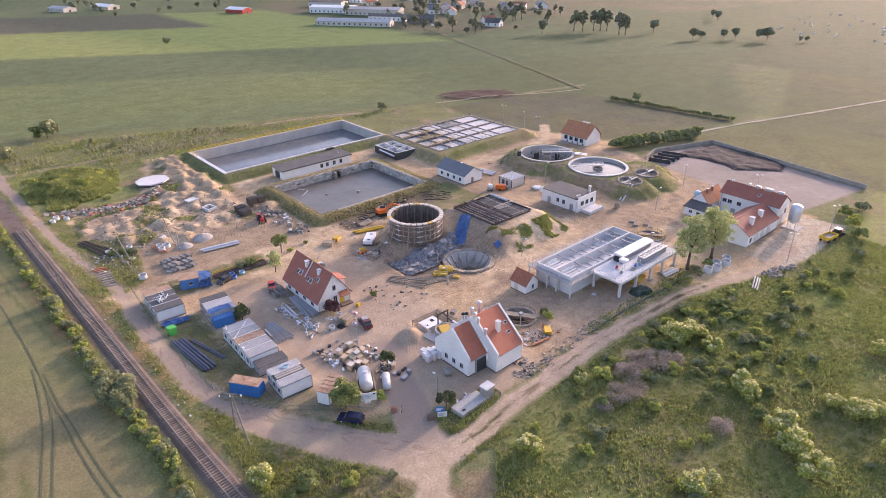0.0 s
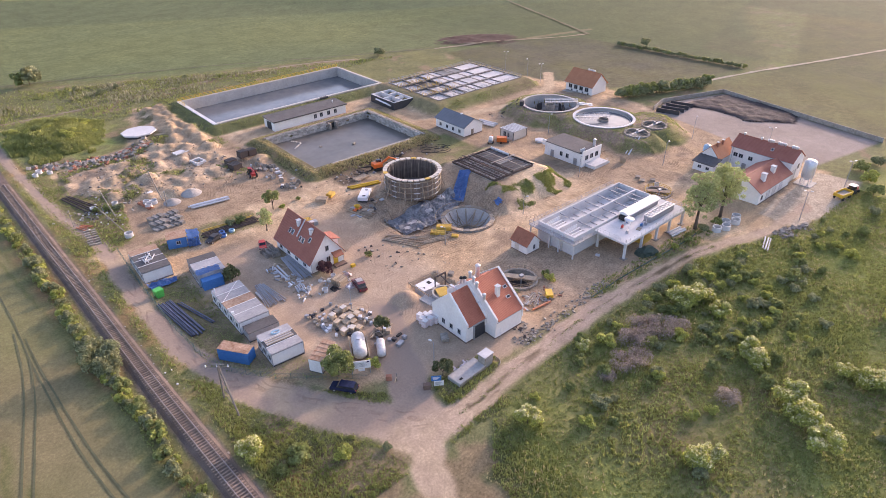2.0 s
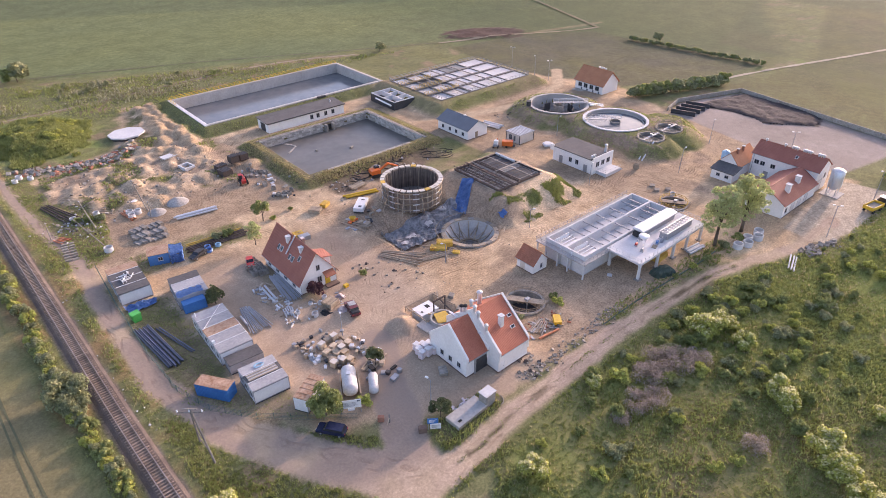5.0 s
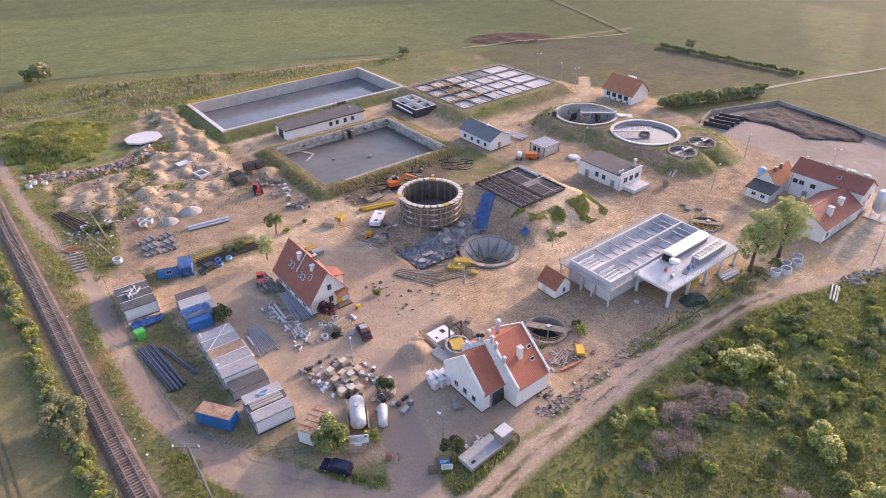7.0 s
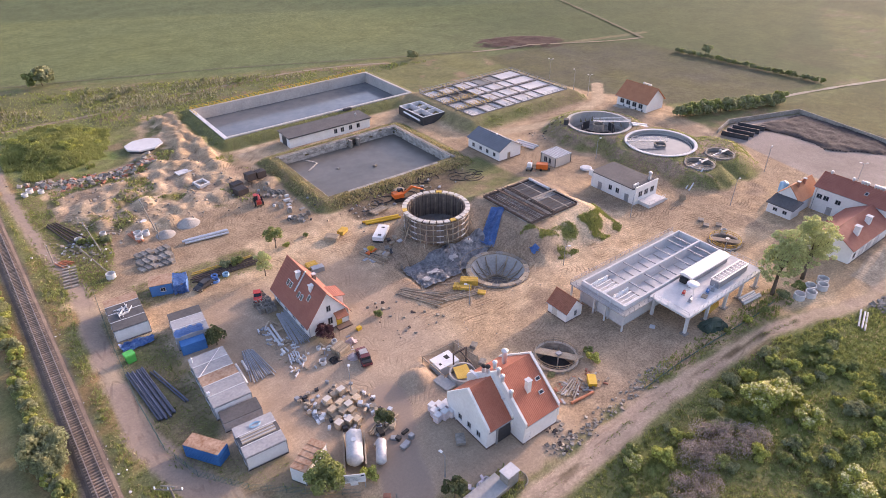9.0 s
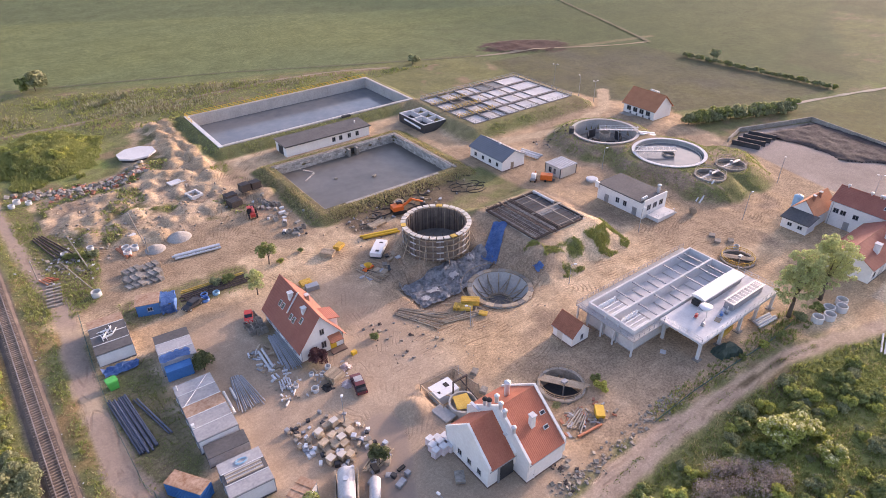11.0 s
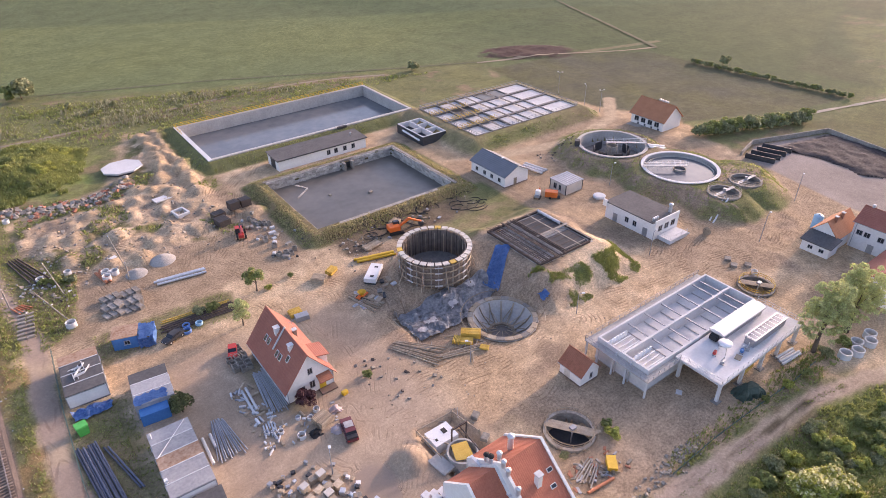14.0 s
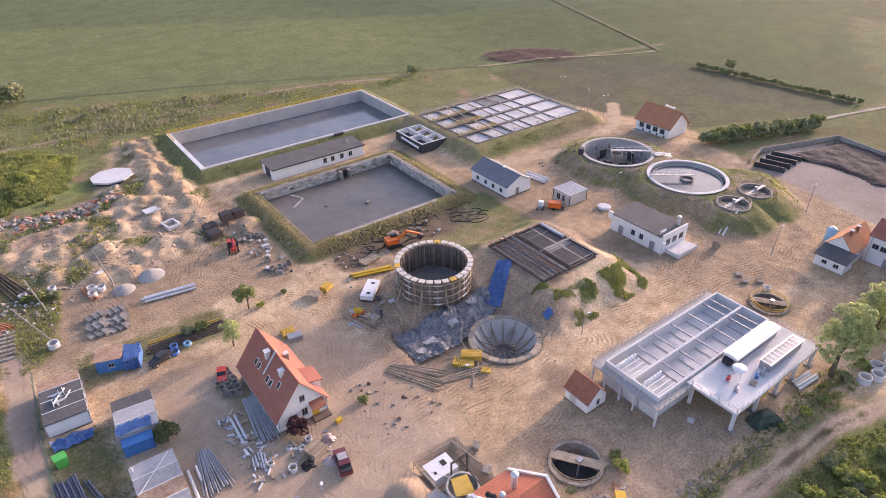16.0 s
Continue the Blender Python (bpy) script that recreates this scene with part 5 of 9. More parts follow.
for (x, y), lab in zip(((175.2, 106.2), (185.6, 106.6)), ("small round thickener tank with wooden railing", "small round thickener tank with railing and cover")):
    o = thing("thickener", lab, "tank", x, y, 0)
    part("wall", ring(bmesh.new(), 3.6, 4.1, 0.5, 3.2, 40), CONC_OLD, o)
    w = bmesh.new()
    bmesh.ops.create_circle(w, cap_ends=True, segments=40, radius=3.65, matrix=Matrix.Translation((0, 0, 2.3)))
    part("liquid", w, MUDWATER, o)
    g = bmesh.new()
    for zz in (3.7, 4.25):
        line(g, [(3.9 * math.cos(k * math.tau / 24), 3.9 * math.sin(k * math.tau / 24), zz) for k in range(25)], 0.06, 5)
    for k in range(12):
        a = k * math.tau / 12
        tube(g, (3.9 * math.cos(a), 3.9 * math.sin(a), 3.2), (3.9 * math.cos(a), 3.9 * math.sin(a), 4.25), 0.06, n=5)
    part("railing", g, WOOD, o)
    part("bridge", B(-4.1, 4.1, -0.4, 0.4, 3.25, 3.4), STEEL, o)
    part("drive", T((0, 0, 3.4), (0, 0, 4.2), 0.4), STEEL, o)

# sludge yard walls
yw = thing("yard_wall", "low concrete wall round the dark sludge yard", "wall", kind="structure")
for (ax, ay), (bx, by) in zip([(206, 119.5), (216, 122), (243.4, 112.8), (232.4, 53.5)], [(216, 122), (243.4, 112.8), (232.4, 53.5), (198.5, 59.5)][:3]):
    L_ = math.hypot(bx - ax, by - ay)
    part("wall_run", B(0, L_, -0.15, 0.15, -0.3, 1.5, pose(ax, ay, 0, 0, 0, math.degrees(math.atan2(by - ay, bx - ax)))), CONC_OLD, yw)
for k in range(4):
    part("bay_wall", B(0, 8, -0.15, 0.15, -0.3, 1.5, pose(205.5 + 3.6 * k, 118 + 0.3 * k, 0, 0, 0, -72)), DARKMEM, yw)


# ---- works under construction ----
# round tank in formwork
sl = thing("formwork_tank", "round tank under construction, wrapped in timber formwork and rebar", "tank", 98.5, 124.4, 0.6)
part("rebar_cage", ring(bmesh.new(), 6.35, 6.5, 1.0, 7.0, 48), RUSTBAR, sl, "rusty rebar cage")
# added closed skin, its colour gives the dark behind the open lattice
part("form_skin", ring(bmesh.new(), 6.75, 6.9, 1.2, 6.6, 48), RUSTBAR, sl, "closed dark skin for the shade behind the lattice")
for k in range(30):
    a = k * math.tau / 30
    m_ = pose(0, 0, 0, 0, 0, math.degrees(a))
    part("soldier_post", B(7.1, 7.32, -0.1, 0.1, 1.2, 7.0, m_), CONC_OLD, sl)
    part("platform_board", B(6.7, 7.75, -0.62, 0.62, 7.02, 7.22, m_), FORMWOOD if k % 9 == 4 else CREAM, sl)
    for z in (1.9, 3.4, 4.9, 6.2):
        part("waler", B(7.33, 7.5, -0.77, 0.77, z + 0.1 * (k % 2), z + 0.2 + 0.1 * (k % 2), m_), WOOD if k % 4 else CONC_LIGHT, sl)
    if k % 3 == 0:
        g = tube(bmesh.new(), m_ @ Vector((7.4, 0, 5.0)), m_ @ Vector((9.0, 0, 1.2)), 0.08, n=6)
        part("brace", g, WOOD, sl)
for k in range(60):
    a = k * math.tau / 60
    part("rebar_bar", T((6.2 * math.cos(a), 6.2 * math.sin(a), 0.8), (6.2 * math.cos(a), 6.2 * math.sin(a), 6.2 + 0.7 * (k % 3)), 0.07, n=5), REBAR if k % 3 else WOOD, sl)
fl = bmesh.new()
bmesh.ops.create_circle(fl, cap_ends=True, segments=40, radius=6.4, matrix=Matrix.Translation((0, 0, 1.7)))
part("tank_floor", fl, CONC_DARK, sl)

# conical pit
cp = thing("conical_pit", "conical concrete pit with timber formwork ribs", "pit", 100.3, 104.9, 0)
part("cone", lathe(bmesh.new(), [(6.9, 0.05), (6.0, 0.1), (5.7, -0.3), (4.7, -1.8), (3.0, -3.2), (2.4, -3.5), (2.1, -4.2), (0.05, -4.3)], 16), CONCRETE, cp)
fl = bmesh.new()
bmesh.ops.create_circle(fl, cap_ends=True, segments=24, radius=2.3, matrix=Matrix.Translation((0, 0, -3.7)))
part("pit_bottom", fl, CONC_DARK, cp, "dark grey pit bottom")
part("rim", ring(bmesh.new(), 6.0, 6.7, -0.3, 0.22, 40), CONC_OLD, cp, "timber-edged rim")
for k in range(14):
    a = k * math.tau / 14
    c_, s_ = math.cos(a), math.sin(a)
    part("rib", line(bmesh.new(), [(5.65 * c_, 5.65 * s_, -0.1), (4.62 * c_, 4.62 * s_, -1.68), (2.7 * c_, 2.7 * s_, -3.2)], 0.13, 6), WOOD, cp)
    if k % 2:
        a2 = a + 0.35
        part("rib", T((5.2 * c_, 5.2 * s_, -0.7), (3.2 * math.cos(a2), 3.2 * math.sin(a2), -2.8), 0.09, n=6), WOOD, cp)
    part("strut", T((4.4 * c_, 4.4 * s_, -1.6), (1.2 * c_, 1.2 * s_, -2.2), 0.08, n=6), WOOD, cp)
for k in range(24):
    part("form_segment", B(5.75, 6.75, -0.78, 0.78, 0.2, 0.36 + 0.03 * (k % 3), pose(0, 0, 0, 0, 0, 15 * k)), WOOD if k % 3 else CONC_OLD, cp)
part("inner_ring", ring(bmesh.new(), 2.3, 2.9, -3.4, -3.05, 8), WOOD, cp)
g = bmesh.new()
line(g, [(8.1 * math.cos(k * 0.2 - 0.9), 8.1 * math.sin(k * 0.2 - 0.9), 0.9) for k in range(22)], 0.06, 5)
part("guard_rail", g, WOOD, cp)

# slab with reinforcement
rbr = thing("reinforced_slab", "slab under construction with dark rebar and low formwork walls", "slab")
sx0, sx1, sy0, sy1, sz = 113.5, 129.4, 108.7, 125.3, 4.7
part("slab", B(sx0, sx1, sy0, sy1, 4.2, sz), CONCRETE, rbr)
for b in ((sx0, sx0 + 0.3, sy0, sy1), (sx1 - 0.3, sx1, sy0 + 0.6, sy1), (sx0 + 0.3, sx1 - 0.9, sy0, sy0 + 0.3), (sx0 + 0.3, sx1 - 0.3, sy1 - 0.3, sy1), (121.0, 121.3, sy0 + 0.3, sy1 - 0.3)):
    part("rebar_wall", B(*b, sz, sz + 0.55), REBAR, rbr, "dense dark rebar")
rq_ = random.Random(31)
for k in range(19):
    x, z = sx0 + 0.25 + 0.4 * k - 0.35 * (k > 6) * (k % 3 > 1), sz + rq_.uniform(0.45, 1.25)
    part("rebar_strand", T((x, sy0 - rq_.uniform(0.1, 1.1), z), (x + rq_.uniform(-0.1, 0.1), sy1 + rq_.uniform(-0.4, 0.9), z + rq_.uniform(-0.1, 0.1)), rq_.choice((0.07, 0.1, 0.13)), n=5), REBAR, rbr)
for k in range(26):
    x, y = sx0 + rq_.uniform(0.2, 7.4), sy0 + rq_.uniform(0, sy1 - sy0)
    part("starter_bar", T((x, y, sz), (x, y, sz + rq_.uniform(0.8, 1.5)), 0.05, n=5), REBAR, rbr)
for k in range(11):
    part("rebar_strand", T((sx0 - 0.3, sy0 + 1 + 1.5 * k, sz + 0.62), (sx1 - 0.4, sy0 + 1 + 1.5 * k, sz + 0.62), 0.07, n=5), REBAR if k % 4 else CONC_OLD, rbr)
for b in ((121.8, 128.4, 117.4, 124.4), (121.8, 128.4, 109.6, 115.4)):
    part("cell", B(*b, sz, sz + 0.25), DARKMEM, rbr, "dark stony cell floor")
for x in (119.6, 121.1, 125.2, 128.8):
    part("formwork_board", B(x - 0.13, x + 0.13, sy0 - 0.3, sy1, sz + 0.7, sz + 0.8), CONC_OLD, rbr)
part("cross_board", B(120, sx1, 116.2, 116.8, sz + 0.82, sz + 0.92), CONC_OLD, rbr)
part("wall_pipe", T((sx1 - 0.8, 118, sz + 0.6), (sx1 - 0.8, 125, sz + 0.6), 0.35), CONC_LIGHT, rbr)


def cloth(x0, x1, y0, y1, nx_, ny_, lift, seed, zf=None, amp=0.35):
    """A crumpled sheet lying on the ground or over things."""
    us, vs = np.linspace(0, 1, nx_), np.linspace(0, 1, ny_)
    bm = bmesh.new()
    gr = []
    for i, u in enumerate(us):
        row = []
        for j, v in enumerate(vs):
            x = x0 + (x1 - x0) * u + 0.35 * float(vnoise(u * 9, v * 9, 1, seed))
            y = y0 + (y1 - y0) * v + 0.35 * float(vnoise(u * 9, v * 9, 1, seed + 3))
            z = (gz(x, y) if zf is None else zf(u, v)) + lift + amp * abs(float(fbm(np.array(x), np.array(y), 2.2, seed)))
            row.append(bm.verts.new((x, y, z)))
        gr.append(row)
    for i in range(nx_ - 1):
        for j in range(ny_ - 1):
            bm.faces.new((gr[i][j], gr[i + 1][j], gr[i + 1][j + 1], gr[i][j + 1]))
    bmesh.ops.solidify(bm, geom=bm.faces[:], thickness=0.03)
    return bm


single("plastic_film", cloth(84.4, 97.5, 109.6, 118.2, 30, 22, 0.12, 71, amp=1.1), FILMG, "crumpled grey-blue plastic film over an excavation", "tarpaulin", smooth=False)
single("plastic_film", cloth(96.5, 106.0, 112.2, 117.6, 20, 14, 0.15, 77, amp=1.2), FILMG, "crumpled grey-blue plastic film draped up a bank", "tarpaulin")
for x, y, w_ in ((88, 112.2, 2.4), (94.5, 113.5, 1.8), (100.2, 115.5, 2.2), (85.5, 111.2, 1.8)):
    single("plastic_film", cloth(x, x + w_, y, y + 1.2, 8, 6, 0.75, 80 + int(x), amp=0.5), FILMW, "torn sheet of white plastic film", "tarpaulin")
def hung(c00, c10, c11, c01, n, m, seed):
    """A creased sheet hanging between four corners over the ground."""
    bm = bmesh.new()
    gr = []
    for i in range(n):
        u = i / (n - 1)
        row = []
        for j in range(m):
            v = j / (m - 1)
            p = (Vector(c00) * (1 - u) + Vector(c10) * u) * (1 - v) + (Vector(c01) * (1 - u) + Vector(c11) * u) * v
            p.z = max(p.z, gz(p.x, p.y)) + 0.12 + 0.3 * abs(float(vnoise(u * 7, v * 5, 1, seed)))
            row.append(bm.verts.new(p))
        gr.append(row)
    for i in range(n - 1):
        for j in range(m - 1):
            bm.faces.new((gr[i][j], gr[i + 1][j], gr[i + 1][j + 1], gr[i][j + 1]))
    bmesh.ops.solidify(bm, geom=bm.faces[:], thickness=0.03)
    return bm


single("blue_tarpaulin", hung((104.2, 115.6, 0.2), (111.4, 120.0, 4.7), (114.0, 118.0, 4.9), (105.0, 111.6, 0.2), 18, 9, 91), BLUET, "blue tarpaulin hanging down the bank of the slab", "tarpaulin")
single("blue_tarpaulin", cloth(109.0, 110.8, 102.8, 104.2, 8, 6, 0.25, 93, amp=0.4), BLUET, "small scrap of blue tarpaulin on the ground", "tarpaulin")

# railway
tr = thing("railway_track", "single railway track on dark ballast with weathered sleepers", "railway", kind="structure")
bed = bmesh.new()
rail_pts = []
for (ax, ay), (bx, by) in zip(RAIL[:7], RAIL[1:7]):
    n = max(1, int(math.hypot(bx - ax, by - ay) / 5))
    rail_pts += [(ax + (bx - ax) * k / n, ay + (by - ay) * k / n) for k in range(n)]
rail_pts.append(RAIL[6])


def smooth_line(pts, times=6):
    p = np.array(pts, float)
    for _ in range(times):
        p[1:-1] = 0.25 * p[:-2] + 0.5 * p[1:-1] + 0.25 * p[2:]
    return p


rp = smooth_line(rail_pts, 10)
tang = np.gradient(rp, axis=0)
tang /= np.linalg.norm(tang, axis=1)[:, None]
nrm = np.stack([-tang[:, 1], tang[:, 0]], 1)
rows = []
for p, q in zip(rp, nrm):
    rows.append([bed.verts.new((p[0] + q[0] * o, p[1] + q[1] * o, z)) for o, z in ((-2.3, 0.65), (-1.5, 1.06), (1.5, 1.06), (2.3, 0.65))])
for a, b in zip(rows, rows[1:]):
    for k in range(3):
        bed.faces.new((a[k], a[k + 1], b[k + 1], b[k]))
part("ballast_bed", bed, BALLAST, tr, "dark stony ballast")
for s in (-0.75, 0.75):
    r_ = bmesh.new()
    for w_, z0, z1 in ((0.07, 1.14, 1.30),):
        rr = []
        for p, q in zip(rp, nrm):
            rr.append([r_.verts.new((p[0] + q[0] * (s + o), p[1] + q[1] * (s + o), z)) for o, z in ((-w_, z0), (w_, z0), (w_, z1), (-w_, z1))])
        for a, b in zip(rr, rr[1:]):
            for k in range(4):
                r_.faces.new((a[k], a[(k + 1) % 4], b[(k + 1) % 4], b[k]))
    part("rail", r_, RAILM, tr, "worn steel rail")
smesh = None
arc = np.concatenate([[0], np.cumsum(np.linalg.norm(np.diff(rp, axis=0), axis=1))])
rsl = random.Random(9)
for k in range(292):
    d_ = 12 + k * 0.62
    if d_ > arc[-1]:
        break
    x, y = np.interp(d_, arc, rp[:, 0]), np.interp(d_, arc, rp[:, 1])
    tx, ty = np.interp(d_, arc, tang[:, 0]), np.interp(d_, arc, tang[:, 1])
    if smesh is None:
        first = part("sleeper", B(-1.3, 1.3, -0.13, 0.13, 0, 0.16), SLEEPER, tr)
        smesh = first.data
        o = first
    else:
        o = new("sleeper", smesh)
        o.parent = tr
    o.matrix_basis = pose(x, y, 1.0 + rsl.uniform(-0.01, 0.02), 0, 0, math.degrees(math.atan2(ty, tx)) - 90 + rsl.uniform(-2, 2))


# ---- site containers ----
def office(x0, y0, n, w, length, rz, label, roofs, wall=None, h=2.75, trim=None, win=True):
    """A block of n site cabins side by side along y; each is w wide, length long in x."""
    o = thing("site_office", label, "container", x0, y0, 0, rz, "site offices")
    for k in range(n):
        a = k * w
        part("cabin", BB(0.0, length, a + 0.02, a + w - 0.02, 0.12, h, 0.04), wall or WHITEP, o)
        part("roof_sheet", BB(-0.05, length + 0.05, a, a + w - 0.01, h + 0.005, h + 0.14, 0.03), roofs[k % len(roofs)], o)
        if k:
            part("joint_cover", T((0, a, h + 0.16), (length, a, h + 0.16), 0.07, n=6), WHITEP, o)
        for xx in (0.0, length):
            part("corner_post", B(xx - 0.06, xx + 0.06, a + 0.0, a + 0.14, 0.05, h + 0.02), trim or STEEL, o)
        if win:
            opening(o, length, a + w * 0.5, 1.0, 1.1, 1.1, "x")
            opening(o, 0.0, a + w * 0.5, 1.0, 0.9, 1.0, "-x")
    part("floor_frame", B(-0.03, length + 0.03, -0.03, n * w + 0.03, -0.1, 0.12), DARKMEM, o)
    for z in (0.2, h - 0.12):
        part("edge_trim", B(-0.02, length + 0.02, -0.03, 0.0, z, z + 0.14), trim or STEEL, o)
    return o


ob = office(37.0, 100.2, 5, 2.75, 6.0, -2, "row of white site offices with grey and sandy sheet roofs", [GREYP, GREYP, RUST, GREYP, GREYP])
part("antenna_pole", T((0.4, 12.5, 2.9), (0.4, 12.5, 3.9), 0.12), WHITEP, ob)
part("vent_box", BB(0.0, 0.5, 3.0, 3.5, 2.9, 3.5), WHITEP, ob)
part("pipe_run", line(bmesh.new(), [(0.2, 8, 3.0), (5.4, 13.4, 3.0)], 0.06), WHITEP, ob)
o = office(37.2, 97.0, 1, 2.9, 6.0, -4, "low grey connecting cabin between site offices", [FELT], GREYP, 1.9, win=False)
ob = office(37.2, 88.0, 3, 2.2, 6.1, -4, "white site offices with pipes and boards on the roof", [GREYP, FELT, GREYP])
for k in range(9):
    part("roof_board", B(0.4, 5.6, 2.6 + 0.2 * k, 2.74 + 0.2 * k, 2.92, 3.0 + 0.02 * (k % 2)), (WOOD, CREAM, STEEL)[k % 3], ob)
g = bmesh.new()
for r_ in (0.6, 0.75, 0.9):
    line(g, [(3.2 + r_ * math.cos(a * 0.5), 5.3 + 0.6 * r_ * math.sin(a * 0.5), 2.95 + 0.05 * r_) for a in range(13)], 0.05, 5)
part("hose_coil", g, BLUEL, ob, "coiled pale blue hose")
ob = office(29.2, 129.6, 4, 2.75, 6.0, -3, "grey site cabins with white trestles piled on the roof", [FELT, FELT, FELT, RUST])
rr_ = random.Random(3)
for k in range(12):
    x, y = rr_.uniform(1.6, 4.2), rr_.uniform(4.2, 6.6)
    part("trestle", B(-0.9, 0.9, -0.05, 0.05, 2.92, 3.02 + 0.1 * (k % 4), pose(x, y, 0, 0, 0, rr_.choice((10, 95, 60)))), WHITEP, ob)
ob = office(37.6, 120.6, 3, 2.75, 5.8, -6, "grey site cabins with felt roofs and a blue sheet", [GREYP, GREYP, FELT], GREYP)
part("blue_sheet", cloth(0.2, 5.0, 0.1, 2.4, 10, 6, 2.96, 31, lambda u, v: 0, 0.12), BLUET, ob, "blue plastic sheet on the roof")
part("blue_board", B(0.3, 4.6, -1.9, -0.06, 0.1, 2.2), BLUEP, ob, "blue painted lean-to")
single("blue_tarpaulin", cloth(29.2, 35.0, 125.6, 128.0, 16, 8, 0.3, 35, amp=1.0), BLUET, "blue tarpaulin bundled over stacked goods", "tarpaulin")
rb_ = office(44.0, 80.4, 1, 2.6, 5.6, 32, "white portable cabin with a rusty sheet roof", [RUST], win=False)
rb_.matrix_basis = pose(42.8, 80.6, 0, 0, 0, 30)
opening(rb_, 1.2, 0.0, 0.9, 1.0, 1.0, "-y")
for k in range(4):
    part("roof_seam", B(1.1 * (k + 1), 1.1 * (k + 1) + 0.05, 0, 2.6, 2.9, 2.95), RUST, rb_)

bc = thing("shipping_container", "blue corrugated shipping container with a rusty roof", "container", 34.2, 91.3, 0, 124.5)
part("body", B(0, 6.05, -2.4, 0, 0.05, 2.55), BLUEP, bc)
for k in range(22):
    part("corrugation", B(0.15 + 0.27 * k, 0.28 + 0.27 * k, 0.0, 0.05, 0.2, 2.45), BLUEP, bc)
    if k < 22:
        part("corrugation", B(0.15 + 0.27 * k, 0.28 + 0.27 * k, -2.45, -2.4, 0.2, 2.45), BLUEP, bc)
for k in range(9):
    part("corrugation", B(-0.05, 0.0, -0.25 - 0.26 * k, -0.12 - 0.26 * k, 0.2, 2.45), BLUEP, bc)
part("roof", BB(-0.03, 6.08, -2.43, 0.03, 2.56, 2.64, 0.02), RUST, bc, "rusted roof sheet")
for k in range(20):
    part("roof_rib", B(0.2 + 0.3 * k, 0.32 + 0.3 * k, -2.3, -0.1, 2.64, 2.67), RUST, bc)

tn = thing("blue_shed", "bright blue shed with a window and a tarpaulin porch", "shed", 38.4, 140.4, 0, -18)
part("body", B(0, 4.2, 0, 3.6, 0, 2.6), BLUEP, tn)
part("roof", BB(-0.2, 4.3, -0.2, 3.8, 2.62, 2.74), RUST, tn, "rusty grey sheet roof")
opening(tn, 2.4, 0.0, 1.1, 0.8, 0.7, "-y")
part("porch", cloth(4.4, 7.0, -0.8, 3.6, 10, 10, 0.0, 44, lambda u, v: 2.5 - 0.3 * u, 0.25), BLUET, tn, "blue tarpaulin porch")
part("porch_side", cloth(4.4, 7.0, -0.85, -0.75, 10, 6, 0.0, 46, lambda u, v: 0.2 + 2.2 * v, 0.1), BLUET, tn)
part("porch_side", B(6.9, 6.98, -0.8, 3.6, 0.0, 2.3), BLUET, tn)

# temporary camera-side fence
fe = thing("wire_fence", "green wire mesh fence with thin posts along the road", "fence", kind="structure")
fp = [(29.2, 147), (28.3, 130), (28.0, 112), (28.6, 99), (31, 91.5), (36, 85), (42, 79.5), (48, 74.5)]
for (ax, ay), (bx, by) in zip(fp, fp[1:]):
    L_ = math.hypot(bx - ax, by - ay)
    n = max(1, round(L_ / 2.5))
    for k in range(n):
        x, y = ax + (bx - ax) * k / n, ay + (by - ay) * k / n
        z = gz(x, y)
        part("post", T((x, y, z - 0.2), (x, y, z + 1.5), 0.04, n=5), GREENF, fe)
    g = bmesh.new()
    z = gz(ax, ay)
    z2 = gz(bx, by)
    for h in (0.1, 0.4, 0.7, 1.0, 1.3):
        tube(g, (ax, ay, z + h), (bx, by, z2 + h), 0.02, n=4)
    part("wire_run", g, GREENF, fe)

# tied stone blocks of the old basin's walls
blk = bmesh.new()
box(blk, -0.56, 0.56, -0.12, 0.12, -0.27, 0.27)
bme = bpy.data.meshes.new("stone_block")
blk.to_mesh(bme)
blk.free()
bme.materials.append(BLOCKST)
rk = random.Random(8)
for c in range(5):
    for k in range(34):
        x = 87.4 + 1.17 * k + 0.58 * (c % 2)
        if x < 126.2 and not 109.6 < x < 113.0 and rk.random() > 0.05:
            o = new("stone_block", bme)
            o.parent = b1
            o.matrix_basis = pose(x, 184.74 + rk.uniform(-0.05, 0.05), -0.85 + 0.58 * c, 0, 0, rk.uniform(-2, 2))
    for k in range(25):
        y = 155.8 + 1.17 * k + 0.58 * (c % 2)
        if y < 184.4 and rk.random() > 0.05:
            o = new("stone_block", bme)
            o.parent = b1
            o.matrix_basis = pose(126.36 + rk.uniform(-0.05, 0.05), y, -0.85 + 0.58 * c, 0, 0, 90 + rk.uniform(-2, 2))
dam = thing("stone_dam", "row of loose stone blocks standing out of the basin water", "stones")
for k in range(16):
    f = k / 15
    x, y = (94 + 2.3 * f * 2, 184.4 - 4.6 * f * 2) if f < 0.5 else (96.3 - 4.4 * (f - 0.5) * 2, 179.8 - 3.4 * (f - 0.5) * 2)
    o = new("stone_block", bme)
    o.parent = dam
    o.matrix_basis = pose(x, y, -0.95, 0, 0, 60 + rk.uniform(-60, 60)) @ Matrix.Diagonal((0.6, 1.6, 1.0, 1))
for x, y in ((168.6, 149.6), (172.6, 135.6), (171.0, 125.4)):
    single("valve_box", BB(-1.0, 1.0, -0.7, 0.7, -1.5, 1.6), DARKMEM, "dark valve box set into the clarifier mound", "box", "valve boxes", at=pose(x, y, gz(x, y), 0, 0, 45))
pd = thing("drain_pipes", "pair of pale pipes running down the grassy mound", "pipe")
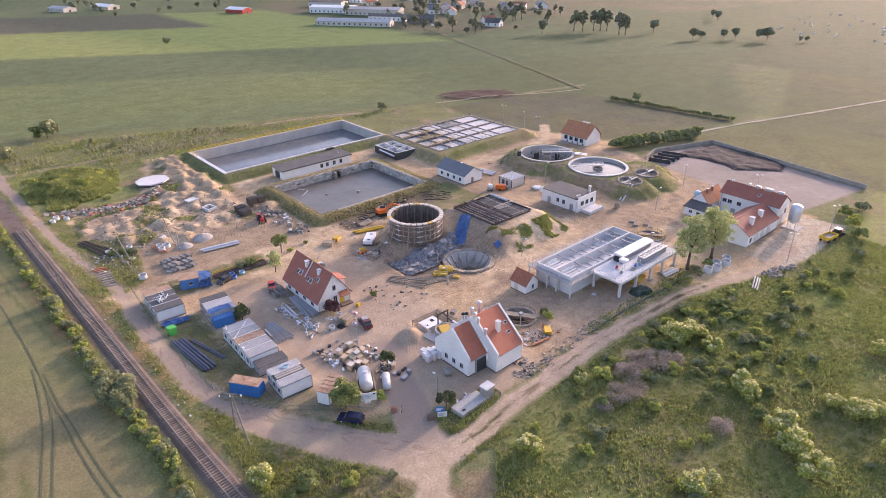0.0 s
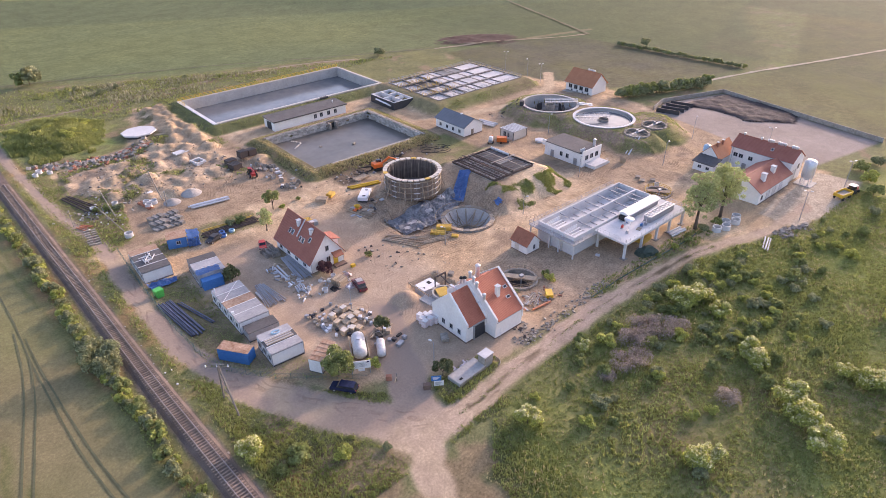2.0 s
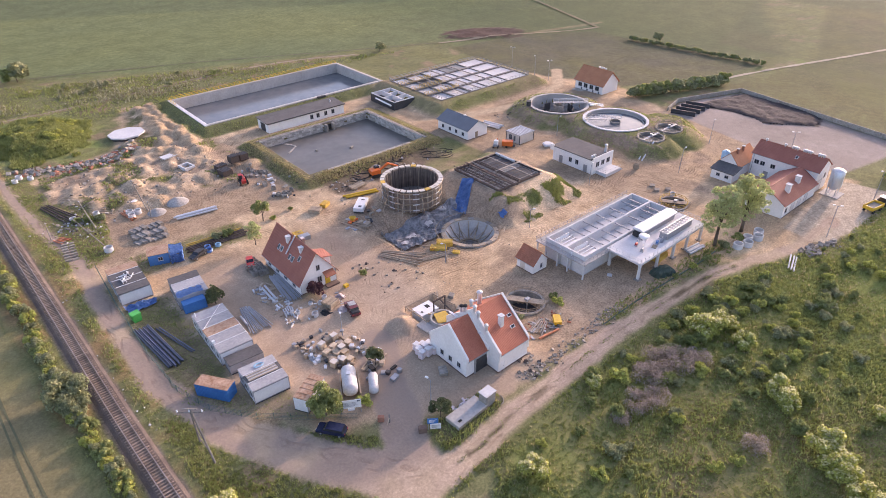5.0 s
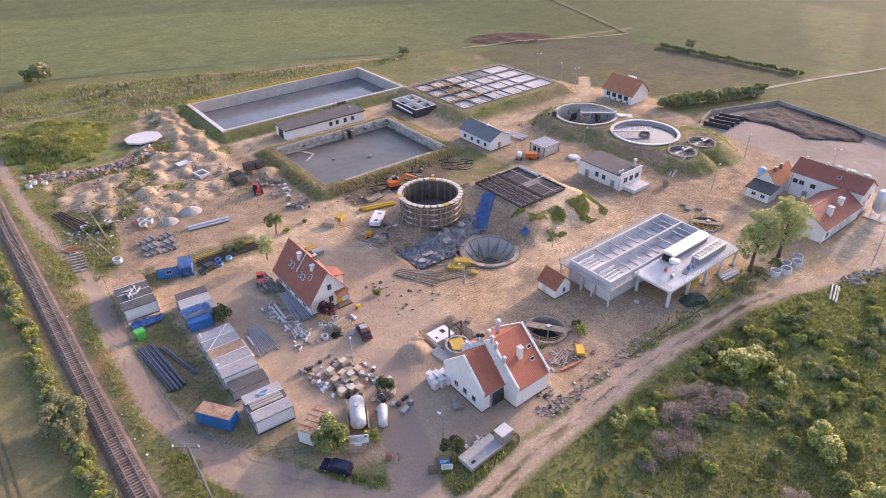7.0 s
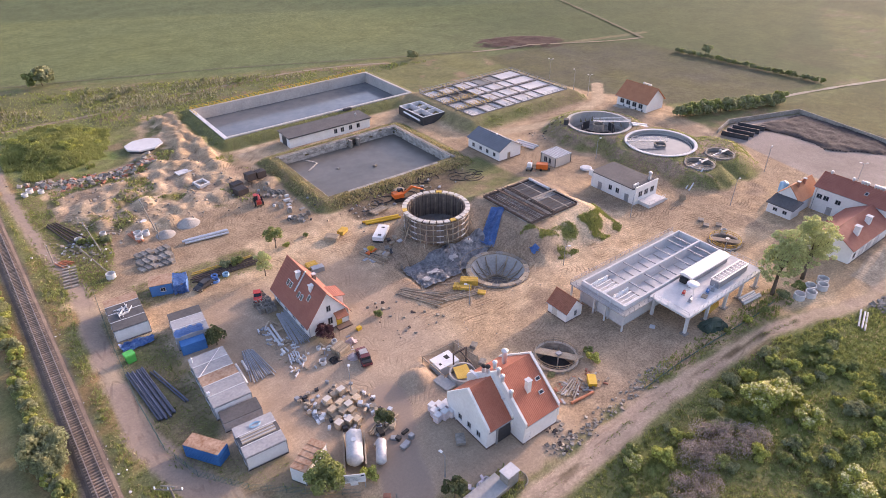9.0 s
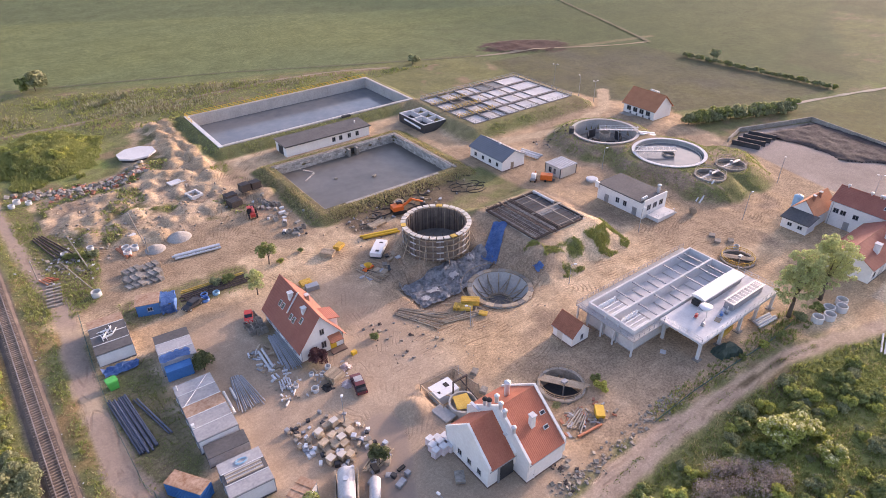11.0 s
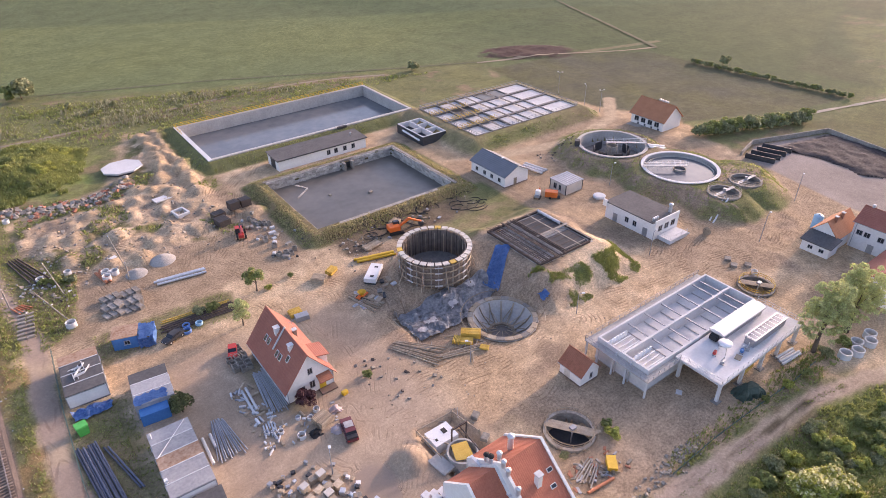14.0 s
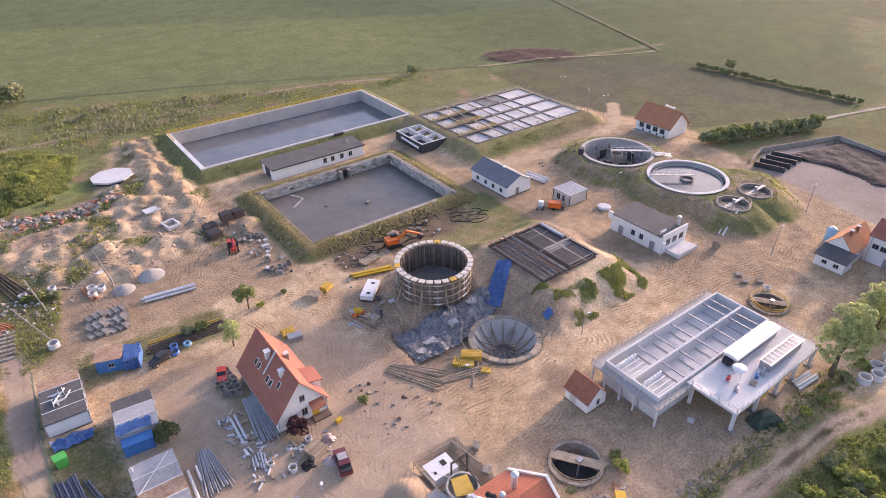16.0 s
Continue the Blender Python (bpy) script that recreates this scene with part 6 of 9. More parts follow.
for s in (0, 1.1):
    part("pipe", T((173.0 - s * 0.2, 104.6 - s, 3.2), (164.6 - s * 0.2, 102.6 - s, 0.1), 0.22), CONC_LIGHT, pd)


# ---- vegetation ----
def quads_mesh(name, centres, size, rng, mat, flat=0.0, normals=None, aspect=0.7):
    """Many small leaves, each a folded pair of faces."""
    n = len(centres)
    d = rng.normal(size=(n, 3))
    d[:, 2] = d[:, 2] * (1 - flat) + flat * 2
    if normals is not None:
        d = d * 0.6 + normals
    d /= np.linalg.norm(d, axis=1)[:, None]
    u = np.cross(d, rng.normal(size=(n, 3)))
    u /= np.linalg.norm(u, axis=1)[:, None] + 1e-9
    v = np.cross(d, u)
    s = (size * rng.uniform(0.6, 1.4, n))[:, None]
    p = np.stack([centres - u * s, centres + v * s * aspect + d * s * 0.15, centres + u * s, centres - v * s * aspect + d * s * 0.15], 1)
    me = bpy.data.meshes.new(name)
    me.vertices.add(4 * n)
    me.vertices.foreach_set("co", p.astype(np.float32).ravel())
    me.loops.add(4 * n)
    me.loops.foreach_set("vertex_index", np.arange(4 * n, dtype=np.int32))
    me.polygons.add(n)
    me.polygons.foreach_set("loop_start", np.arange(0, 4 * n, 4, dtype=np.int32))
    me.update(calc_edges=True)
    me.materials.append(mat)
    return me


def lobes(rng, n, rx, rz, z0, ragged=0.35):
    """Centres and radii of the lumps that make up a crown."""
    a, r = rng.uniform(0, math.tau, n), np.sqrt(rng.uniform(0, 1, n)) * rx * 0.72
    z = z0 + rz * (0.3 + 0.55 * rng.uniform(0, 1, n)) * (1 - 0.45 * (r / rx) ** 2)
    return np.stack([r * np.cos(a), r * np.sin(a), z], 1), rx * ragged * rng.uniform(0.6, 1.3, n)


def crown_points(rng, c, r, n):
    k = rng.choice(len(c), n, p=r ** 2 / (r ** 2).sum())
    d = rng.normal(size=(n, 3))
    d /= np.linalg.norm(d, axis=1)[:, None]
    d[:, 2] = np.where(d[:, 2] < -0.5, -d[:, 2], d[:, 2])
    rad = r[k] * rng.uniform(0.55, 1.05, n) ** 0.7
    p = c[k] + d * rad[:, None] * (1, 1, 0.85)
    p[:, 2] = np.maximum(p[:, 2], 0.08)
    return p, d


def plant(name, label, category, kind_, seed, rx, hgt, leaves, lsize, mat, flowers=0, trunk=0.0, nl=14, ragged=0.35, group=""):
    """A bush or tree at the origin: trunk with limbs, and a crown of leaves."""
    rng = np.random.default_rng(seed)
    o = thing(name, label, category, group=group)
    z0 = hgt * trunk
    c, r = lobes(rng, nl, rx, hgt - z0, z0, ragged)
    if kind_ == "pine":
        z = np.linspace(0.25, 1.0, nl)
        a = rng.uniform(0, math.tau, nl)
        w = rx * (1.05 - z) ** 0.7
        c = np.stack([w * 0.7 * np.cos(a), w * 0.7 * np.sin(a), hgt * z * 0.95], 1)
        r = np.maximum(w * 0.6, 0.25)
    p, d = crown_points(rng, c, r, leaves)
    me = quads_mesh("crown", p, lsize, rng, mat, normals=d)
    cr = new("crown", me)
    cr.parent = o
    if flowers:
        k = np.argsort(-(d[:, 2] + 0.3 * rng.normal(size=len(d))))[:flowers]
        f = new("blossom", quads_mesh("blossom", p[k] + d[k] * lsize * 0.5, lsize * 0.85, rng, FLOWER, flat=0.7, aspect=1.0))
        f.parent = o
        tagged(f, "flat cream blossom heads")
    tw = bmesh.new()
    tr_ = max(0.07, hgt * 0.022)
    top = Vector((0.1 * rx, 0.05 * rx, hgt * (0.8 if kind_ == "pine" else max(0.4, trunk + 0.25))))
    tube(tw, (0, 0, -0.4), top * 0.5, tr_ * 1.2, tr_ * 0.85, 8)
    tube(tw, top * 0.5, top, tr_ * 0.85, tr_ * 0.4, 8)
    for q in c[: (9 if trunk else 5)]:
        tube(tw, top * rng.uniform(0.45, 0.95), Vector(q), tr_ * 0.4, tr_ * 0.12, 5)
    part("trunk", tw, BARK, o, smooth=True)
    return o


def put(proto, x, y, s=1.0, rz=0.0, first=False):
    m = pose(x, y, gz(x, y) - 0.05, 0, 0, rz)
    if first:
        proto.matrix_basis = m
        proto.scale = (s, s, s)
        return proto
    o = copy_thing(proto, m)
    o.scale = (s, s, s)
    return o


rv = random.Random(21)
# flowering elder bushes
eld = [plant("elder_bush", "elder bush covered in flat cream blossom", "bush", "b", 100 + k, 2.5, 3.4, 2600, 0.17, LEAF_Y, 520, nl=12 + 3 * k, group="flowering bushes") for k in range(3)]
spots = [(61.1, 49.1, 0.95), (74.1, 27.2, 0.95), (76.5, 26.2, 0.8), (90.9, 16.0, 1.15), (93.2, 20.2, 1.2), (96.6, 23.6, 1.2), (103.1, 33.6, 1.0), (101.6, 31.2, 0.9), (110.3, 15.9, 1.1), (113.2, 14.0, 0.9), (107.2, 50.4, 1.3), (110.6, 48.6, 1.2), (110.4, 43.2, 0.85), (24.7, 72.2, 1.0),
         (82.0, 54.6, 0.6), (110.0, 19.8, 0.8), (112.8, 47.2, 0.75), (121, 9, 1.1), (104, 9, 0.9), (134, 20, 0.9)]
for k, (x, y, s) in enumerate(spots):
    put(eld[k % 3], x, y, s, rv.uniform(0, 360), k < 3)
# green shrubs
shr = [plant("shrub", "dense green shrub with an uneven outline", "bush", "b", 120 + k, 2.0, 2.4, 1500, 0.2, m_, nl=12, group="shrubs") for k, m_ in enumerate((LEAF, LEAF_H, LEAF, LEAF_Y))]
spots = [(71.5, 40.0, 0.7), (73.0, 44.0, 0.9), (83.5, 56.0, 0.8), (86.2, 52.5, 1.0), (100.2, 41.4, 0.7), (104.5, 37.5, 0.6), (97.5, 27.6, 0.9), (66, 52, 0.5), (78.5, 52.5, 0.7), (92, 55.6, 0.5), (30.3, 67.2, 1.1), (35.5, 63.0, 0.8), (27.0, 66, 0.6), (41.5, 60, 0.45),
         (114.5, 49.5, 0.8), (118.8, 47.8, 0.7), (124, 49.5, 0.6), (131, 49, 0.7), (99.5, 36.3, 0.7), (85, 31, 0.6), (116, 35, 0.6), (122, 28, 0.7), (140, 40, 0.8), (152, 34, 0.9), (165, 36, 0.9), (178, 38, 0.9), (190, 42, 1.2), (198, 46, 1.3), (204, 50, 1.3), (212, 48, 1.2), (131, 62.0, 0.6), (126, 62.4, 0.6), (120, 63.0, 0.45), (138.6, 62.4, 0.7), (144, 61.8, 0.8),
         (50.6, 76.4, 0.75), (34, 170.5, 0.8), (36.5, 169.2, 0.7), (31.5, 171.8, 0.6), (94.6, 73.2, 0.7), (95.2, 75.0, 0.6), (86.0, 74.8, 0.4), (74, 143, 0.4), (68.5, 141.6, 0.45), (56.8, 141.5, 0.8), (54.5, 142.4, 0.7), (71.6, 107.2, 0.5)]
for k in range(34):
    x, y = rv.uniform(62, 150), rv.uniform(2, 52)
    if x + 2 * y < 175 or x < 100:
        spots.append((x, y, rv.uniform(0.4, 0.85)))
for k in range(230):
    x, y = rv.uniform(84, 178), rv.uniform(22, 55)
    edge = float(np.interp(x, [84, 98, 112, 126, 138, 160, 178], [56, 57, 56.5, 55.5, 52.5, 46, 45]))
    if y < edge and float(fbm(x, y, 14, 83)) + 0.25 * rv.random() + 0.02 * (y - 42) > 0.08:
        spots.append((x, y, rv.uniform(0.3, 0.75)))
for k in range(110):
    x, y = rv.uniform(96, 142), rv.uniform(34, 55.5)
    edge = float(np.interp(x, [96, 112, 126, 138, 142], [57, 56.5, 55.5, 52.5, 51]))
    if y < edge and float(fbm(x, y, 9, 84)) > -0.2:
        spots.append((x, y, rv.uniform(0.45, 0.85)))
for k, (x, y, s) in enumerate(spots):
    put(shr[k % 4], x, y, s, rv.uniform(0, 360), k < 4)
# grey and dry thickets
gry = [plant("dry_thicket", "bare greyish thicket among the weeds", "bush", "b", 140 + k, 3.4, 1.9, 2600, 0.10, TWIG, nl=26, ragged=0.3, group="dry thickets") for k in range(2)]
for k, (x, y, s) in enumerate([(94.5, 50.0, 1.1), (90.5, 49.4, 1.1), (97.5, 48.2, 1.1), (89.8, 30.5, 0.8), (84.0, 47.0, 0.9), (79.0, 47.0, 0.6), (87.0, 46.0, 0.8), (100.5, 46.5, 0.9)]):
    put(gry[k % 2], x, y, s, rv.uniform(0, 360), k < 2)
# shrub row beside the railway
row = [plant("hedge_shrub", "yellow-green shrub beside the railway", "bush", "b", 150 + k, 1.7, 2.0, 1100, 0.19, m_, nl=11, group="shrubs along the railway") for k, m_ in enumerate((LEAF, LEAF_H, LEAF_Y))]
y, k = 52.0, 0
while y < 262:
    x = float(np.interp(y, [p[1] for p in RAIL], [p[0] for p in RAIL])) - 4.6 + rv.uniform(-0.7, 0.7)
    put(row[k % 3], x, y, rv.uniform(0.55, 1.05), rv.uniform(0, 360), k < 3)
    y += rv.uniform(1.6, 2.9)
    k += 1
big = plant("willow_bush", "large rounded grey-green bush beside the railway", "bush", "b", 160, 3.8, 5.6, 6500, 0.19, LEAF_H, nl=34, ragged=0.28)
put(big, 14.6, 107.5, 1.0, 0, True)
put(big, 15.0, 104.6, 0.7, 60)
put(big, 13.0, 152, 0.55, 160)
# thicket on the mound
mnd = [plant("mound_shrub", "bright green shrub on the overgrown mound", "bush", "b", 170 + k, 2.0, 1.5, 900, 0.2, m_, nl=10, ragged=0.42, group="shrubs on the mound") for k, m_ in enumerate((LEAF, LEAF_Y, WEED))]
for k in range(60):
    a = rv.uniform(0, math.tau)
    r = math.sqrt(rv.random()) * (0.85 + 0.2 * math.sin(3 * a + 1))
    put(mnd[k % 3], 37 + 14 * r * math.cos(a), 237 + 18 * r * math.sin(a), rv.uniform(0.25, 0.85), rv.uniform(0, 360), k < 3)
# hedges beyond the works
hdg = [plant("hedge_tree", "round bushy tree in a hedge beyond the works", "tree", "b", 180 + k, 2.6, 4.2, 900, 0.36, m_, nl=13, trunk=0.03, group="hedge trees") for k, m_ in enumerate((LEAF_H, LEAF_H, LEAF))]
k = 0
for (ax, ay), (bx, by), n, s in (((209, 136), (249, 120.8), 30, 0.95), ((277, 184.5), (282.5, 122.6), 60, 0.42)):
    for j in range(n):
        x, y = ax + (bx - ax) * (j + rv.uniform(-0.3, 0.3)) / n, ay + (by - ay) * (j + rv.uniform(-0.3, 0.3)) / n
        put(hdg[k % 3], x + rv.uniform(-0.8, 0.8), y + rv.uniform(-0.8, 0.8), s * rv.uniform(0.7, 1.25), rv.uniform(0, 360), k < 3)
        k += 1
for x, y, s in ((45, 309, 1.9), (42, 311, 1.3), (177.9, 248.7, 1.0), (180, 249, 0.7), (284.3, 175.2, 1.0), (25, 282, 1.5), (21, 284, 1.2), (178.4, 539, 1.3), (63, 276, 0.6), (70, 280, 0.5), (88, 262, 0.5), (107, 265, 0.5), (96, 274, 0.5), (57, 286, 0.6)):
    put(hdg[rv.randrange(3)], x, y, s, rv.uniform(0, 360))
# field trees far off, haze put into their leaf colour
pop = [plant("field_tree", "tall tree on the far field edge, leaves paled for haze", "tree", "b", 190 + k, 5.0, h, 560, 1.0, LEAF_HAZED, nl=16, trunk=0.15, group="far field trees") for k, h in enumerate((19, 13))]
for k, (x, y, s, t_) in enumerate([(461, 363, 1.0, 0), (439, 360, 0.75, 1), (478, 345, 1.0, 0), (482, 341, 1.1, 0), (486, 337, 1.0, 0), (470, 351, 1.0, 0), (474, 316, 1.05, 0), (477, 312, 0.9, 0), (505, 303, 0.95, 1), (493, 260, 0.8, 1), (498, 256, 0.6, 1), (517, 237, 0.8, 1), (510, 243, 0.7, 1), (528, 217, 0.9, 1), (523, 221, 0.8, 1), (538, 196, 0.4, 1), (542, 193, 0.4, 1), (620, 305, 0.8, 1), (640, 320, 0.7, 1)]):
    put(pop[t_], x, y, s, rv.uniform(0, 360), k < 2 if k < 2 and t_ == k else False)
pop[0].matrix_basis, pop[1].matrix_basis = pose(466, 357, gz(466, 357)), pose(433, 365, gz(433, 365))
for k in range(60):
    x, y = rv.uniform(370, 560), rv.uniform(395, 640)
    put(pop[k % 2], x, y, rv.uniform(0.4, 0.95), rv.uniform(0, 360))
for k in range(26):
    put(pop[1], rv.uniform(180, 420), rv.uniform(760, 1000), rv.uniform(0.4, 0.9), rv.uniform(0, 360))

# single trees in the works
wl = plant("willow_tree", "tall light-green willow with an airy crown", "tree", "b", 200, 4.8, 18.0, 15000, 0.155, LEAF_W, nl=150, trunk=0.03, ragged=0.13)
put(wl, 138.0, 64.2, 1.0, 0, True)
put(plant("willow_tree", "tall light-green willow with an airy crown", "tree", "b", 201, 5.6, 18.0, 15000, 0.155, LEAF_W, nl=150, trunk=0.03, ragged=0.13), 148.2, 63.2, 1.0, 0, True)
put(plant("pine_tree", "small dark pine on open sand", "tree", "b", 202, 2.4, 6.4, 2400, 0.17, LEAF, nl=16, trunk=0.3), 66.3, 142.4, 1.0, 0, True)
put(plant("birch_tree", "young birch with drooping yellow-green leaves", "tree", "b", 203, 2.1, 6.8, 2400, 0.15, LEAF_W, nl=16, trunk=0.1), 59.8, 133.4, 1.0, 0, True)
put(plant("small_spruce", "bushy young conifer beside the cabins", "tree", "pine", 204, 2.2, 4.6, 2600, 0.2, LEAF_D, nl=16), 43.6, 118.2, 1.0, 0, True)
put(plant("broadleaf_tree", "round leafy tree in front of the cabins", "tree", "b", 205, 3.0, 5.8, 4200, 0.2, LEAF, nl=22, trunk=0.05), 44.6, 78.4, 1.0, 0, True)
put(plant("small_pine", "small ragged pine beside the gate", "tree", "b", 206, 1.9, 3.9, 1500, 0.2, LEAF_D, nl=11, trunk=0.15), 58.2, 66.3, 1.0, 0, True)
put(plant("small_pine", "small ragged pine among the stored goods", "tree", "b", 207, 1.7, 4.6, 1400, 0.2, LEAF_D, nl=11, trunk=0.3), 57.2, 82.6, 1.0, 0, True)
put(plant("crimson_maple", "small crimson-leaved maple beside the house wall", "tree", "b", 208, 1.9, 3.4, 2400, 0.16, LEAF_R, nl=15), 60.0, 107.8, 1.0, 0, True)


def blades(name, spots_, hgt, mat, label, seed, per=4, wide=0.06):
    """Tufts of blades or stalks over an area, as one mass."""
    rng = np.random.default_rng(seed)
    p = np.repeat(np.asarray(spots_), per, axis=0)
    n = len(p)
    p = p + rng.normal(size=(n, 2)) * 0.18
    z = height(p[:, 0], p[:, 1])
    a, lean = rng.uniform(0, math.tau, n), rng.uniform(0.1, 0.6, n)
    h = hgt * rng.uniform(0.45, 1.2, n) * (0.75 + 0.5 * vnoise(p[:, 0], p[:, 1], 6, seed))
    w = wide * rng.uniform(0.7, 1.6, n)
    base = np.stack([p[:, 0], p[:, 1], z - 0.03], 1)
    side = np.stack([np.cos(a + 1.57), np.sin(a + 1.57), np.zeros(n)], 1) * w[:, None]
    tip = base + np.stack([np.cos(a) * lean * h, np.sin(a) * lean * h, h], 1)
    mid = (base + tip) / 2 + np.stack([np.zeros(n), np.zeros(n), 0.15 * h], 1)
    co = np.stack([base - side * 0.6, base + side * 0.6, mid + side, tip, mid - side], 1)
    me = bpy.data.meshes.new(name)
    me.vertices.add(5 * n)
    me.vertices.foreach_set("co", co.astype(np.float32).ravel())
    me.loops.add(5 * n)
    me.loops.foreach_set("vertex_index", np.arange(5 * n, dtype=np.int32))
    me.polygons.add(n)
    me.polygons.foreach_set("loop_start", np.arange(0, 5 * n, 5, dtype=np.int32))
    me.update(calc_edges=True)
    me.materials.append(mat)
    return tagged(new(name, me), label, "grass", kind="stuff")


def scatter(n, x0, x1, y0, y1, seed, keep):
    rng = np.random.default_rng(seed)
    x, y = rng.uniform(x0, x1, n), rng.uniform(y0, y1, n)
    k = keep(x, y, rng.uniform(0, 1, n))
    return np.stack([x[k], y[k]], 1)


def off_road(x, y):
    return np.minimum.reduce([ldist(x, y, ROAD_W) - 2.3, ldist(x, y, ROAD_S) - 3.4, ldist(x, y, ROAD_FLARE) - 3.8, ldist(x, y, ROAD_GATE) - 4.0, np.hypot(x - 47.5, y - 61) - 7.0, ldist(x, y, RAIL) - 3.2])


WILD = [(60, 55.4), (78, 57), (98, 58), (112, 57.4), (126, 56.4), (138, 53.6), (160, 46), (205, 46), (215, 20), (190, -10), (60, -10), (44, 20), (50, 46)]
blades("tall_weeds", scatter(66000, 44, 190, -8, 57, 1, lambda x, y, r: (pdist(x, y, WILD) < 0) & (off_road(x, y) > 0) & (r < 0.75 + 0.5 * fbm(x, y, 9, 70))), 0.5, WEED, "tall green weeds and nettles on waste land", 2, 4, 0.09)
blades("dry_grass", scatter(22000, 44, 190, -8, 58, 3, lambda x, y, r: (pdist(x, y, WILD) < 1) & (off_road(x, y) > -0.5) & (r < 0.25 + 0.9 * fbm(x, y, 14, 72))), 0.6, STRAWGRASS, "dry straw-coloured grass among the weeds", 4, 4, 0.06)
blades("verge_grass", scatter(26000, 6, 48, 50, 260, 5, lambda x, y, r: (off_road(x, y) > 0) & (ldist(x, y, RAIL) < 9) & (x > 8) & ((ldist(x, y, RAIL) < 6) | (x > 16)) & (pdist(x, y, SITE) > 0) & (r < 0.8)), 0.5, WEED, "green verge grass between road and railway", 6, 4, 0.07)
blades("verge_grass", scatter(9000, 6, 48, 50, 260, 7, lambda x, y, r: (off_road(x, y) > -0.6) & (ldist(x, y, RAIL) < 6.5) & (x > 12) & (r < 0.4 + 0.8 * fbm(x, y, 8, 73))), 0.55, STRAWGRASS, "dry verge grass beside the railway", 8, 4, 0.05)
blades("verge_grass", scatter(12000, 24, 62, 54, 95, 9, lambda x, y, r: (off_road(x, y) > 0) & (x + y < 118) & (x > 20)), 0.6, WEED, "green verge grass at the road corner", 10, 4, 0.07)
blades("bank_grass", scatter(26000, 78, 135, 144, 192, 11, lambda x, y, r: (np.abs(rdist(x, y, 85.5, 128, 153.5, 186.5)) < 3.6) & (rdist(x, y, 85.6, 127.8, 153.8, 186.2) > 0) & (r < 0.8 + 0.6 * fbm(x, y, 6, 75))), 0.45, STRAWGRASS, "rough dry grass on the basin bank", 12, 3, 0.06)
blades("bank_grass", scatter(15000, 72, 135, 142, 250, 13, lambda x, y, r: ((rdist(x, y, 79.2, 149.5, 206.6, 239.5) > 0.3) & (rdist(x, y, 79.2, 149.5, 206.6, 239.5) < 5)) | ((rdist(x, y, 85.5, 128, 153.5, 186.5) > 1) & (rdist(x, y, 85.5, 128, 153.5, 186.5) < 4.5))), 0.4, WEED, "green grass on the basin banks", 14, 3, 0.06)
blades("yard_grass", scatter(12000, 27, 64, 76, 148, 15, lambda x, y, r: ((pdist(x, y, [(28.5, 95), (29, 128), (37, 128), (37, 100), (34, 92)]) < 0.3) | (pdist(x, y, [(36, 138), (36, 147), (62, 146), (60, 137)]) < 0) & (r < 0.6) | (pdist(x, y, [(46, 76), (41, 80), (30, 92), (33, 96), (48, 82)]) < 0) & (r < 0.5)) & (r < 0.8 + fbm(x, y, 5, 76))), 0.3, WEED, "trampled green grass inside the works", 16, 3, 0.06)
blades("yard_grass", scatter(5000, 54, 140, 60, 68, 17, lambda x, y, r: (off_road(x, y) > 0.1) & (((y < 65.5) & (x > 96) & (x < 142) & (r < 0.45)) | ((x < 68) & (y < 66) & (r < 0.7)))), 0.6, WEED, "green weeds along the fence line", 18, 4, 0.07)
blades("road_grass", scatter(5200, 54, 134, 55, 63, 33, lambda x, y, r: (ldist(x, y, ROAD_W) < 0.28) & (fbm(x, y, 5, 82) > -0.12)), 0.2, WEED, "broken line of grass down the middle of the dirt road", 34, 3, 0.06)
blades("slope_weeds", scatter(9000, 105, 136, 97, 109, 19, lambda x, y, r: (rdist(x, y, 116, 131, 108, 126.5) > 2.5) & (rdist(x, y, 116, 131, 108, 126.5) < 9) & (fbm(x, y, 4, 61) > 0.03)), 0.5, WEED, "green weeds on the sandy bank", 20, 4, 0.07)
blades("meadow_reeds", scatter(20000, 24, 130, 244, 312, 21, lambda x, y, r: (y > 252) & (y < 306 - 0.42 * (x - 26)) & (r < 0.12 + 0.9 * fbm(x, y, 16, 77))), 1.2, REED, "pale reeds in the meadow behind the basins", 22, 3, 0.12)
blades("meadow_reeds", scatter(14000, 24, 210, 242, 312, 23, lambda x, y, r: (y < 308 - 0.42 * (x - 26)) & (r < 0.7 + 0.9 * fbm(x, y, 12, 78))), 0.8, WEED, "green meadow tufts behind the basins", 24, 3, 0.12)
blades("mound_grass", scatter(14000, 150, 206, 88, 170, 25, lambda x, y, r: (height(x, y) > 0.5) & (np.hypot(x - 177.3, y - 143.8) > 10.5) & (np.hypot(x - 179.2, y - 121.9) > 10.5) & (np.hypot(x - 175.2, y - 106.2) > 4.5) & (np.hypot(x - 185.6, y - 106.6) > 4.5) & (r < 0.6 + 0.8 * fbm(x, y, 7, 79))), 0.35, WEED, "short grass on the clarifier mound", 26, 3, 0.08)
blades("mound_weeds", scatter(16000, 19, 60, 208, 262, 27, lambda x, y, r: (np.hypot((x - 37) / 15.5, (y - 236) / 21.5) + 0.35 * fbm(x, y, 9, 81) < 1) & (off_road(x, y) > 0)), 0.9, WEED, "rank green weeds on the overgrown mound", 28, 3, 0.12)
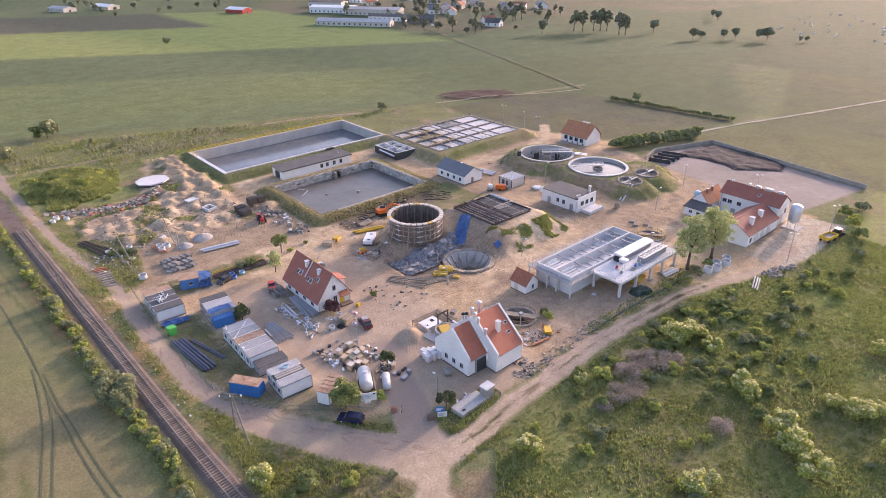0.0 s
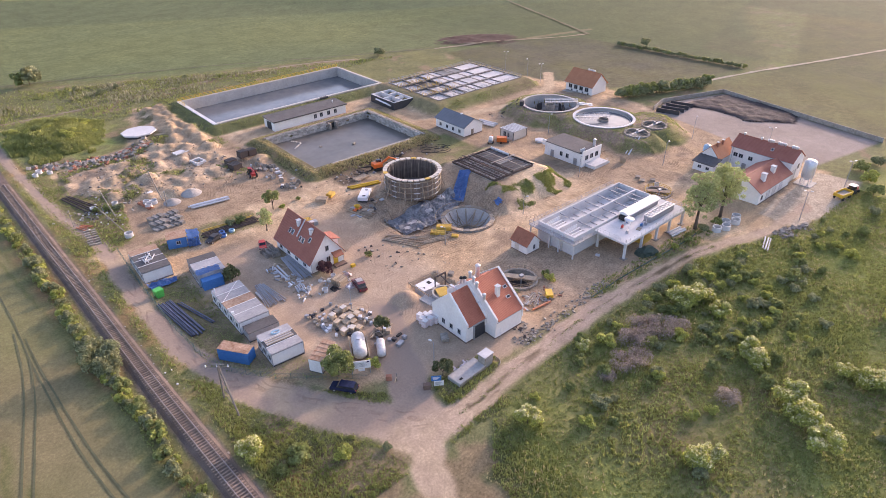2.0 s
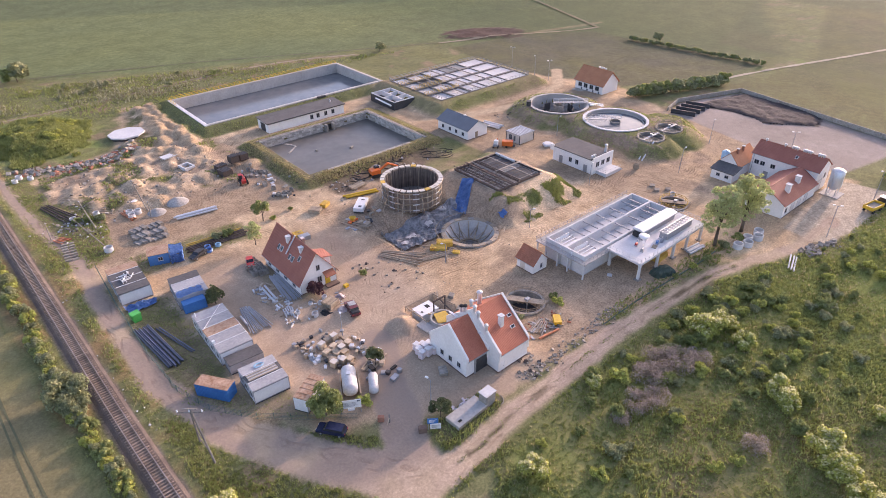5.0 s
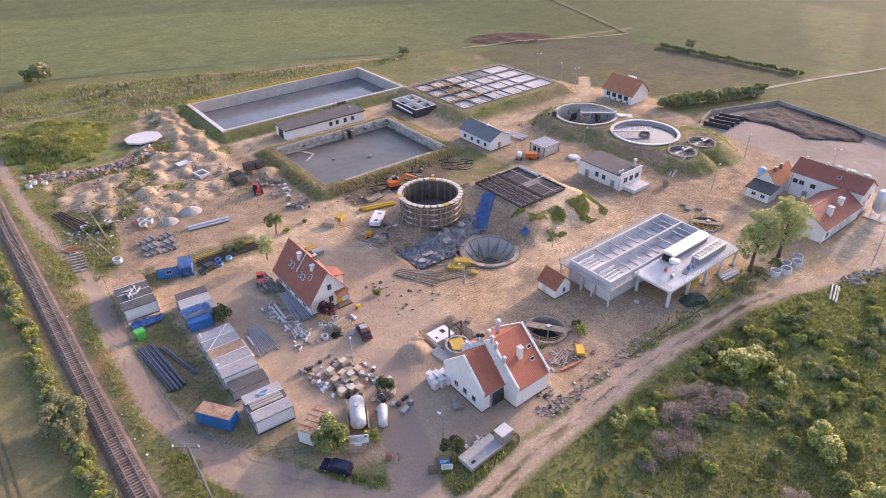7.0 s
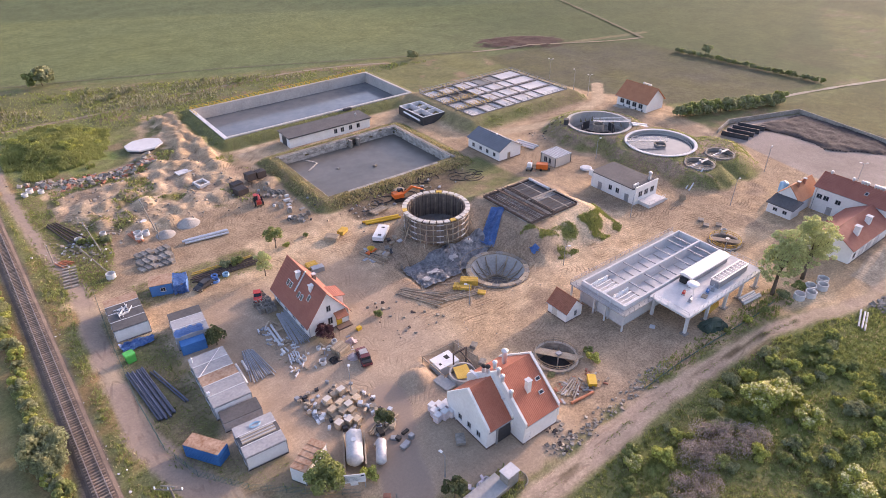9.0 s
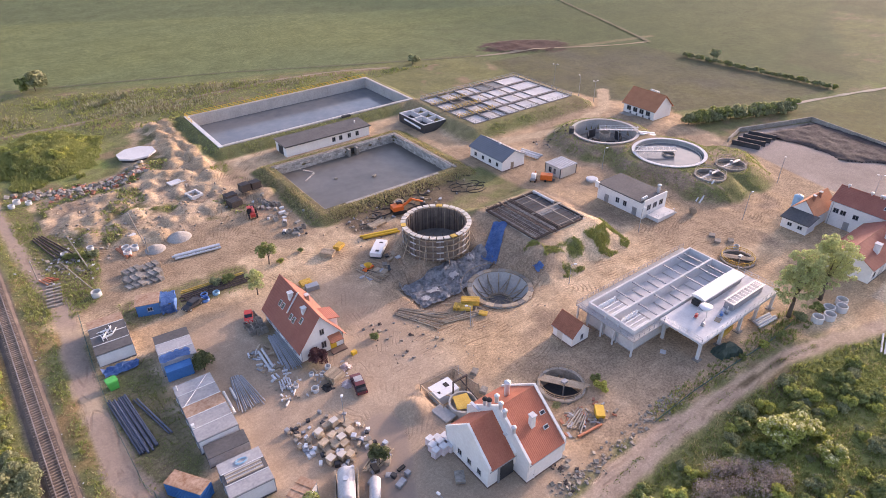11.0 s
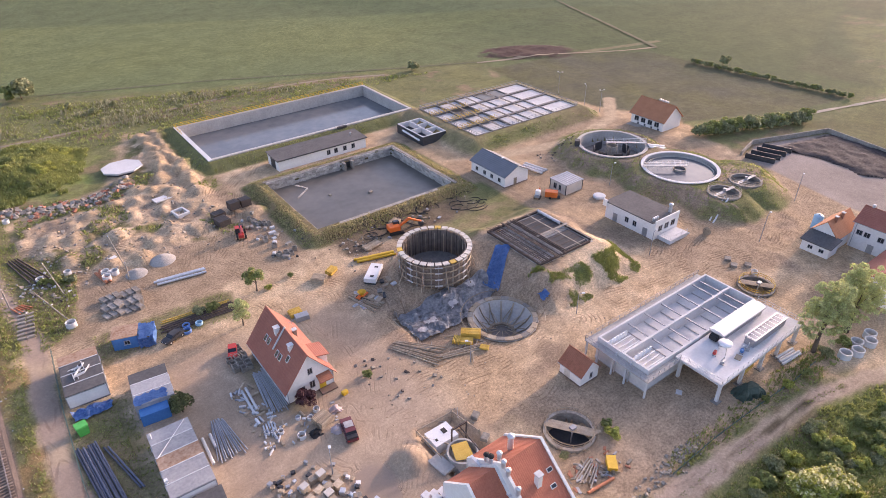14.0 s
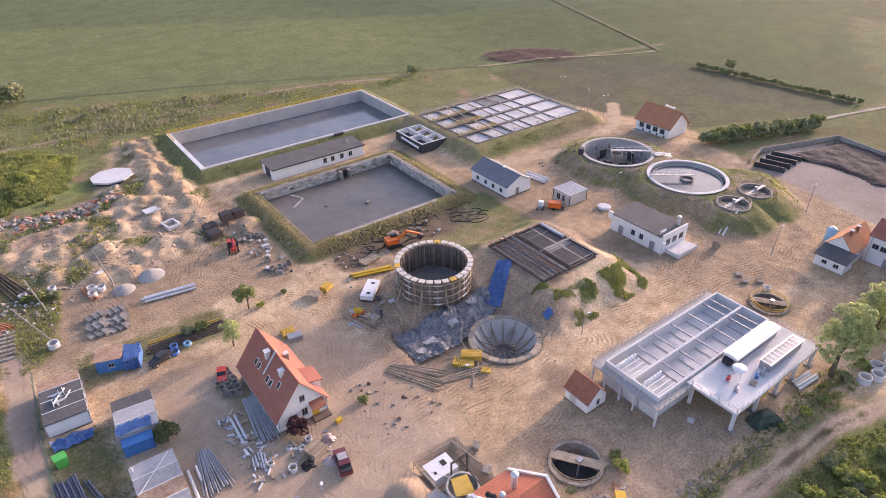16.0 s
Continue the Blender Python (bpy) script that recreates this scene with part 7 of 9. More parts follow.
blades("yard_grass", scatter(7000, 22, 38, 147, 208, 29, lambda x, y, r: (pdist(x, y, [(22.6, 149), (22.6, 206), (27.5, 206), (29, 186), (35, 182), (37, 168), (34, 152), (28, 148)]) < 0.3) & (off_road(x, y) > -1.6) & (r < 0.75 + 0.7 * fbm(x, y, 5, 80))), 0.4, WEED, "green grass among the stored beams", 30, 3, 0.07)
blades("spoil_weeds", scatter(5000, 30, 78, 168, 212, 31, lambda x, y, r: fbm(x, y, 7, 55) > 0.22), 0.55, WEED, "green weeds on the spoil ground", 32, 3, 0.1)


# ---- vehicles ----
def car(name, label, cat, x, y, rz, paint, L_=4.4, W_=1.75, H_=1.5, estate=True, z=None):
    o = thing(name, label, cat, x, y, gz(x, y) if z is None else z, rz)
    h2, w2 = L_ / 2, W_ / 2
    low = [(-h2, 0.35), (h2, 0.35), (h2, 0.8), (h2 - 0.9, 0.98), (-h2 + 0.1, 1.0), (-h2, 0.8)]
    bm = prism(bmesh.new(), low, -w2, w2, "y")
    bmesh.ops.bevel(bm, geom=bm.edges[:], offset=0.07, segments=2, affect="EDGES")
    part("body", bm, paint, o)
    back = -h2 + (0.12 if estate else 0.7)
    bm = prism(bmesh.new(), [(back, 0.95), (h2 - 1.1, 0.95), (h2 - 1.75, H_ - 0.05), (back + 0.3, H_ - 0.05)], -w2 + 0.1, w2 - 0.1, "y")
    part("glazing", bm, GLASS, o)
    part("roof", BB(back + 0.25, h2 - 1.65, -w2 + 0.12, w2 - 0.12, H_ - 0.06, H_ + 0.02, 0.03), paint, o)
    for s in (-1, 1):
        for q in (-h2 + 0.8, h2 - 0.85):
            w = part("wheel", T((q, s * (w2 - 0.2), 0.32), (q, s * (w2 + 0.02), 0.32), 0.32, n=16), BLACK, o)
            part("rim", T((q, s * (w2 + 0.0), 0.32), (q, s * (w2 + 0.03), 0.32), 0.18, n=12), GALV, w)
        part("headlight", BB(h2 - 0.04, h2 + 0.02, s * (w2 - 0.4) - 0.18, s * (w2 - 0.4) + 0.18, 0.62, 0.78), WHITEP, o)
        part("tail_light", BB(-h2 - 0.02, -h2 + 0.04, s * (w2 - 0.25) - 0.12, s * (w2 - 0.25) + 0.12, 0.65, 0.9), REDP, o)
    return o


car("estate_car", "dark navy estate car parked beside the road", "car", 43.5, 74.9, 126, NAVY, 4.7, 1.8, 1.5)
car("small_car", "small red car parked behind the house", "car", 55.2, 126.6, 250, REDP, 3.4, 1.6, 1.45)
car("dark_car", "dark grey saloon car beside the stored pipes", "car", 48.0, 137.4, 205, DARKMEM, 4.3, 1.7, 1.42, False)
pk = car("pickup_truck", "dark red double-cab pickup with a cargo bed", "truck", 62.9, 98.3, 76, DARKRED, 4.9, 1.85, 1.75, False)
part("cargo_bed", BB(-2.3, -0.7, -0.8, 0.8, 0.95, 1.25, 0.03), DARKMEM, pk)
part("roof_rack", BB(-0.6, 0.7, -0.7, 0.7, 1.77, 1.84, 0.02), GREYP, pk)

tt = thing("tipper_trailer", "yellow tipper trailer behind a small tractor", "trailer", 181.8, 46.9, gz(181.8, 46.9), -10)
for b in ((-2.6, 2.4, -1.25, -1.15), (-2.6, 2.4, 1.15, 1.25), (-2.6, -2.5, -1.15, 1.15), (2.3, 2.4, -1.15, 1.15)):
    part("side_board", B(*b, 1.0, 1.9), YELLOW, tt)
part("floor", B(-2.5, 2.3, -1.15, 1.15, 0.95, 1.3), STONE, tt, "load of stones")
for q in (-1.6, 1.4):
    for s in (-1.1, 1.1):
        part("wheel", T((q, s - 0.15, 0.5), (q, s + 0.15, 0.5), 0.5, n=16), BLACK, tt)
tc = thing("tractor", "small red tractor with a pale cab roof", "tractor", 186.6, 46.2, gz(186.6, 46.2), -10)
part("bonnet", BB(0.2, 2.0, -0.45, 0.45, 0.8, 1.5, 0.08), REDP, tc)
part("cab", BB(-1.3, 0.2, -0.75, 0.75, 0.9, 2.4, 0.08), GLASS, tc)
part("cab_roof", BB(-1.4, 0.35, -0.85, 0.85, 2.4, 2.6, 0.06), WHITEP, tc)
for s in (-1, 1):
    part("rear_wheel", T((-0.7, s * 0.75, 0.8), (-0.7, s * 1.15, 0.8), 0.8, n=18), BLACK, tc)
    part("front_wheel", T((1.4, s * 0.65, 0.5), (1.4, s * 0.95, 0.5), 0.5, n=16), BLACK, tc)

ex = thing("excavator", "orange excavator with a lowered boom beside the round tank", "excavator", 101.6, 144.4, gz(101.6, 144.4), -12)
part("upper_body", BB(-1.8, 0.9, -1.2, 1.2, 1.0, 2.2, 0.1), ORANGE, ex)
part("cab", BB(-0.3, 1.1, 0.2, 1.2, 1.1, 2.8, 0.08), GLASS, ex)
for s in (-1, 1):
    part("track", BB(-1.8, 1.8, s * 1.0 - 0.3, s * 1.0 + 0.3, 0.0, 0.85, 0.2), BLACK, ex)
b_ = part("boom", prism(bmesh.new(), [(0.6, 1.6), (3.4, 3.4), (3.7, 3.2), (6.6, 1.8), (6.5, 1.5), (3.6, 2.8), (0.8, 1.3)], -0.25, 0.25, "y"), ORANGE, ex)
part("bucket", prism(bmesh.new(), [(6.3, 1.7), (7.0, 1.4), (7.0, 0.6), (6.2, 0.3), (6.0, 0.9)], -0.55, 0.55, "y"), DARKMEM, b_)
th = thing("telehandler", "red telehandler with raised boom and black wheels", "loader", 72.0, 165.2, gz(72, 165.2), 75)
part("chassis", BB(-2.0, 1.9, -0.6, 0.6, 0.6, 1.4, 0.08), REDP, th)
part("cab", BB(-0.7, 0.7, 0.15, 1.05, 1.0, 2.5, 0.08), GLASS, th)
part("cab_roof", BB(-0.75, 0.75, 0.12, 1.08, 2.5, 2.62, 0.03), REDP, th)
part("boom", T((-1.8, -0.35, 1.9), (3.0, -0.35, 1.1), 0.25, 0.2, 4), REDP, th)
part("fork", B(3.0, 4.0, -0.9, 0.2, 0.5, 1.1), DARKMEM, th)
for q in (-1.3, 1.3):
    for s in (-1, 1):
        w = part("wheel", T((q, s * 0.75, 0.6), (q, s * 1.15, 0.6), 0.6, n=16), BLACK, th)
        part("rim", T((q, s * 1.13, 0.6), (q, s * 1.17, 0.6), 0.3, n=10), CREAM, w)
og = thing("generator_trailer", "bright orange generator box on wheels", "generator", 143.2, 134.6, gz(143.2, 134.6), -50)
part("housing", BB(-1.6, 1.6, -0.95, 0.95, 0.5, 2.0, 0.08), ORANGE, og)
part("chassis", B(-1.5, 2.3, -0.7, 0.7, 0.35, 0.5), DARKMEM, og)
for s in (-1, 1):
    part("wheel", T((-0.2, s * 0.85, 0.35), (-0.2, s * 1.05, 0.35), 0.35, n=14), BLACK, og)
md = thing("mini_excavator", "small white and grey mini excavator", "excavator", 140.3, 136.6, gz(140.3, 136.6), 30)
part("cab", BB(-0.6, 0.6, -0.6, 0.6, 0.7, 2.3, 0.08), WHITEP, md)
part("counterweight", BB(-1.2, -0.6, -0.7, 0.7, 0.6, 1.3, 0.1), STEEL, md)
for s in (-1, 1):
    part("track", BB(-1.0, 1.0, s * 0.65 - 0.2, s * 0.65 + 0.2, 0, 0.55, 0.15), BLACK, md)
part("boom", line(bmesh.new(), [(0.6, 0, 1.0), (1.6, 0, 2.2), (2.6, 0, 1.0)], 0.12), ORANGE, md)
for x, y, lab in ((153.2, 127.2, "round white skip beside the pump station"),):
    o = thing("round_cover", lab, "cover", x, y, gz(x, y))
    part("drum", lathe(bmesh.new(), [(1.5, 0), (1.6, 0.5), (1.4, 0.7), (0.05, 0.75)], 24), CONC_LIGHT, o)
    part("lid_ring", ring(bmesh.new(), 1.2, 1.65, 0.4, 0.55, 24), WHITEP, o)
dr = thing("cable_drum", "wooden cable drum standing on the sand", "drum", 158.6, 99.5, gz(158.6, 99.5), 40)
for s in (-0.5, 0.5):
    part("flange", T((s - 0.06, 0, 0.85), (s + 0.06, 0, 0.85), 0.85, n=20), WOOD, dr)
part("core", T((-0.45, 0, 0.85), (0.45, 0, 0.85), 0.4, n=14), BLACK, dr)

# ---- stored goods ----
rg = random.Random(77)


def pipes(name, label, x0, y0, x1, y1, n, r, mat, gap=2.2, fan=0.0, cat="pipe", group=""):
    """Pipes lying side by side on the ground, each a thing."""
    dx, dy = x1 - x0, y1 - y0
    L_ = math.hypot(dx, dy)
    px, py = -dy / L_, dx / L_
    for k in range(n):
        o_ = (k - (n - 1) / 2) * r * gap
        f = fan * (k - (n - 1) / 2) + rg.uniform(-0.1, 0.1)
        e0, e1 = rg.uniform(-0.5, 0.5), rg.uniform(-0.5, 0.5)
        a = Vector((x0 + px * o_ + dx / L_ * e0, y0 + py * o_ + dy / L_ * e0, 0))
        b = Vector((x1 + px * (o_ + f) + dx / L_ * e1, y1 + py * (o_ + f) + dy / L_ * e1, 0))
        a.z, b.z = gz(a.x, a.y) + r + 0.06 + (k % 2) * r * 0.8, gz(b.x, b.y) + r + 0.06 + (k % 2) * r * 0.8
        bm = tube(bmesh.new(), a, b, r, n=10, cap=False)
        d = (b - a).normalized()
        tube(bm, a + d * 0.01, b - d * 0.01, r * 0.86, n=10, cap=False)
        single(name, bm, mat, label, cat, group or label, smooth=True)


pipes("plastic_pipe", "long dark blue plastic pipe on the grass", 29.6, 119.5, 31.0, 105.5, 9, 0.17, PIPEBLUE, 2.0)
pipes("plastic_pipe", "long dark blue plastic pipe lying askew", 32.0, 118, 34.5, 107.5, 2, 0.15, PIPEBLUE, 3)
pipes("grey_pipe", "long grey plastic pipe beside the house", 56.9, 119.5, 56.0, 108.8, 12, 0.11, STEEL, 1.6, 0.1)
pipes("grey_pipe", "grey pipe in a fanned bundle", 47.2, 112.8, 46.8, 104.6, 12, 0.11, STEEL, 1.5, 0.22)
pipes("white_pipe", "thick white pipe lying beside the offices", 44.2, 111.0, 44.0, 104.5, 1, 0.24, CONC_LIGHT)
pipes("white_pipe", "thick white pipe lying beside the offices", 45.4, 110.6, 45.2, 107.5, 1, 0.22, CONC_LIGHT)
pipes("white_pipe", "bent white drain pipe on the ground", 53.2, 116.2, 53.0, 110.6, 2, 0.22, CONC_LIGHT, 3.2)
pipes("grey_pipe", "short grey pipe offcut", 53.6, 107.6, 53.0, 104.6, 5, 0.14, GALV, 3.0)
pipes("steel_beam", "long pale steel beam on the ground", 50.2, 157.4, 60.0, 156.0, 3, 0.28, GALV, 2.6, cat="beam")
pipes("drain_pipe", "orange drain pipe on the grass", 41.6, 169.5, 42.6, 164.0, 5, 0.14, LINER, 2.2)
pipes("drain_pipe", "orange drain pipe on the grass", 25.9, 165.8, 27.4, 163.2, 5, 0.16, LINER, 2.8, 0.2)
pipes("timber_pole", "dark timber pole among the stored goods", 27.4, 186, 31.5, 172.5, 5, 0.16, REBAR, 3.5, 0.3, cat="pole")
pipes("rusty_pipe", "rusty and yellow pipes in long grass", 47.0, 141.0, 60.5, 140.3, 8, 0.12, REBAR, 2.6, 0.1)
pipes("yellow_pipe", "yellow gas pipe in long grass", 47.5, 143.4, 60.0, 142.4, 2, 0.12, FORMWOOD, 4)
pipes("white_pipe", "pale pipes stacked beside the workshop", 150.8, 153.2, 152.2, 146.2, 4, 0.32, CONC_LIGHT, 2.1)
pipes("timber_plank", "weathered scaffold plank on the sand", 79.4, 111.2, 84.6, 103.4, 9, 0.12, WOOD, 2.4, 0.3, cat="plank")
pipes("timber_plank", "weathered scaffold plank on the sand", 84.2, 103.2, 92.6, 101.0, 4, 0.11, WOOD, 2.6, 0.2, cat="plank")
pipes("timber_plank", "weathered plank beside the formwork stacks", 80.8, 128.6, 83.4, 122.0, 7, 0.12, WOOD, 2.4, 0.3, cat="plank")
pipes("timber_plank", "weathered plank beside the round pit", 88.5, 71.6, 84.5, 70.0, 6, 0.13, CONC_OLD, 2.6, 0.2, cat="plank")
pipes("steel_profile", "orange formwork beam lying on the sand", 88.0, 139.2, 96.2, 137.0, 3, 0.28, YELLOW, 1.9, cat="beam")
pipes("white_pipe", "white covered pipe beside the clarifier", 183.2, 136.0, 189.5, 134.0, 2, 0.35, WHITEP, 2.4)
pipes("grey_pipe", "grey pipes under the platform edge", 130.6, 66.4, 135.4, 65.9, 4, 0.25, CONC_LIGHT, 2.0)
pipes("timber_plank", "long pale timber at the road verge", 140.5, 48.2, 146.5, 50.2, 3, 0.18, CONC_LIGHT, 3, cat="plank")


def stack(name, label, cat, x, y, rz, w, d, h, mat, z=None, group="", r=0.05):
    return single(name, BB(-w / 2, w / 2, -d / 2, d / 2, 0, h, r), mat, label, cat, group or label, at=pose(x, y, (gz(x, y) - 0.03) if z is None else z, 0, 0, rz))


def pallet_load(x, y, rz, w, d, h, mat, label, group):
    o = thing("pallet", label, "pallet", x, y, gz(x, y) + 0.02, rz, group)
    for k in range(3):
        part("runner", B(-w / 2, w / 2, -d / 2 + k * (d - 0.12) / 2, -d / 2 + 0.12 + k * (d - 0.12) / 2, -0.04, 0.1), WOOD, o)
    part("load", BB(-w / 2 + 0.03, w / 2 - 0.03, -d / 2 + 0.03, d / 2 - 0.03, 0.1, h, 0.06), mat, o)
    part("cover_sheet", BB(-w / 2 + 0.01, w / 2 - 0.01, -d / 2 + 0.01, d / 2 - 0.01, h - 0.12, h + 0.03, 0.03), FILMW if mat is PINKF else (CREAM if h > 1.25 else mat), o)
    return o


# pallets set down in loose rows
for i in range(4):
    for j in range(7):
        x, y = 51.8 + 1.35 * i + 0.2 * j + rg.uniform(-0.2, 0.2), 87.2 + 1.12 * j - 0.35 * i + rg.uniform(-0.2, 0.2)
        if rg.random() < 0.2 or (i > 2 and j < 2):
            continue
        pallet_load(x, y, 16 + rg.gauss(0, 6), rg.uniform(1.2, 1.45), rg.uniform(1.0, 1.2), rg.choice((0.5, 0.8, 0.9, 1.0, 1.3)), rg.choice((CARDB, CARDB, CARDB, CARDB, CONC_OLD, WOOD)), "pallet of boxed building goods in the open", "pallets in the store yard")
for k in range(95):
    x, y = rg.choice(((rg.uniform(56.5, 60), rg.uniform(83, 92)), (rg.uniform(49, 51), rg.uniform(90, 97)), (rg.uniform(50, 58), rg.uniform(84, 97))))
    stack("store_box", "small crate of loose building parts", "crate", x, y, rg.uniform(0, 90), rg.uniform(0.4, 0.9), rg.uniform(0.4, 0.8), rg.uniform(0.3, 0.8), rg.choice((STEEL, WOOD, DARKMEM, CARDB, GALV, CONC_OLD, WHITEP)), group="crates in the store yard")
for k in range(16):
    i, j, l_ = k % 3, (k // 3) % 3, k // 9
    pallet_load(64.6 + 1.25 * i + 0.3 * j + rg.uniform(-0.1, 0.1), 78.8 + 1.15 * j - 0.25 * i, 12, 1.15, 1.05, 1.0 + 0.55 * l_ + 0.25 * (i == 1), PINKF, "pallet of pinkish film-wrapped white blocks", "wrapped block pallets")
# open concrete boxes beside the house
mb = thing("concrete_box", "open weathered concrete box stored beside the house", "box", 54.0, 122.0, gz(54, 122), 5, "concrete boxes by the house")
for b in ((-0.5, -0.4, -0.5, 0.5), (0.4, 0.5, -0.5, 0.5), (-0.4, 0.4, -0.5, -0.4), (-0.4, 0.4, 0.4, 0.5)):
    part("side", B(*b, 0, 0.95), CONC_OLD, mb)
part("base", B(-0.5, 0.5, -0.5, 0.5, -0.04, 0.0), CONC_OLD, mb)
for j in range(6):
    for i in range(3):
        if (i, j) != (0, 0) and not (i == 0 and j > 3):
            copy_thing(mb, pose(54.0 + 1.2 * i + rg.uniform(-0.15, 0.15), 121.2 + 1.2 * j + rg.uniform(-0.15, 0.15), gz(55, 124), 0, 0, rg.uniform(-12, 12)))
for k in range(14):
    x, y = rg.uniform(75.5, 79.5), rg.uniform(150, 172)
    copy_thing(mb, pose(x, y, gz(x, y), 0, 0, rg.uniform(-30, 30)))
for k in range(22):
    x, y = 74.6 + rg.uniform(0, 5), rg.uniform(148.5, 173)
    stack("kerb_block", "grey concrete block stored beside the basin bank", "block", x, y, rg.uniform(0, 60), rg.uniform(0.8, 1.8), rg.uniform(0.5, 1.0), rg.uniform(0.3, 0.8), CONC_OLD if k % 3 else CONC_LIGHT, group="blocks beside the basin")
# rings of concrete
cr_ = thing("concrete_ring", "pale concrete manhole ring standing on the ground", "ring", 140.9, 60.2, gz(140.9, 60.2), 0, "concrete rings")
part("shell", ring(bmesh.new(), 0.92, 1.08, -0.02, 1.25, 28), CONC_LIGHT, cr_)
for x, y, s in ((143.4, 59.2, 1), (145.6, 60.4, 1), (147.8, 59.0, 1), (150.0, 60.0, 1), (33.6, 153.0, 0.9), (42.7, 165.6, 0.8), (44.5, 166.8, 0.8), (42.9, 167.8, 0.8), (33.6, 171.6, 0.7), (31.2, 173.4, 0.7), (36.4, 172.8, 0.7), (26.2, 208.2, 0.8), (28.6, 206.4, 0.7), (24.8, 206.0, 0.7), (54.4, 104.6, 0.45), (56.6, 101.8, 0.6), (57.8, 105.6, 0.4), (60.9, 105.4, 0.5), (52.6, 105.8, 0.4), (53.5, 105.2, 0.4), (59.3, 104.4, 0.45), (152.5, 84, 0.6)):
    o = copy_thing(cr_, pose(x, y, gz(x, y)))
    o.scale = (s, s, s)
# slabs in rows
for k in range(24):
    i, j = k % 6, k // 6
    x, y = 39.6 + 1.2 * i + 0.25 * j, 152.0 + 1.75 * j - 0.15 * i
    single("paving_slab", BB(-0.52, 0.52, -1.05, 1.05, 0, 0.35 + 0.55 * (j % 2) + 0.2 * (i % 3), 0.03), CONC_OLD, "weathered concrete slab in a stack beside the track", "slab", "stacked slabs", at=pose(x, y, gz(x, y) - 0.02, 0, rg.uniform(-3, 3), rg.uniform(10, 24)))
for k in range(15):
    x, y = 25.4 + (k % 2) * 1.4 + 0.08 * k, 153.6 + 0.85 * (k // 2) * 1.6
    stack("concrete_beam", "short concrete beam stacked on the grass", "beam", x, y, rg.uniform(-10, 10), 1.3, 0.55, 0.45, CONC_OLD, group="concrete beams by the railway")
single("gravel_mound", lathe(bmesh.new(), [(3.2, -0.4), (2.6, 0.2), (1.6, 0.8), (0.6, 1.2), (0.02, 1.3)], 24), GRAVEL, "grey gravel heap with gentle sides", "heap", smooth=True, at=pose(54.2, 166.0, gz(54.2, 166.0)))
single("gravel_mound", lathe(bmesh.new(), [(2.6, -0.4), (2.1, 0.2), (1.2, 0.7), (0.4, 1.0), (0.02, 1.05)], 24), GRAVEL, "grey gravel heap with gentle sides", "heap", smooth=True, at=pose(48.2, 164.0, gz(48.2, 164.0)))
for x, y, w, d, rz in ((62.6, 193.6, 5.0, 2.6, 10), (45.5, 172.5, 1.6, 0.9, 30)):
    stack("concrete_slab", "flat pale concrete plate on the spoil ground", "slab", x, y, rz, w, d, 0.35, CONC_LIGHT)
o = thing("concrete_collar", "square concrete frame lying on the spoil ground", "frame", 64.0, 184.6, gz(64, 184.6) + 0.3, 12)
for b in ((-1.6, 1.6, -1.9, -1.5), (-1.6, 1.6, 1.5, 1.9), (-1.6, -1.2, -1.5, 1.5), (1.2, 1.6, -1.5, 1.5)):
    part("side", B(*b, -0.6, 0.35), CONC_LIGHT, o)
oc = thing("octagonal_slab", "pale octagonal concrete slab raised on the grass", "slab", 58.9, 220.6, 0)
part("slab", prism(bmesh.new(), [(5.6 * math.cos((k + 0.5) * math.pi / 4), 5.0 * math.sin((k + 0.5) * math.pi / 4)) for k in range(8)], 0.9, 1.35, "z"), CONC_LIGHT, oc)
part("foot", prism(bmesh.new(), [(4.9 * math.cos((k + 0.5) * math.pi / 4), 4.3 * math.sin((k + 0.5) * math.pi / 4)) for k in range(8)], -0.6, 0.9, "z"), DARKMEM, oc)
# dark crates and pallets by the basin bank
for x, y, w, d, h, rz in ((70.6, 173.4, 3.0, 3.0, 1.6, 10), (70.8, 176.6, 3.0, 2.2, 1.4, 10), (75.2, 177.6, 2.6, 2.2, 1.9, 6), (78.4, 178.6, 2.6, 2.2, 1.8, 6)):
    o = thing("steel_crate", "dark rusty steel crate beside the basin bank", "crate", x, y, gz(x, y), rz, "dark crates")
    part("body", BB(-w / 2, w / 2, -d / 2, d / 2, -0.05, h), REBAR, o)
    for k in range(5):
        part("slat", B(-w / 2 + k * w / 5 + 0.05, -w / 2 + k * w / 5 + 0.25, -d / 2 - 0.05, d / 2 + 0.05, h, h + 0.06), DARKMEM, o)
# yellow formwork stacks


def formstack(x, y, rz, n, layers, L_, mat=FORMWOOD, label="stack of yellow formwork beams on bearers"):
    o = thing("formwork_stack", label, "formwork", x, y, gz(x, y), rz, "formwork stacks")
    for q in (-L_ * 0.35, L_ * 0.35):
        part("bearer", B(q - 0.1, q + 0.1, -0.14 * n, 0.14 * n, -0.05, 0.12), WOOD, o)
    for l_ in range(layers):
        for k in range(n):
            j = 0.14 * n - 0.28 * n * (k + 0.5) / n
            part("beam", B(-L_ / 2 + rg.uniform(-0.1, 0.1), L_ / 2, j - 0.09, j + 0.09, 0.12 + 0.24 * l_, 0.33 + 0.24 * l_), mat, o)


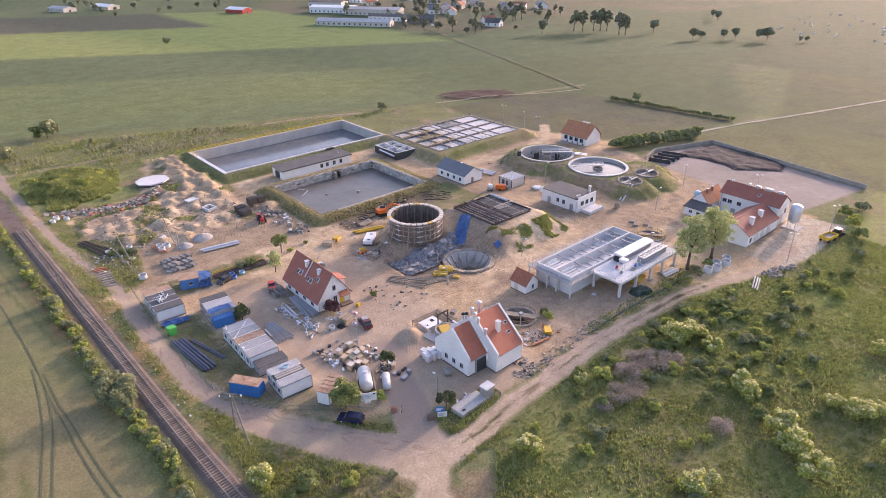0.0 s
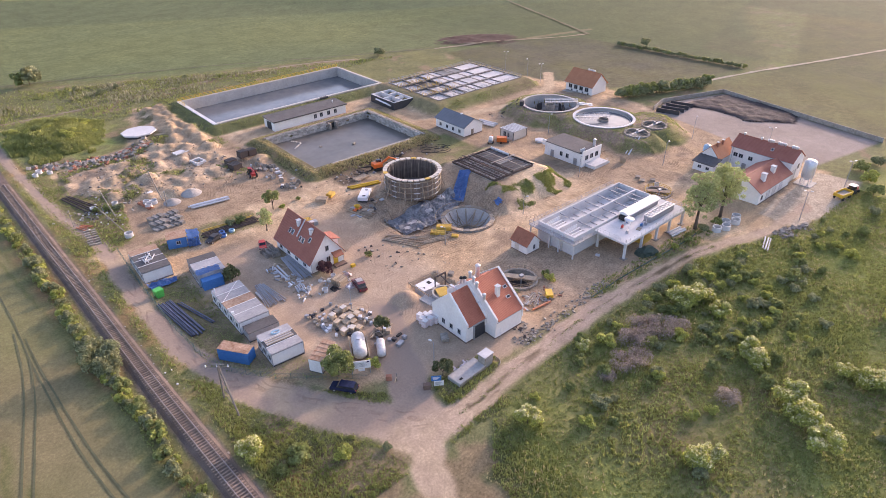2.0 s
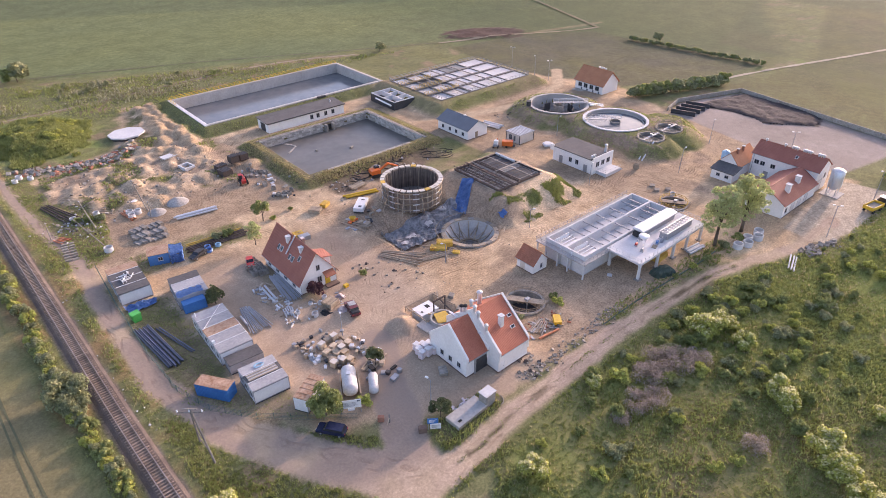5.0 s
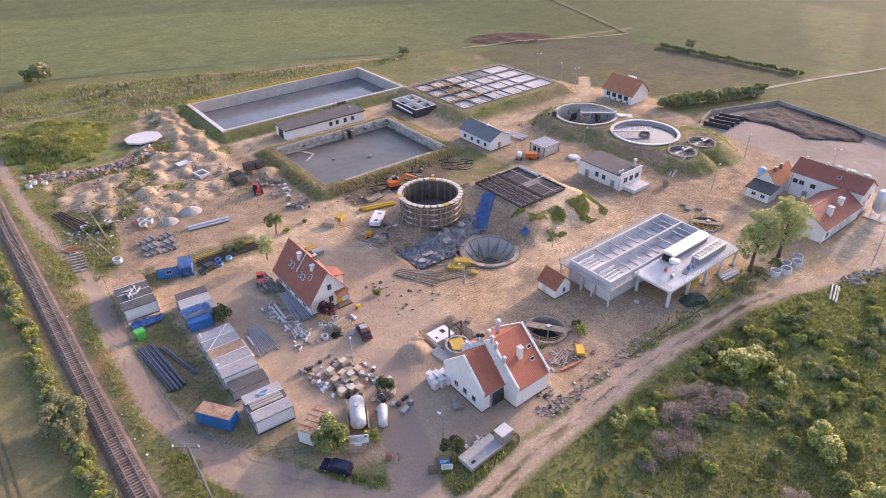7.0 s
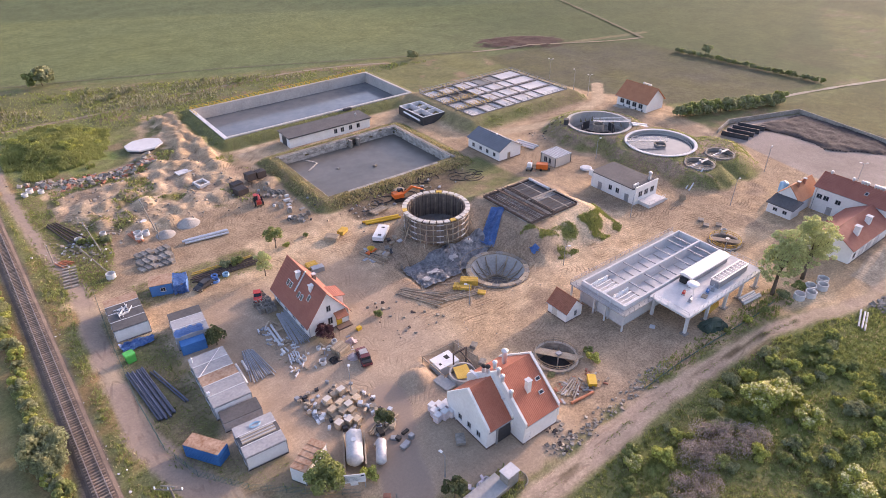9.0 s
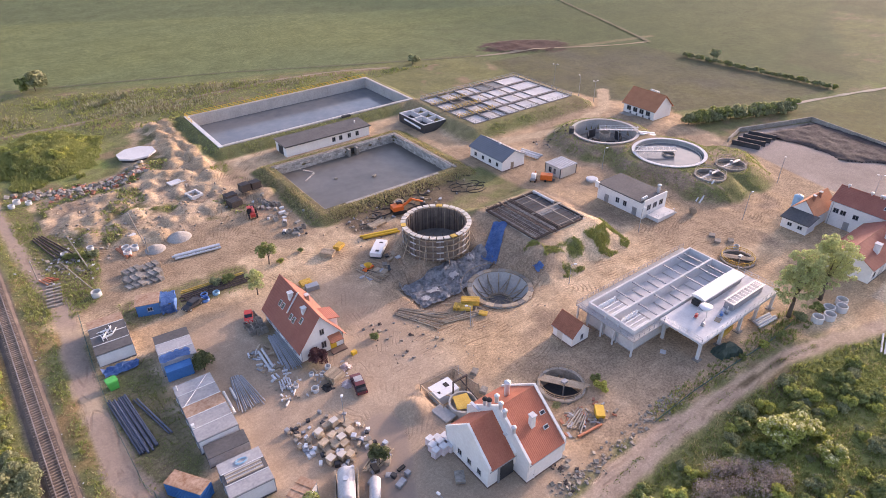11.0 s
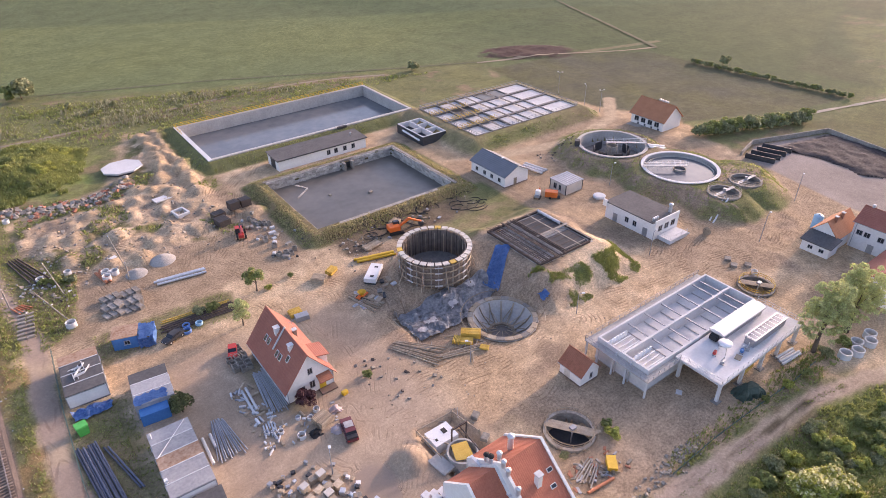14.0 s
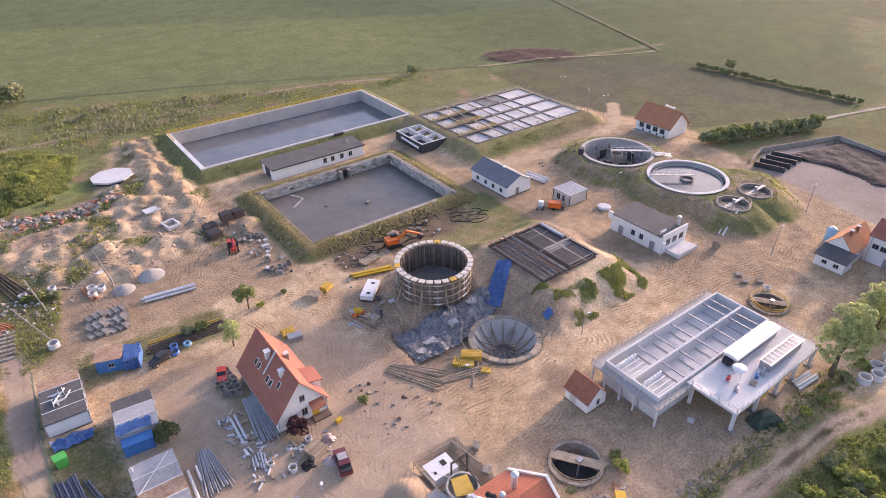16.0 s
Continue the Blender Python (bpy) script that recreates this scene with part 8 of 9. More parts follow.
formstack(78.2, 137.8, -50, 8, 4, 3.0, WOOD, "stack of weathered formwork beams on bearers")
formstack(81.6, 138.8, 30, 6, 4, 2.4)
formstack(94.0, 142.6, 12, 8, 2, 4.4, WOOD, "low stack of weathered formwork beams")
formstack(92.2, 104.6, -42, 6, 5, 3.6)
formstack(90.4, 103.6, -42, 5, 3, 2.4)
formstack(89.2, 105.0, 40, 5, 3, 1.8)
formstack(69.2, 130.4, -5, 8, 3, 2.4)
formstack(104.0, 148.4, 20, 7, 3, 2.6, WOOD, "stack of weathered formwork beams on bearers")
formstack(92.0, 100.4, -50, 4, 2, 1.6)
o = thing("steel_skip", "grey steel tray beside the house", "skip", 69.6, 128.4, gz(69.6, 128.4), -8)
part("tray", BB(-1.3, 1.3, -0.8, 0.8, -0.02, 1.0), STEEL, o)
# white prefabricated chamber on the sand
wc = thing("white_chamber", "white prefabricated chamber with dark openings on the sand", "chamber", 88.0, 132.0, gz(88, 132), 43)
part("body", BB(-3.0, 3.0, -1.3, 1.3, 0.5, 1.5, 0.06), WHITEP, wc)
# dark block stands for the shade among the stilts below the box
part("base", B(-2.9, 2.9, -1.2, 1.2, -0.3, 0.5), DARKMEM, wc)
for q, w in ((-1.9, 0.7), (1.6, 0.5)):
    part("hatch", BB(q - w / 2, q + w / 2, -0.6, 0.2, 1.49, 1.56), DARKMEM, wc)
om = thing("concrete_mixer", "orange concrete machine among formwork", "machine", 82.4, 127.4, gz(82.4, 127.4), 20)
part("frame", B(-1.4, 1.4, -0.5, 0.5, 0.2, 0.5), ORANGE, om)
part("hopper", lathe(bmesh.new(), [(0.3, 0.5), (0.9, 1.3), (0.85, 1.3), (0.25, 0.5)], 14), YELLOW, om)
for s in (-1, 1):
    part("wheel", T((-0.8, s * 0.5, 0.3), (-0.8, s * 0.65, 0.3), 0.3, n=12), BLACK, om)
for k in range(14):
    x, y = rg.uniform(79, 90), rg.uniform(124, 130)
    stack("shutter_sheet", "grey formwork panel lying among building parts", "panel", x, y, rg.uniform(0, 90), rg.uniform(1.2, 2.6), rg.uniform(0.6, 1.1), rg.uniform(0.1, 0.45), rg.choice((STEEL, FILMG, DARKMEM, WOOD, CONC_OLD)), group="formwork panels on the sand")
for k in range(90):
    x, y = rg.choice(((rg.uniform(51.5, 64), rg.uniform(101.5, 106.2)), (rg.uniform(51, 54.6), rg.uniform(107, 118))))
    stack("scrap_piece", "loose pale building part on the ground", "scrap", x, y, rg.uniform(0, 180), rg.uniform(0.3, 1.6), rg.uniform(0.15, 0.5), rg.uniform(0.1, 0.5), rg.choice((CONC_LIGHT, STEEL, WOOD, GALV, CARDB, WHITEP)), group="loose parts by the house")
formstack(60.6, 102.6, 18, 9, 5, 2.6, WOOD, "stack of pale timber in front of the house")
for x, y in ((58.6, 101.2), (63.4, 103.6), (61.6, 99.9)):
    single("rubble_bag", cloth(-0.9, 0.9, -0.8, 0.8, 8, 8, 0, int(x * 3), lambda u, v: 0.75 * (1 - (2 * u - 1) ** 2) * (1 - (2 * v - 1) ** 2), 0.25), DARKMEM if x < 60 else PINKF, "slumped sack of building waste", "sack", at=pose(x, y, gz(x, y) - 0.02))
stack("yellow_bin", "bright yellow grit bin beside the house door", "bin", 66.4, 105.9, 10, 1.0, 0.7, 0.7, YELLOW)
single("yellow_skip", prism(bmesh.new(), [(-0.9, 0), (0.9, 0), (1.2, 1.0), (-1.2, 1.0)], -0.7, 0.7, "y"), YELLOW, "yellow steel tipping skip", "skip", at=pose(90.2, 69.6, gz(90.2, 69.6) - 0.02, 0, 0, 50))
single("mixer_tub", prism(bmesh.new(), [(-0.7, 0), (0.7, 0), (1.0, 0.9), (-1.0, 0.9)], -0.7, 0.7, "y"), CONC_OLD, "grey mortar tub in front of the pump house", "tub", at=pose(64.9, 73.4, gz(64.9, 73.4) - 0.02, 0, 0, 60))
# green portable bin and coils
gb_ = thing("green_bin", "bright green plastic waste bin on the grass", "bin", 29.9, 123.2, gz(29.9, 123.2), 8)
part("tub", prism(bmesh.new(), [(-0.7, 0.0), (0.7, 0.0), (0.85, 1.5), (-0.85, 1.5)], -0.8, 0.8, "y"), GREENP, gb_)
part("lid", BB(-0.9, 0.9, -0.85, 0.85, 1.5, 1.75, 0.1), GREENP, gb_)
for x, y, r in ((50.6, 137.9, 0.75), (51.0, 139.6, 0.6), (53.2, 138.8, 0.6)):
    g = bmesh.new()
    for z in (0.1, 0.3, 0.5):
        line(g, [(r * math.cos(a * math.tau / 20), r * math.sin(a * math.tau / 20), z) for a in range(21)], 0.12, 6)
    single("hose_coil", g, BLUEL if x > 53 else BLUET, "coil of bright blue hose", "hose", "hose coils", at=pose(x, y, gz(x, y)))
rc_ = random.Random(5)
for k in range(30):
    cx, cy, r = rc_.uniform(92, 128), rc_.uniform(142.5, 151.5), rc_.uniform(1.2, 3.6)
    a0 = rc_.uniform(0, 6)
    pts = [(cx + r * math.cos(a0 + a * 0.35), cy + 0.7 * r * math.sin(a0 + a * 0.35)) for a in range(rc_.randint(7, 16))]
    single("black_hose", line(bmesh.new(), [(x, y, gz(x, y) + 0.08) for x, y in pts], 0.09, 5), BLACK, "loop of black hose on the grassy bank", "hose", "black hoses on the bank")

# tanks in the store yard
t1 = thing("storage_tank", "large white storage tank lying in a timber cradle", "tank", 51.0, 81.2, gz(51, 81.2), 62)
part("shell", lathe(bmesh.new(), [(0.02, -3.1), (0.7, -2.95), (1.2, -2.5), (1.25, -2.3), (1.25, 2.3), (1.2, 2.5), (0.7, 2.95), (0.02, 3.1)], 28), DIRTYW, t1, smooth=True)
t1.children[-1].matrix_basis = pose(0, 0, 1.6, 0, 90, 0)
for q in (-1.6, 1.6):
    part("cradle", B(q - 0.15, q + 0.15, -1.3, 1.3, -0.05, 0.7), WOOD, t1)
part("manhole", T((0.3, 0, 2.75), (0.3, 0, 3.05), 0.4, n=14), GALV, t1)
for s in (-1.55, 1.55):
    part("side_timber", B(-3.2, 3.2, s - 0.1, s + 0.1, -0.05, 1.4), WOOD, t1)
t2 = thing("storage_tank", "small white storage tank lying on the ground", "tank", 54.0, 78.6, gz(54, 78.6), 58)
part("shell", lathe(bmesh.new(), [(0.02, -2.2), (0.5, -2.1), (0.8, -1.8), (0.8, 1.8), (0.5, 2.1), (0.02, 2.2)], 24), DIRTYW, t2, smooth=True)
t2.children[-1].matrix_basis = pose(0, 0, 1.0, 0, 90, 0)
for q in (-1.1, 1.1):
    part("cradle", B(q - 0.12, q + 0.12, -0.8, 0.8, -0.05, 0.5), STEEL, t2)
for k in range(10):
    x, y = rg.uniform(54.6, 59.5), rg.uniform(76.5, 86)
    stack("fittings_pack", "dark bundle of fittings on the yard", "bundle", x, y, rg.uniform(0, 90), rg.uniform(0.6, 1.6), rg.uniform(0.5, 1.0), rg.uniform(0.3, 0.9), rg.choice((BLACK, STEEL, WOOD, DARKMEM)), group="bundles in the yard")
pipes("timber_plank", "timber bundle beside the store yard", 55.2, 82.6, 59.6, 84.2, 6, 0.14, WOOD, 2.2, 0.2, cat="plank")

# ---- signs ----
sg = thing("site_sign", "white information board on two posts at the fence", "sign", 47.9, 76.1, 0, -31)
part("board", BB(-1.7, 1.7, -0.06, 0.06, 1.3, 3.0, 0.02), WHITEP, sg)
for q in (-1.55, 1.55):
    part("post", T((q, 0.1, -0.2), (q, 0.1, 3.0), 0.06), STEEL, sg)
for k, (a, b) in enumerate(((-1.3, 1.2), (-1.3, 0.9), (-1.2, 1.1), (-1.0, 0.7))):
    part("text_bar", B(a, b, -0.075, -0.062, 2.45 - 0.24 * k, 2.53 - 0.24 * k), STEEL, sg, "grey bar of small writing")
part("emblem", B(1.1, 1.5, -0.075, -0.062, 2.6, 2.85), NAVY, sg)
part("lower_board", BB(-0.5, 0.6, -0.05, 0.05, 0.7, 1.2, 0.02), WHITEP, sg)
for x, y, m_, z in ((55.6, 65.0, BLUEP, 1.4), (55.9, 64.7, WHITEP, 0.3)):
    o = thing("notice_board", "blue notice board by the gate" if m_ is BLUEP else "white notice board by the gate", "sign", x, y, 0, -35)
    part("board", BB(-0.85, 0.85, -0.05, 0.05, z, z + 1.1, 0.02), m_, o)
    for q in (-0.7, 0.7):
        part("post", T((q, 0.08, -0.2), (q, 0.08, z + 1.1), 0.05), STEEL, o)
    for k in range(3):
        part("text_bar", B(-0.6, 0.6 - 0.2 * k, -0.07, -0.055, z + 0.75 - 0.22 * k, z + 0.85 - 0.22 * k), WHITEP if m_ is BLUEP else STEEL, o)
stack("timber_bin", "brown timber bin beside the gate", "bin", 54.2, 65.8, -30, 1.3, 0.9, 1.0, PLINTH)
stack("timber_bin", "reddish timber bin beside the gate", "bin", 50.6, 71.8, -40, 1.0, 0.7, 1.0, BRICK)
gp = thing("gate_post", "grey timber gate post with a short rail", "post", 51.4, 70.6, 0, 40)
part("post", T((0, 0, -0.3), (0, 0, 1.8), 0.1), CONC_OLD, gp)
part("rail", B(-1.4, 0, -0.05, 0.05, 0.9, 1.1), WOOD, gp)

# transformer kiosk and buried tank by the gate
ks = thing("kiosk", "grey electrical kiosk with a pale lid beside the road", "kiosk", 65.9, 63.6, 0, 4)
part("cabinet", BB(-1.1, 1.1, -0.85, 0.85, -0.2, 2.4, 0.04), CONC_OLD, ks)
part("lid", BB(-1.2, 1.2, -0.95, 0.95, 2.4, 2.55, 0.04), CONC_LIGHT, ks)
part("door_panel", B(-0.9, 0.9, -0.89, -0.85, 0.1, 2.2), STEEL, ks)
bt_ = thing("buried_tank", "concrete tank slab half buried beside the gate", "slab", 61.7, 63.9, 0, 4)
part("slab", BB(-3.3, 3.4, -1.5, 1.5, -0.4, 0.75, 0.05), CONCRETE, bt_)
part("side_wall", B(-3.34, 3.44, -1.56, -1.5, -0.4, 0.6), CONC_OLD, bt_)
part("hatch", B(-2.6, -1.9, -0.9, -0.5, 0.752, 0.8), BLACK, bt_)
for k in range(9):
    stack("scrap_metal", "crumpled grey and pink scrap by the kiosk", "scrap", 61.5 + rg.uniform(-1.4, 2.6), 66.0 + rg.uniform(-0.5, 0.8), rg.uniform(0, 90), rg.uniform(0.4, 1.0), rg.uniform(0.3, 0.6), rg.uniform(0.1, 0.4), rg.choice((PINKF, STEEL, CONC_OLD)), group="scrap by the kiosk")
single("cable_loop", line(bmesh.new(), [(1.2 * math.cos(a * 0.35), 1.5 * math.sin(a * 0.35), 0.1) for a in range(-5, 6)], 0.09, 6), CONC_OLD, "loop of thick grey cable on the ground", "cable", at=pose(67.4, 63.2, gz(67.4, 63.2)))

# valve pit with white chamber and yellow cover
vc = thing("valve_pit", "white concrete chamber in an excavated pit with timber guard", "chamber")
part("chamber", B(71.8, 76.0, 87.6, 90.8, -1.8, 0.3), WHITEP, vc)
# black plates paint the darkness of two open holes in the top
for b in ((74.2, 75.0, 89.0, 90.0), (72.4, 72.8, 88.4, 88.9)):
    part("manhole", B(*b, 0.302, 0.33), BLACK, vc)
for a, b in (((71.0, 91.8, 0.6), (77.8, 91.6, 0.6)), ((71.0, 91.8, 0.6), (71.2, 85.6, 0.6)), ((77.8, 91.6, 0.6), (78.8, 86.0, 0.5)), ((71.0, 91.0, 0.2), (74.5, 85.8, 0.2))):
    part("guard_timber", T(a, b, 0.11, n=6), WOOD, vc)
for x, y in ((71, 91.8), (77.8, 91.6), (71.2, 85.6), (78.8, 86)):
    part("guard_post", T((x, y, -1.5), (x, y, 0.9), 0.08, n=6), WOOD, vc)
sw = thing("round_shaft", "round concrete shaft with a yellow cover beside the pump house", "shaft", 74.2, 84.3, 0)
part("wall", ring(bmesh.new(), 2.1, 2.4, -1.8, 0.9, 32), CONCRETE, sw)
part("slab", B(-2.0, 2.0, -2.0, 2.0, -1.8, -0.4), CONCRETE, sw)
part("cover", prism(bmesh.new(), [(-1.9, -0.9), (0.6, -2.1), (1.6, 1.1), (-0.8, 1.8)], 0.92, 1.0, "z"), FORMWOOD, sw, "yellow plywood cover")
for x in (-0.2, 2.6):
    part("frame_post", B(x - 0.1, x + 0.1, 2.3, 2.5, -1.2, 3.2), REBAR, sw)
part("frame_beam", B(-0.3, 2.7, 2.28, 2.52, 3.2, 3.45), REBAR, sw)
part("frame_strut", T((1.2, 2.4, 3.3), (2.2, -3.0, 0.5), 0.12), REBAR, sw)
stack("grey_tray", "grey concrete pad with a dark channel", "pad", 70.6, 84.8, 8, 2.2, 3.6, 0.5, CONCRETE)
for x, y in ((78.8, 84.6), (80.4, 88.9), (78.2, 82.0)):
    stack("crate_frame", "small grey timber crate on the sand", "crate", x, y, 30, 1.4, 1.1, 0.7, CONC_OLD)

# round shafts with guard rails
for x, y, r, lab in ((90.1, 77.8, 3.7, "open round shaft with planks across and a timber guard rail"), (148.4, 81.2, 3.3, "open round shaft with yellow guard rails and pipes")):
    o = thing("open_shaft", lab, "shaft", x, y, 0)
    part("wall", ring(bmesh.new(), r - 0.15, r + 0.35, -3.2, 0.35, 40), CONC_OLD, o)
    part("bottom", ring(bmesh.new(), 0.02, r - 0.1, -2.9, -2.3 if r < 3.5 else -2.6, 24), DARKMEM, o)
    g = bmesh.new()
    for z in (0.85, 1.3):
        line(g, [((r + 0.1) * math.cos(k * math.tau / 28), (r + 0.1) * math.sin(k * math.tau / 28), z) for k in range(29)], 0.06, 5)
    for k in range(14):
        a = k * math.tau / 14
        tube(g, ((r + 0.1) * math.cos(a), (r + 0.1) * math.sin(a), 0.3), ((r + 0.1) * math.cos(a), (r + 0.1) * math.sin(a), 1.35), 0.06, n=5)
    part("guard_rail", g, WOOD if r > 3.5 else FORMWOOD, o)
    for k in range(4):
        part("plank", B(-0.2, 0.2, -r - 0.2, r + 0.2, 0.37, 0.47, pose(0.5 * k - 0.2, 0, 0, 0, 0, 35)), WOOD, o)
    part("pump", T((0.2, -0.4, -2.3), (0.2, -0.4, 0.9), 0.12), GALV, o)
    part("pump_head", BB(-0.3, 0.7, -0.8, 0.0, 0.9, 1.3), STEEL, o)
for k in range(60):
    x, y = rg.uniform(83, 93), rg.uniform(68, 73.2)
    stack("debris_piece", "broken building debris beside the shaft", "debris", x, y, rg.uniform(0, 180), rg.uniform(0.3, 1.2), rg.uniform(0.2, 0.5), rg.uniform(0.1, 0.45), rg.choice((STONE, BRICK, WOOD, CONC_OLD, STEEL)), group="debris beside the shaft")
pipes("clay_pipe", "thick brown pipe on the sand", 84.0, 68.4, 89.0, 67.8, 1, 0.22, LINER)
single("netted_load", cloth(-2.6, 2.6, -1.5, 1.5, 16, 12, 0, 55, lambda u, v: 1.9 * (max(0.0, 1 - (2 * u - 1) ** 2) * max(0.0, 1 - (2 * v - 1) ** 2)) ** 0.5, 0.3), GREENF, "bundle covered with dark green netting", "bundle", at=pose(119.4, 65.6, gz(119.4, 65.6) - 0.05, 0, 0, -15))
stack("formwork_pile", "pile of yellow formwork sheets under the platform", "formwork", 124.0, 69.6, 5, 4.0, 2.4, 1.1, FORMWOOD)
stack("stepping_slab", "pale cover plate lying on the sand", "plate", 110.6, 72.6, 30, 1.2, 1.0, 0.1, CONC_LIGHT)
for x, y in ((151.8, 88.2), (154.2, 86.4), (153.0, 90.4)):
    stack("concrete_block", "square concrete shaft cover on the ground", "cover", x, y, 30, 1.5, 1.3, 0.5, CONC_OLD)


# ---- lamps and poles ----
def lamp(x, y, h=7.0, lean=0.0, double=False):
    o = thing("street_lamp", "tall grey lamp post with a pale head", "lamp", x, y, gz(x, y), rg.uniform(0, 360), "lamp posts")
    part("pole", T((0, 0, -0.4), (lean, 0, h), 0.1, 0.06), STEEL, o)
    for s in ((-1, 1) if double else (1,)):
        part("arm", T((lean, 0, h), (lean + s * 0.6, 0, h + 0.25), 0.05), STEEL, o)
        part("head", BB(lean + min(s * 0.5, s * 1.1), lean + max(s * 0.5, s * 1.1), -0.2, 0.2, h + 0.2, h + 0.4, 0.06), WHITEP, o)


for x, y, h, l_, d_ in ((59.2, 69.8, 4.6, 0.0, False), (201.2, 169.2, 7.5, 0, True), (204.8, 192.2, 7.5, 0, True), (165.3, 90.2, 7.0, 0.3, False), (140.9, 101.9, 6.0, 0, False), (112.6, 97.3, 4.8, 0, False), (160.5, 49.0, 8, 0, True), (187.4, 48.6, 8, 0, True), (202.4, 76.2, 6, 0, True), (57.0, 92.6, 5.0, 0, False), (160.8, 130.2, 6, 0, False), (190.6, 95.4, 7, 0.2, False), (196.2, 172.0, 7, 0, False), (87.8, 99.2, 4.6, 0, False)):
    lamp(x, y, h, l_, d_)
ap = thing("electricity_pole", "two-legged timber electricity pole with insulators", "pole", 0, 0, 0)
part("leg", T((27.2, 86.2, 0.2), (26.7, 83.6, 10.0), 0.16, 0.13), CONC_DARK, ap)
part("leg", T((27.3, 80.8, 0.2), (26.7, 83.4, 10.0), 0.16, 0.13), CONC_DARK, ap)
for k in range(4):
    f = 0.2 + 0.18 * k
    part("cross_tie", T((27.2 - 0.4 * f, 86.2 - 2.6 * f, 0.2 + 9.8 * f), (27.3 - 0.5 * f, 80.8 + 2.6 * f, 0.2 + 9.8 * f), 0.06), CONC_DARK, ap)
part("cross_arm", T((25.2, 84.6, 9.4), (27.9, 82.4, 9.4), 0.1), CONC_OLD, ap)
part("cross_arm", T((25.9, 84.2, 10.0), (27.4, 82.8, 10.0), 0.08), CONC_OLD, ap)
for f in (0, 0.5, 1.0):
    part("insulator", lathe(bmesh.new(), [(0.02, 9.95), (0.12, 9.85), (0.07, 9.7), (0.14, 9.6), (0.08, 9.48)], 10, c=(25.2 + 2.7 * f, 84.6 - 2.2 * f)), WHITEP, ap)
for (x, y), (dx, dy), h in (((34.4, 165.6), (-1.6, 1.2), 7.5), ((33.8, 154.8), (-4.2, 3.2), 7.5), ((47.0, 168.0), (-1.4, 1.0), 8.0), ((46.4, 163.0), (0.2, 0.2), 4.0), ((24.8, 166.5), (0, 0), 4.5)):
    o = thing("timber_pole", "leaning old timber pole", "pole", x, y, gz(x, y), 0, "old timber poles")
    part("shaft", T((0, 0, -0.4), (dx, dy, h), 0.14, 0.1), CONC_OLD, o)
    part("cap", T((dx, dy, h - 0.1), (dx, dy, h + 0.15), 0.16, 0.05), STEEL, o)

# fence of green mesh along the road side
gf = thing("mesh_fence", "green windbreak mesh fence along the dirt road", "fence", kind="structure")
px_ = [(96, 63.2), (106.3, 63.4), (118, 63.0), (128.2, 62.4), (135.9, 62.6)]
for (ax, ay), (bx, by) in zip(px_, px_[1:]):
    L_ = math.hypot(bx - ax, by - ay)
    n = round(L_ / 2.4)
    for k in range(n):
        x, y = ax + (bx - ax) * k / n, ay + (by - ay) * k / n
        part("post", T((x, y, -0.2), (x, y, 1.2), 0.04, n=5), GREENF, gf)
    part("mesh", B(0, L_, -0.015, 0.015, 0.1, 0.5, pose(ax, ay, gz(ax, ay), 0, 0, math.degrees(math.atan2(by - ay, bx - ax)))), GREENF, gf)


# ---- rubble ----
def rubble(name, label, n, seed, place, smin, smax, mats):
    """Loose broken stones, few shapes shared, each a part of the heap."""
    rr = random.Random(seed)
    top = thing(name, label, "rubble")
    shapes = []
    for k, m_ in enumerate(mats):
        for j in range(2):
            bm = bmesh.new()
            bmesh.ops.create_cube(bm, size=1.5)
            bmesh.ops.bevel(bm, geom=bm.edges[:], offset=0.22, segments=1, affect="EDGES")
            for v in bm.verts:
                v.co *= rr.uniform(0.7, 1.15)
                v.co.z *= 0.55
            me = bpy.data.meshes.new("stone")
            bm.to_mesh(me)
            bm.free()
            me.materials.append(m_)
            shapes.append(me)
    for k in range(n):
        x, y = place(rr)
        s = rr.uniform(smin, smax) * rr.uniform(0.6, 1.0)
        o = new("stone", rr.choice(shapes))
        o.parent = top
        o.matrix_basis = pose(x, y, gz(x, y) + 0.25 * s, rr.uniform(-30, 30), rr.uniform(-30, 30), rr.uniform(0, 360)) @ Matrix.Diagonal((s, s * rr.uniform(0.6, 1.2), s, 1))
    return top


def along(pts, wd):
    def f(rr):
        k = rr.randrange(len(pts) - 1)
        t = rr.random()
        return pts[k][0] + (pts[k + 1][0] - pts[k][0]) * t + rr.gauss(0, wd), pts[k][1] + (pts[k + 1][1] - pts[k][1]) * t + rr.gauss(0, wd)
    return f


rubble("rubble_bank", "bank of pale broken concrete and brick", 260, 1, along([(26, 213), (36, 207.5), (44, 205.5), (52, 206), (58, 210)], 1.8), 0.4, 1.25, (STONE, CONC_OLD, STONE, CONC_OLD, BRICK))
rubble("road_rubble", "broken stones and concrete along the road edge", 220, 2, along([(74.8, 63.6), (79, 63.2), (90, 63.6), (100, 64.8), (106, 64.6)], 0.8), 0.15, 0.5, (STONE, CONC_OLD, STONE))
rubble("spoil_stones", "loose stones over the spoil ground", 290, 3, lambda rr: (rr.uniform(30, 72), rr.uniform(166, 204)), 0.15, 0.6, (STONE, SAND, CONC_OLD))
rubble("verge_rubble", "broken concrete slabs beside the paved yard", 60, 4, along([(150, 49.4), (154, 48.6), (160, 46.6)], 0.9), 0.3, 0.9, (CONC_OLD, STONE))
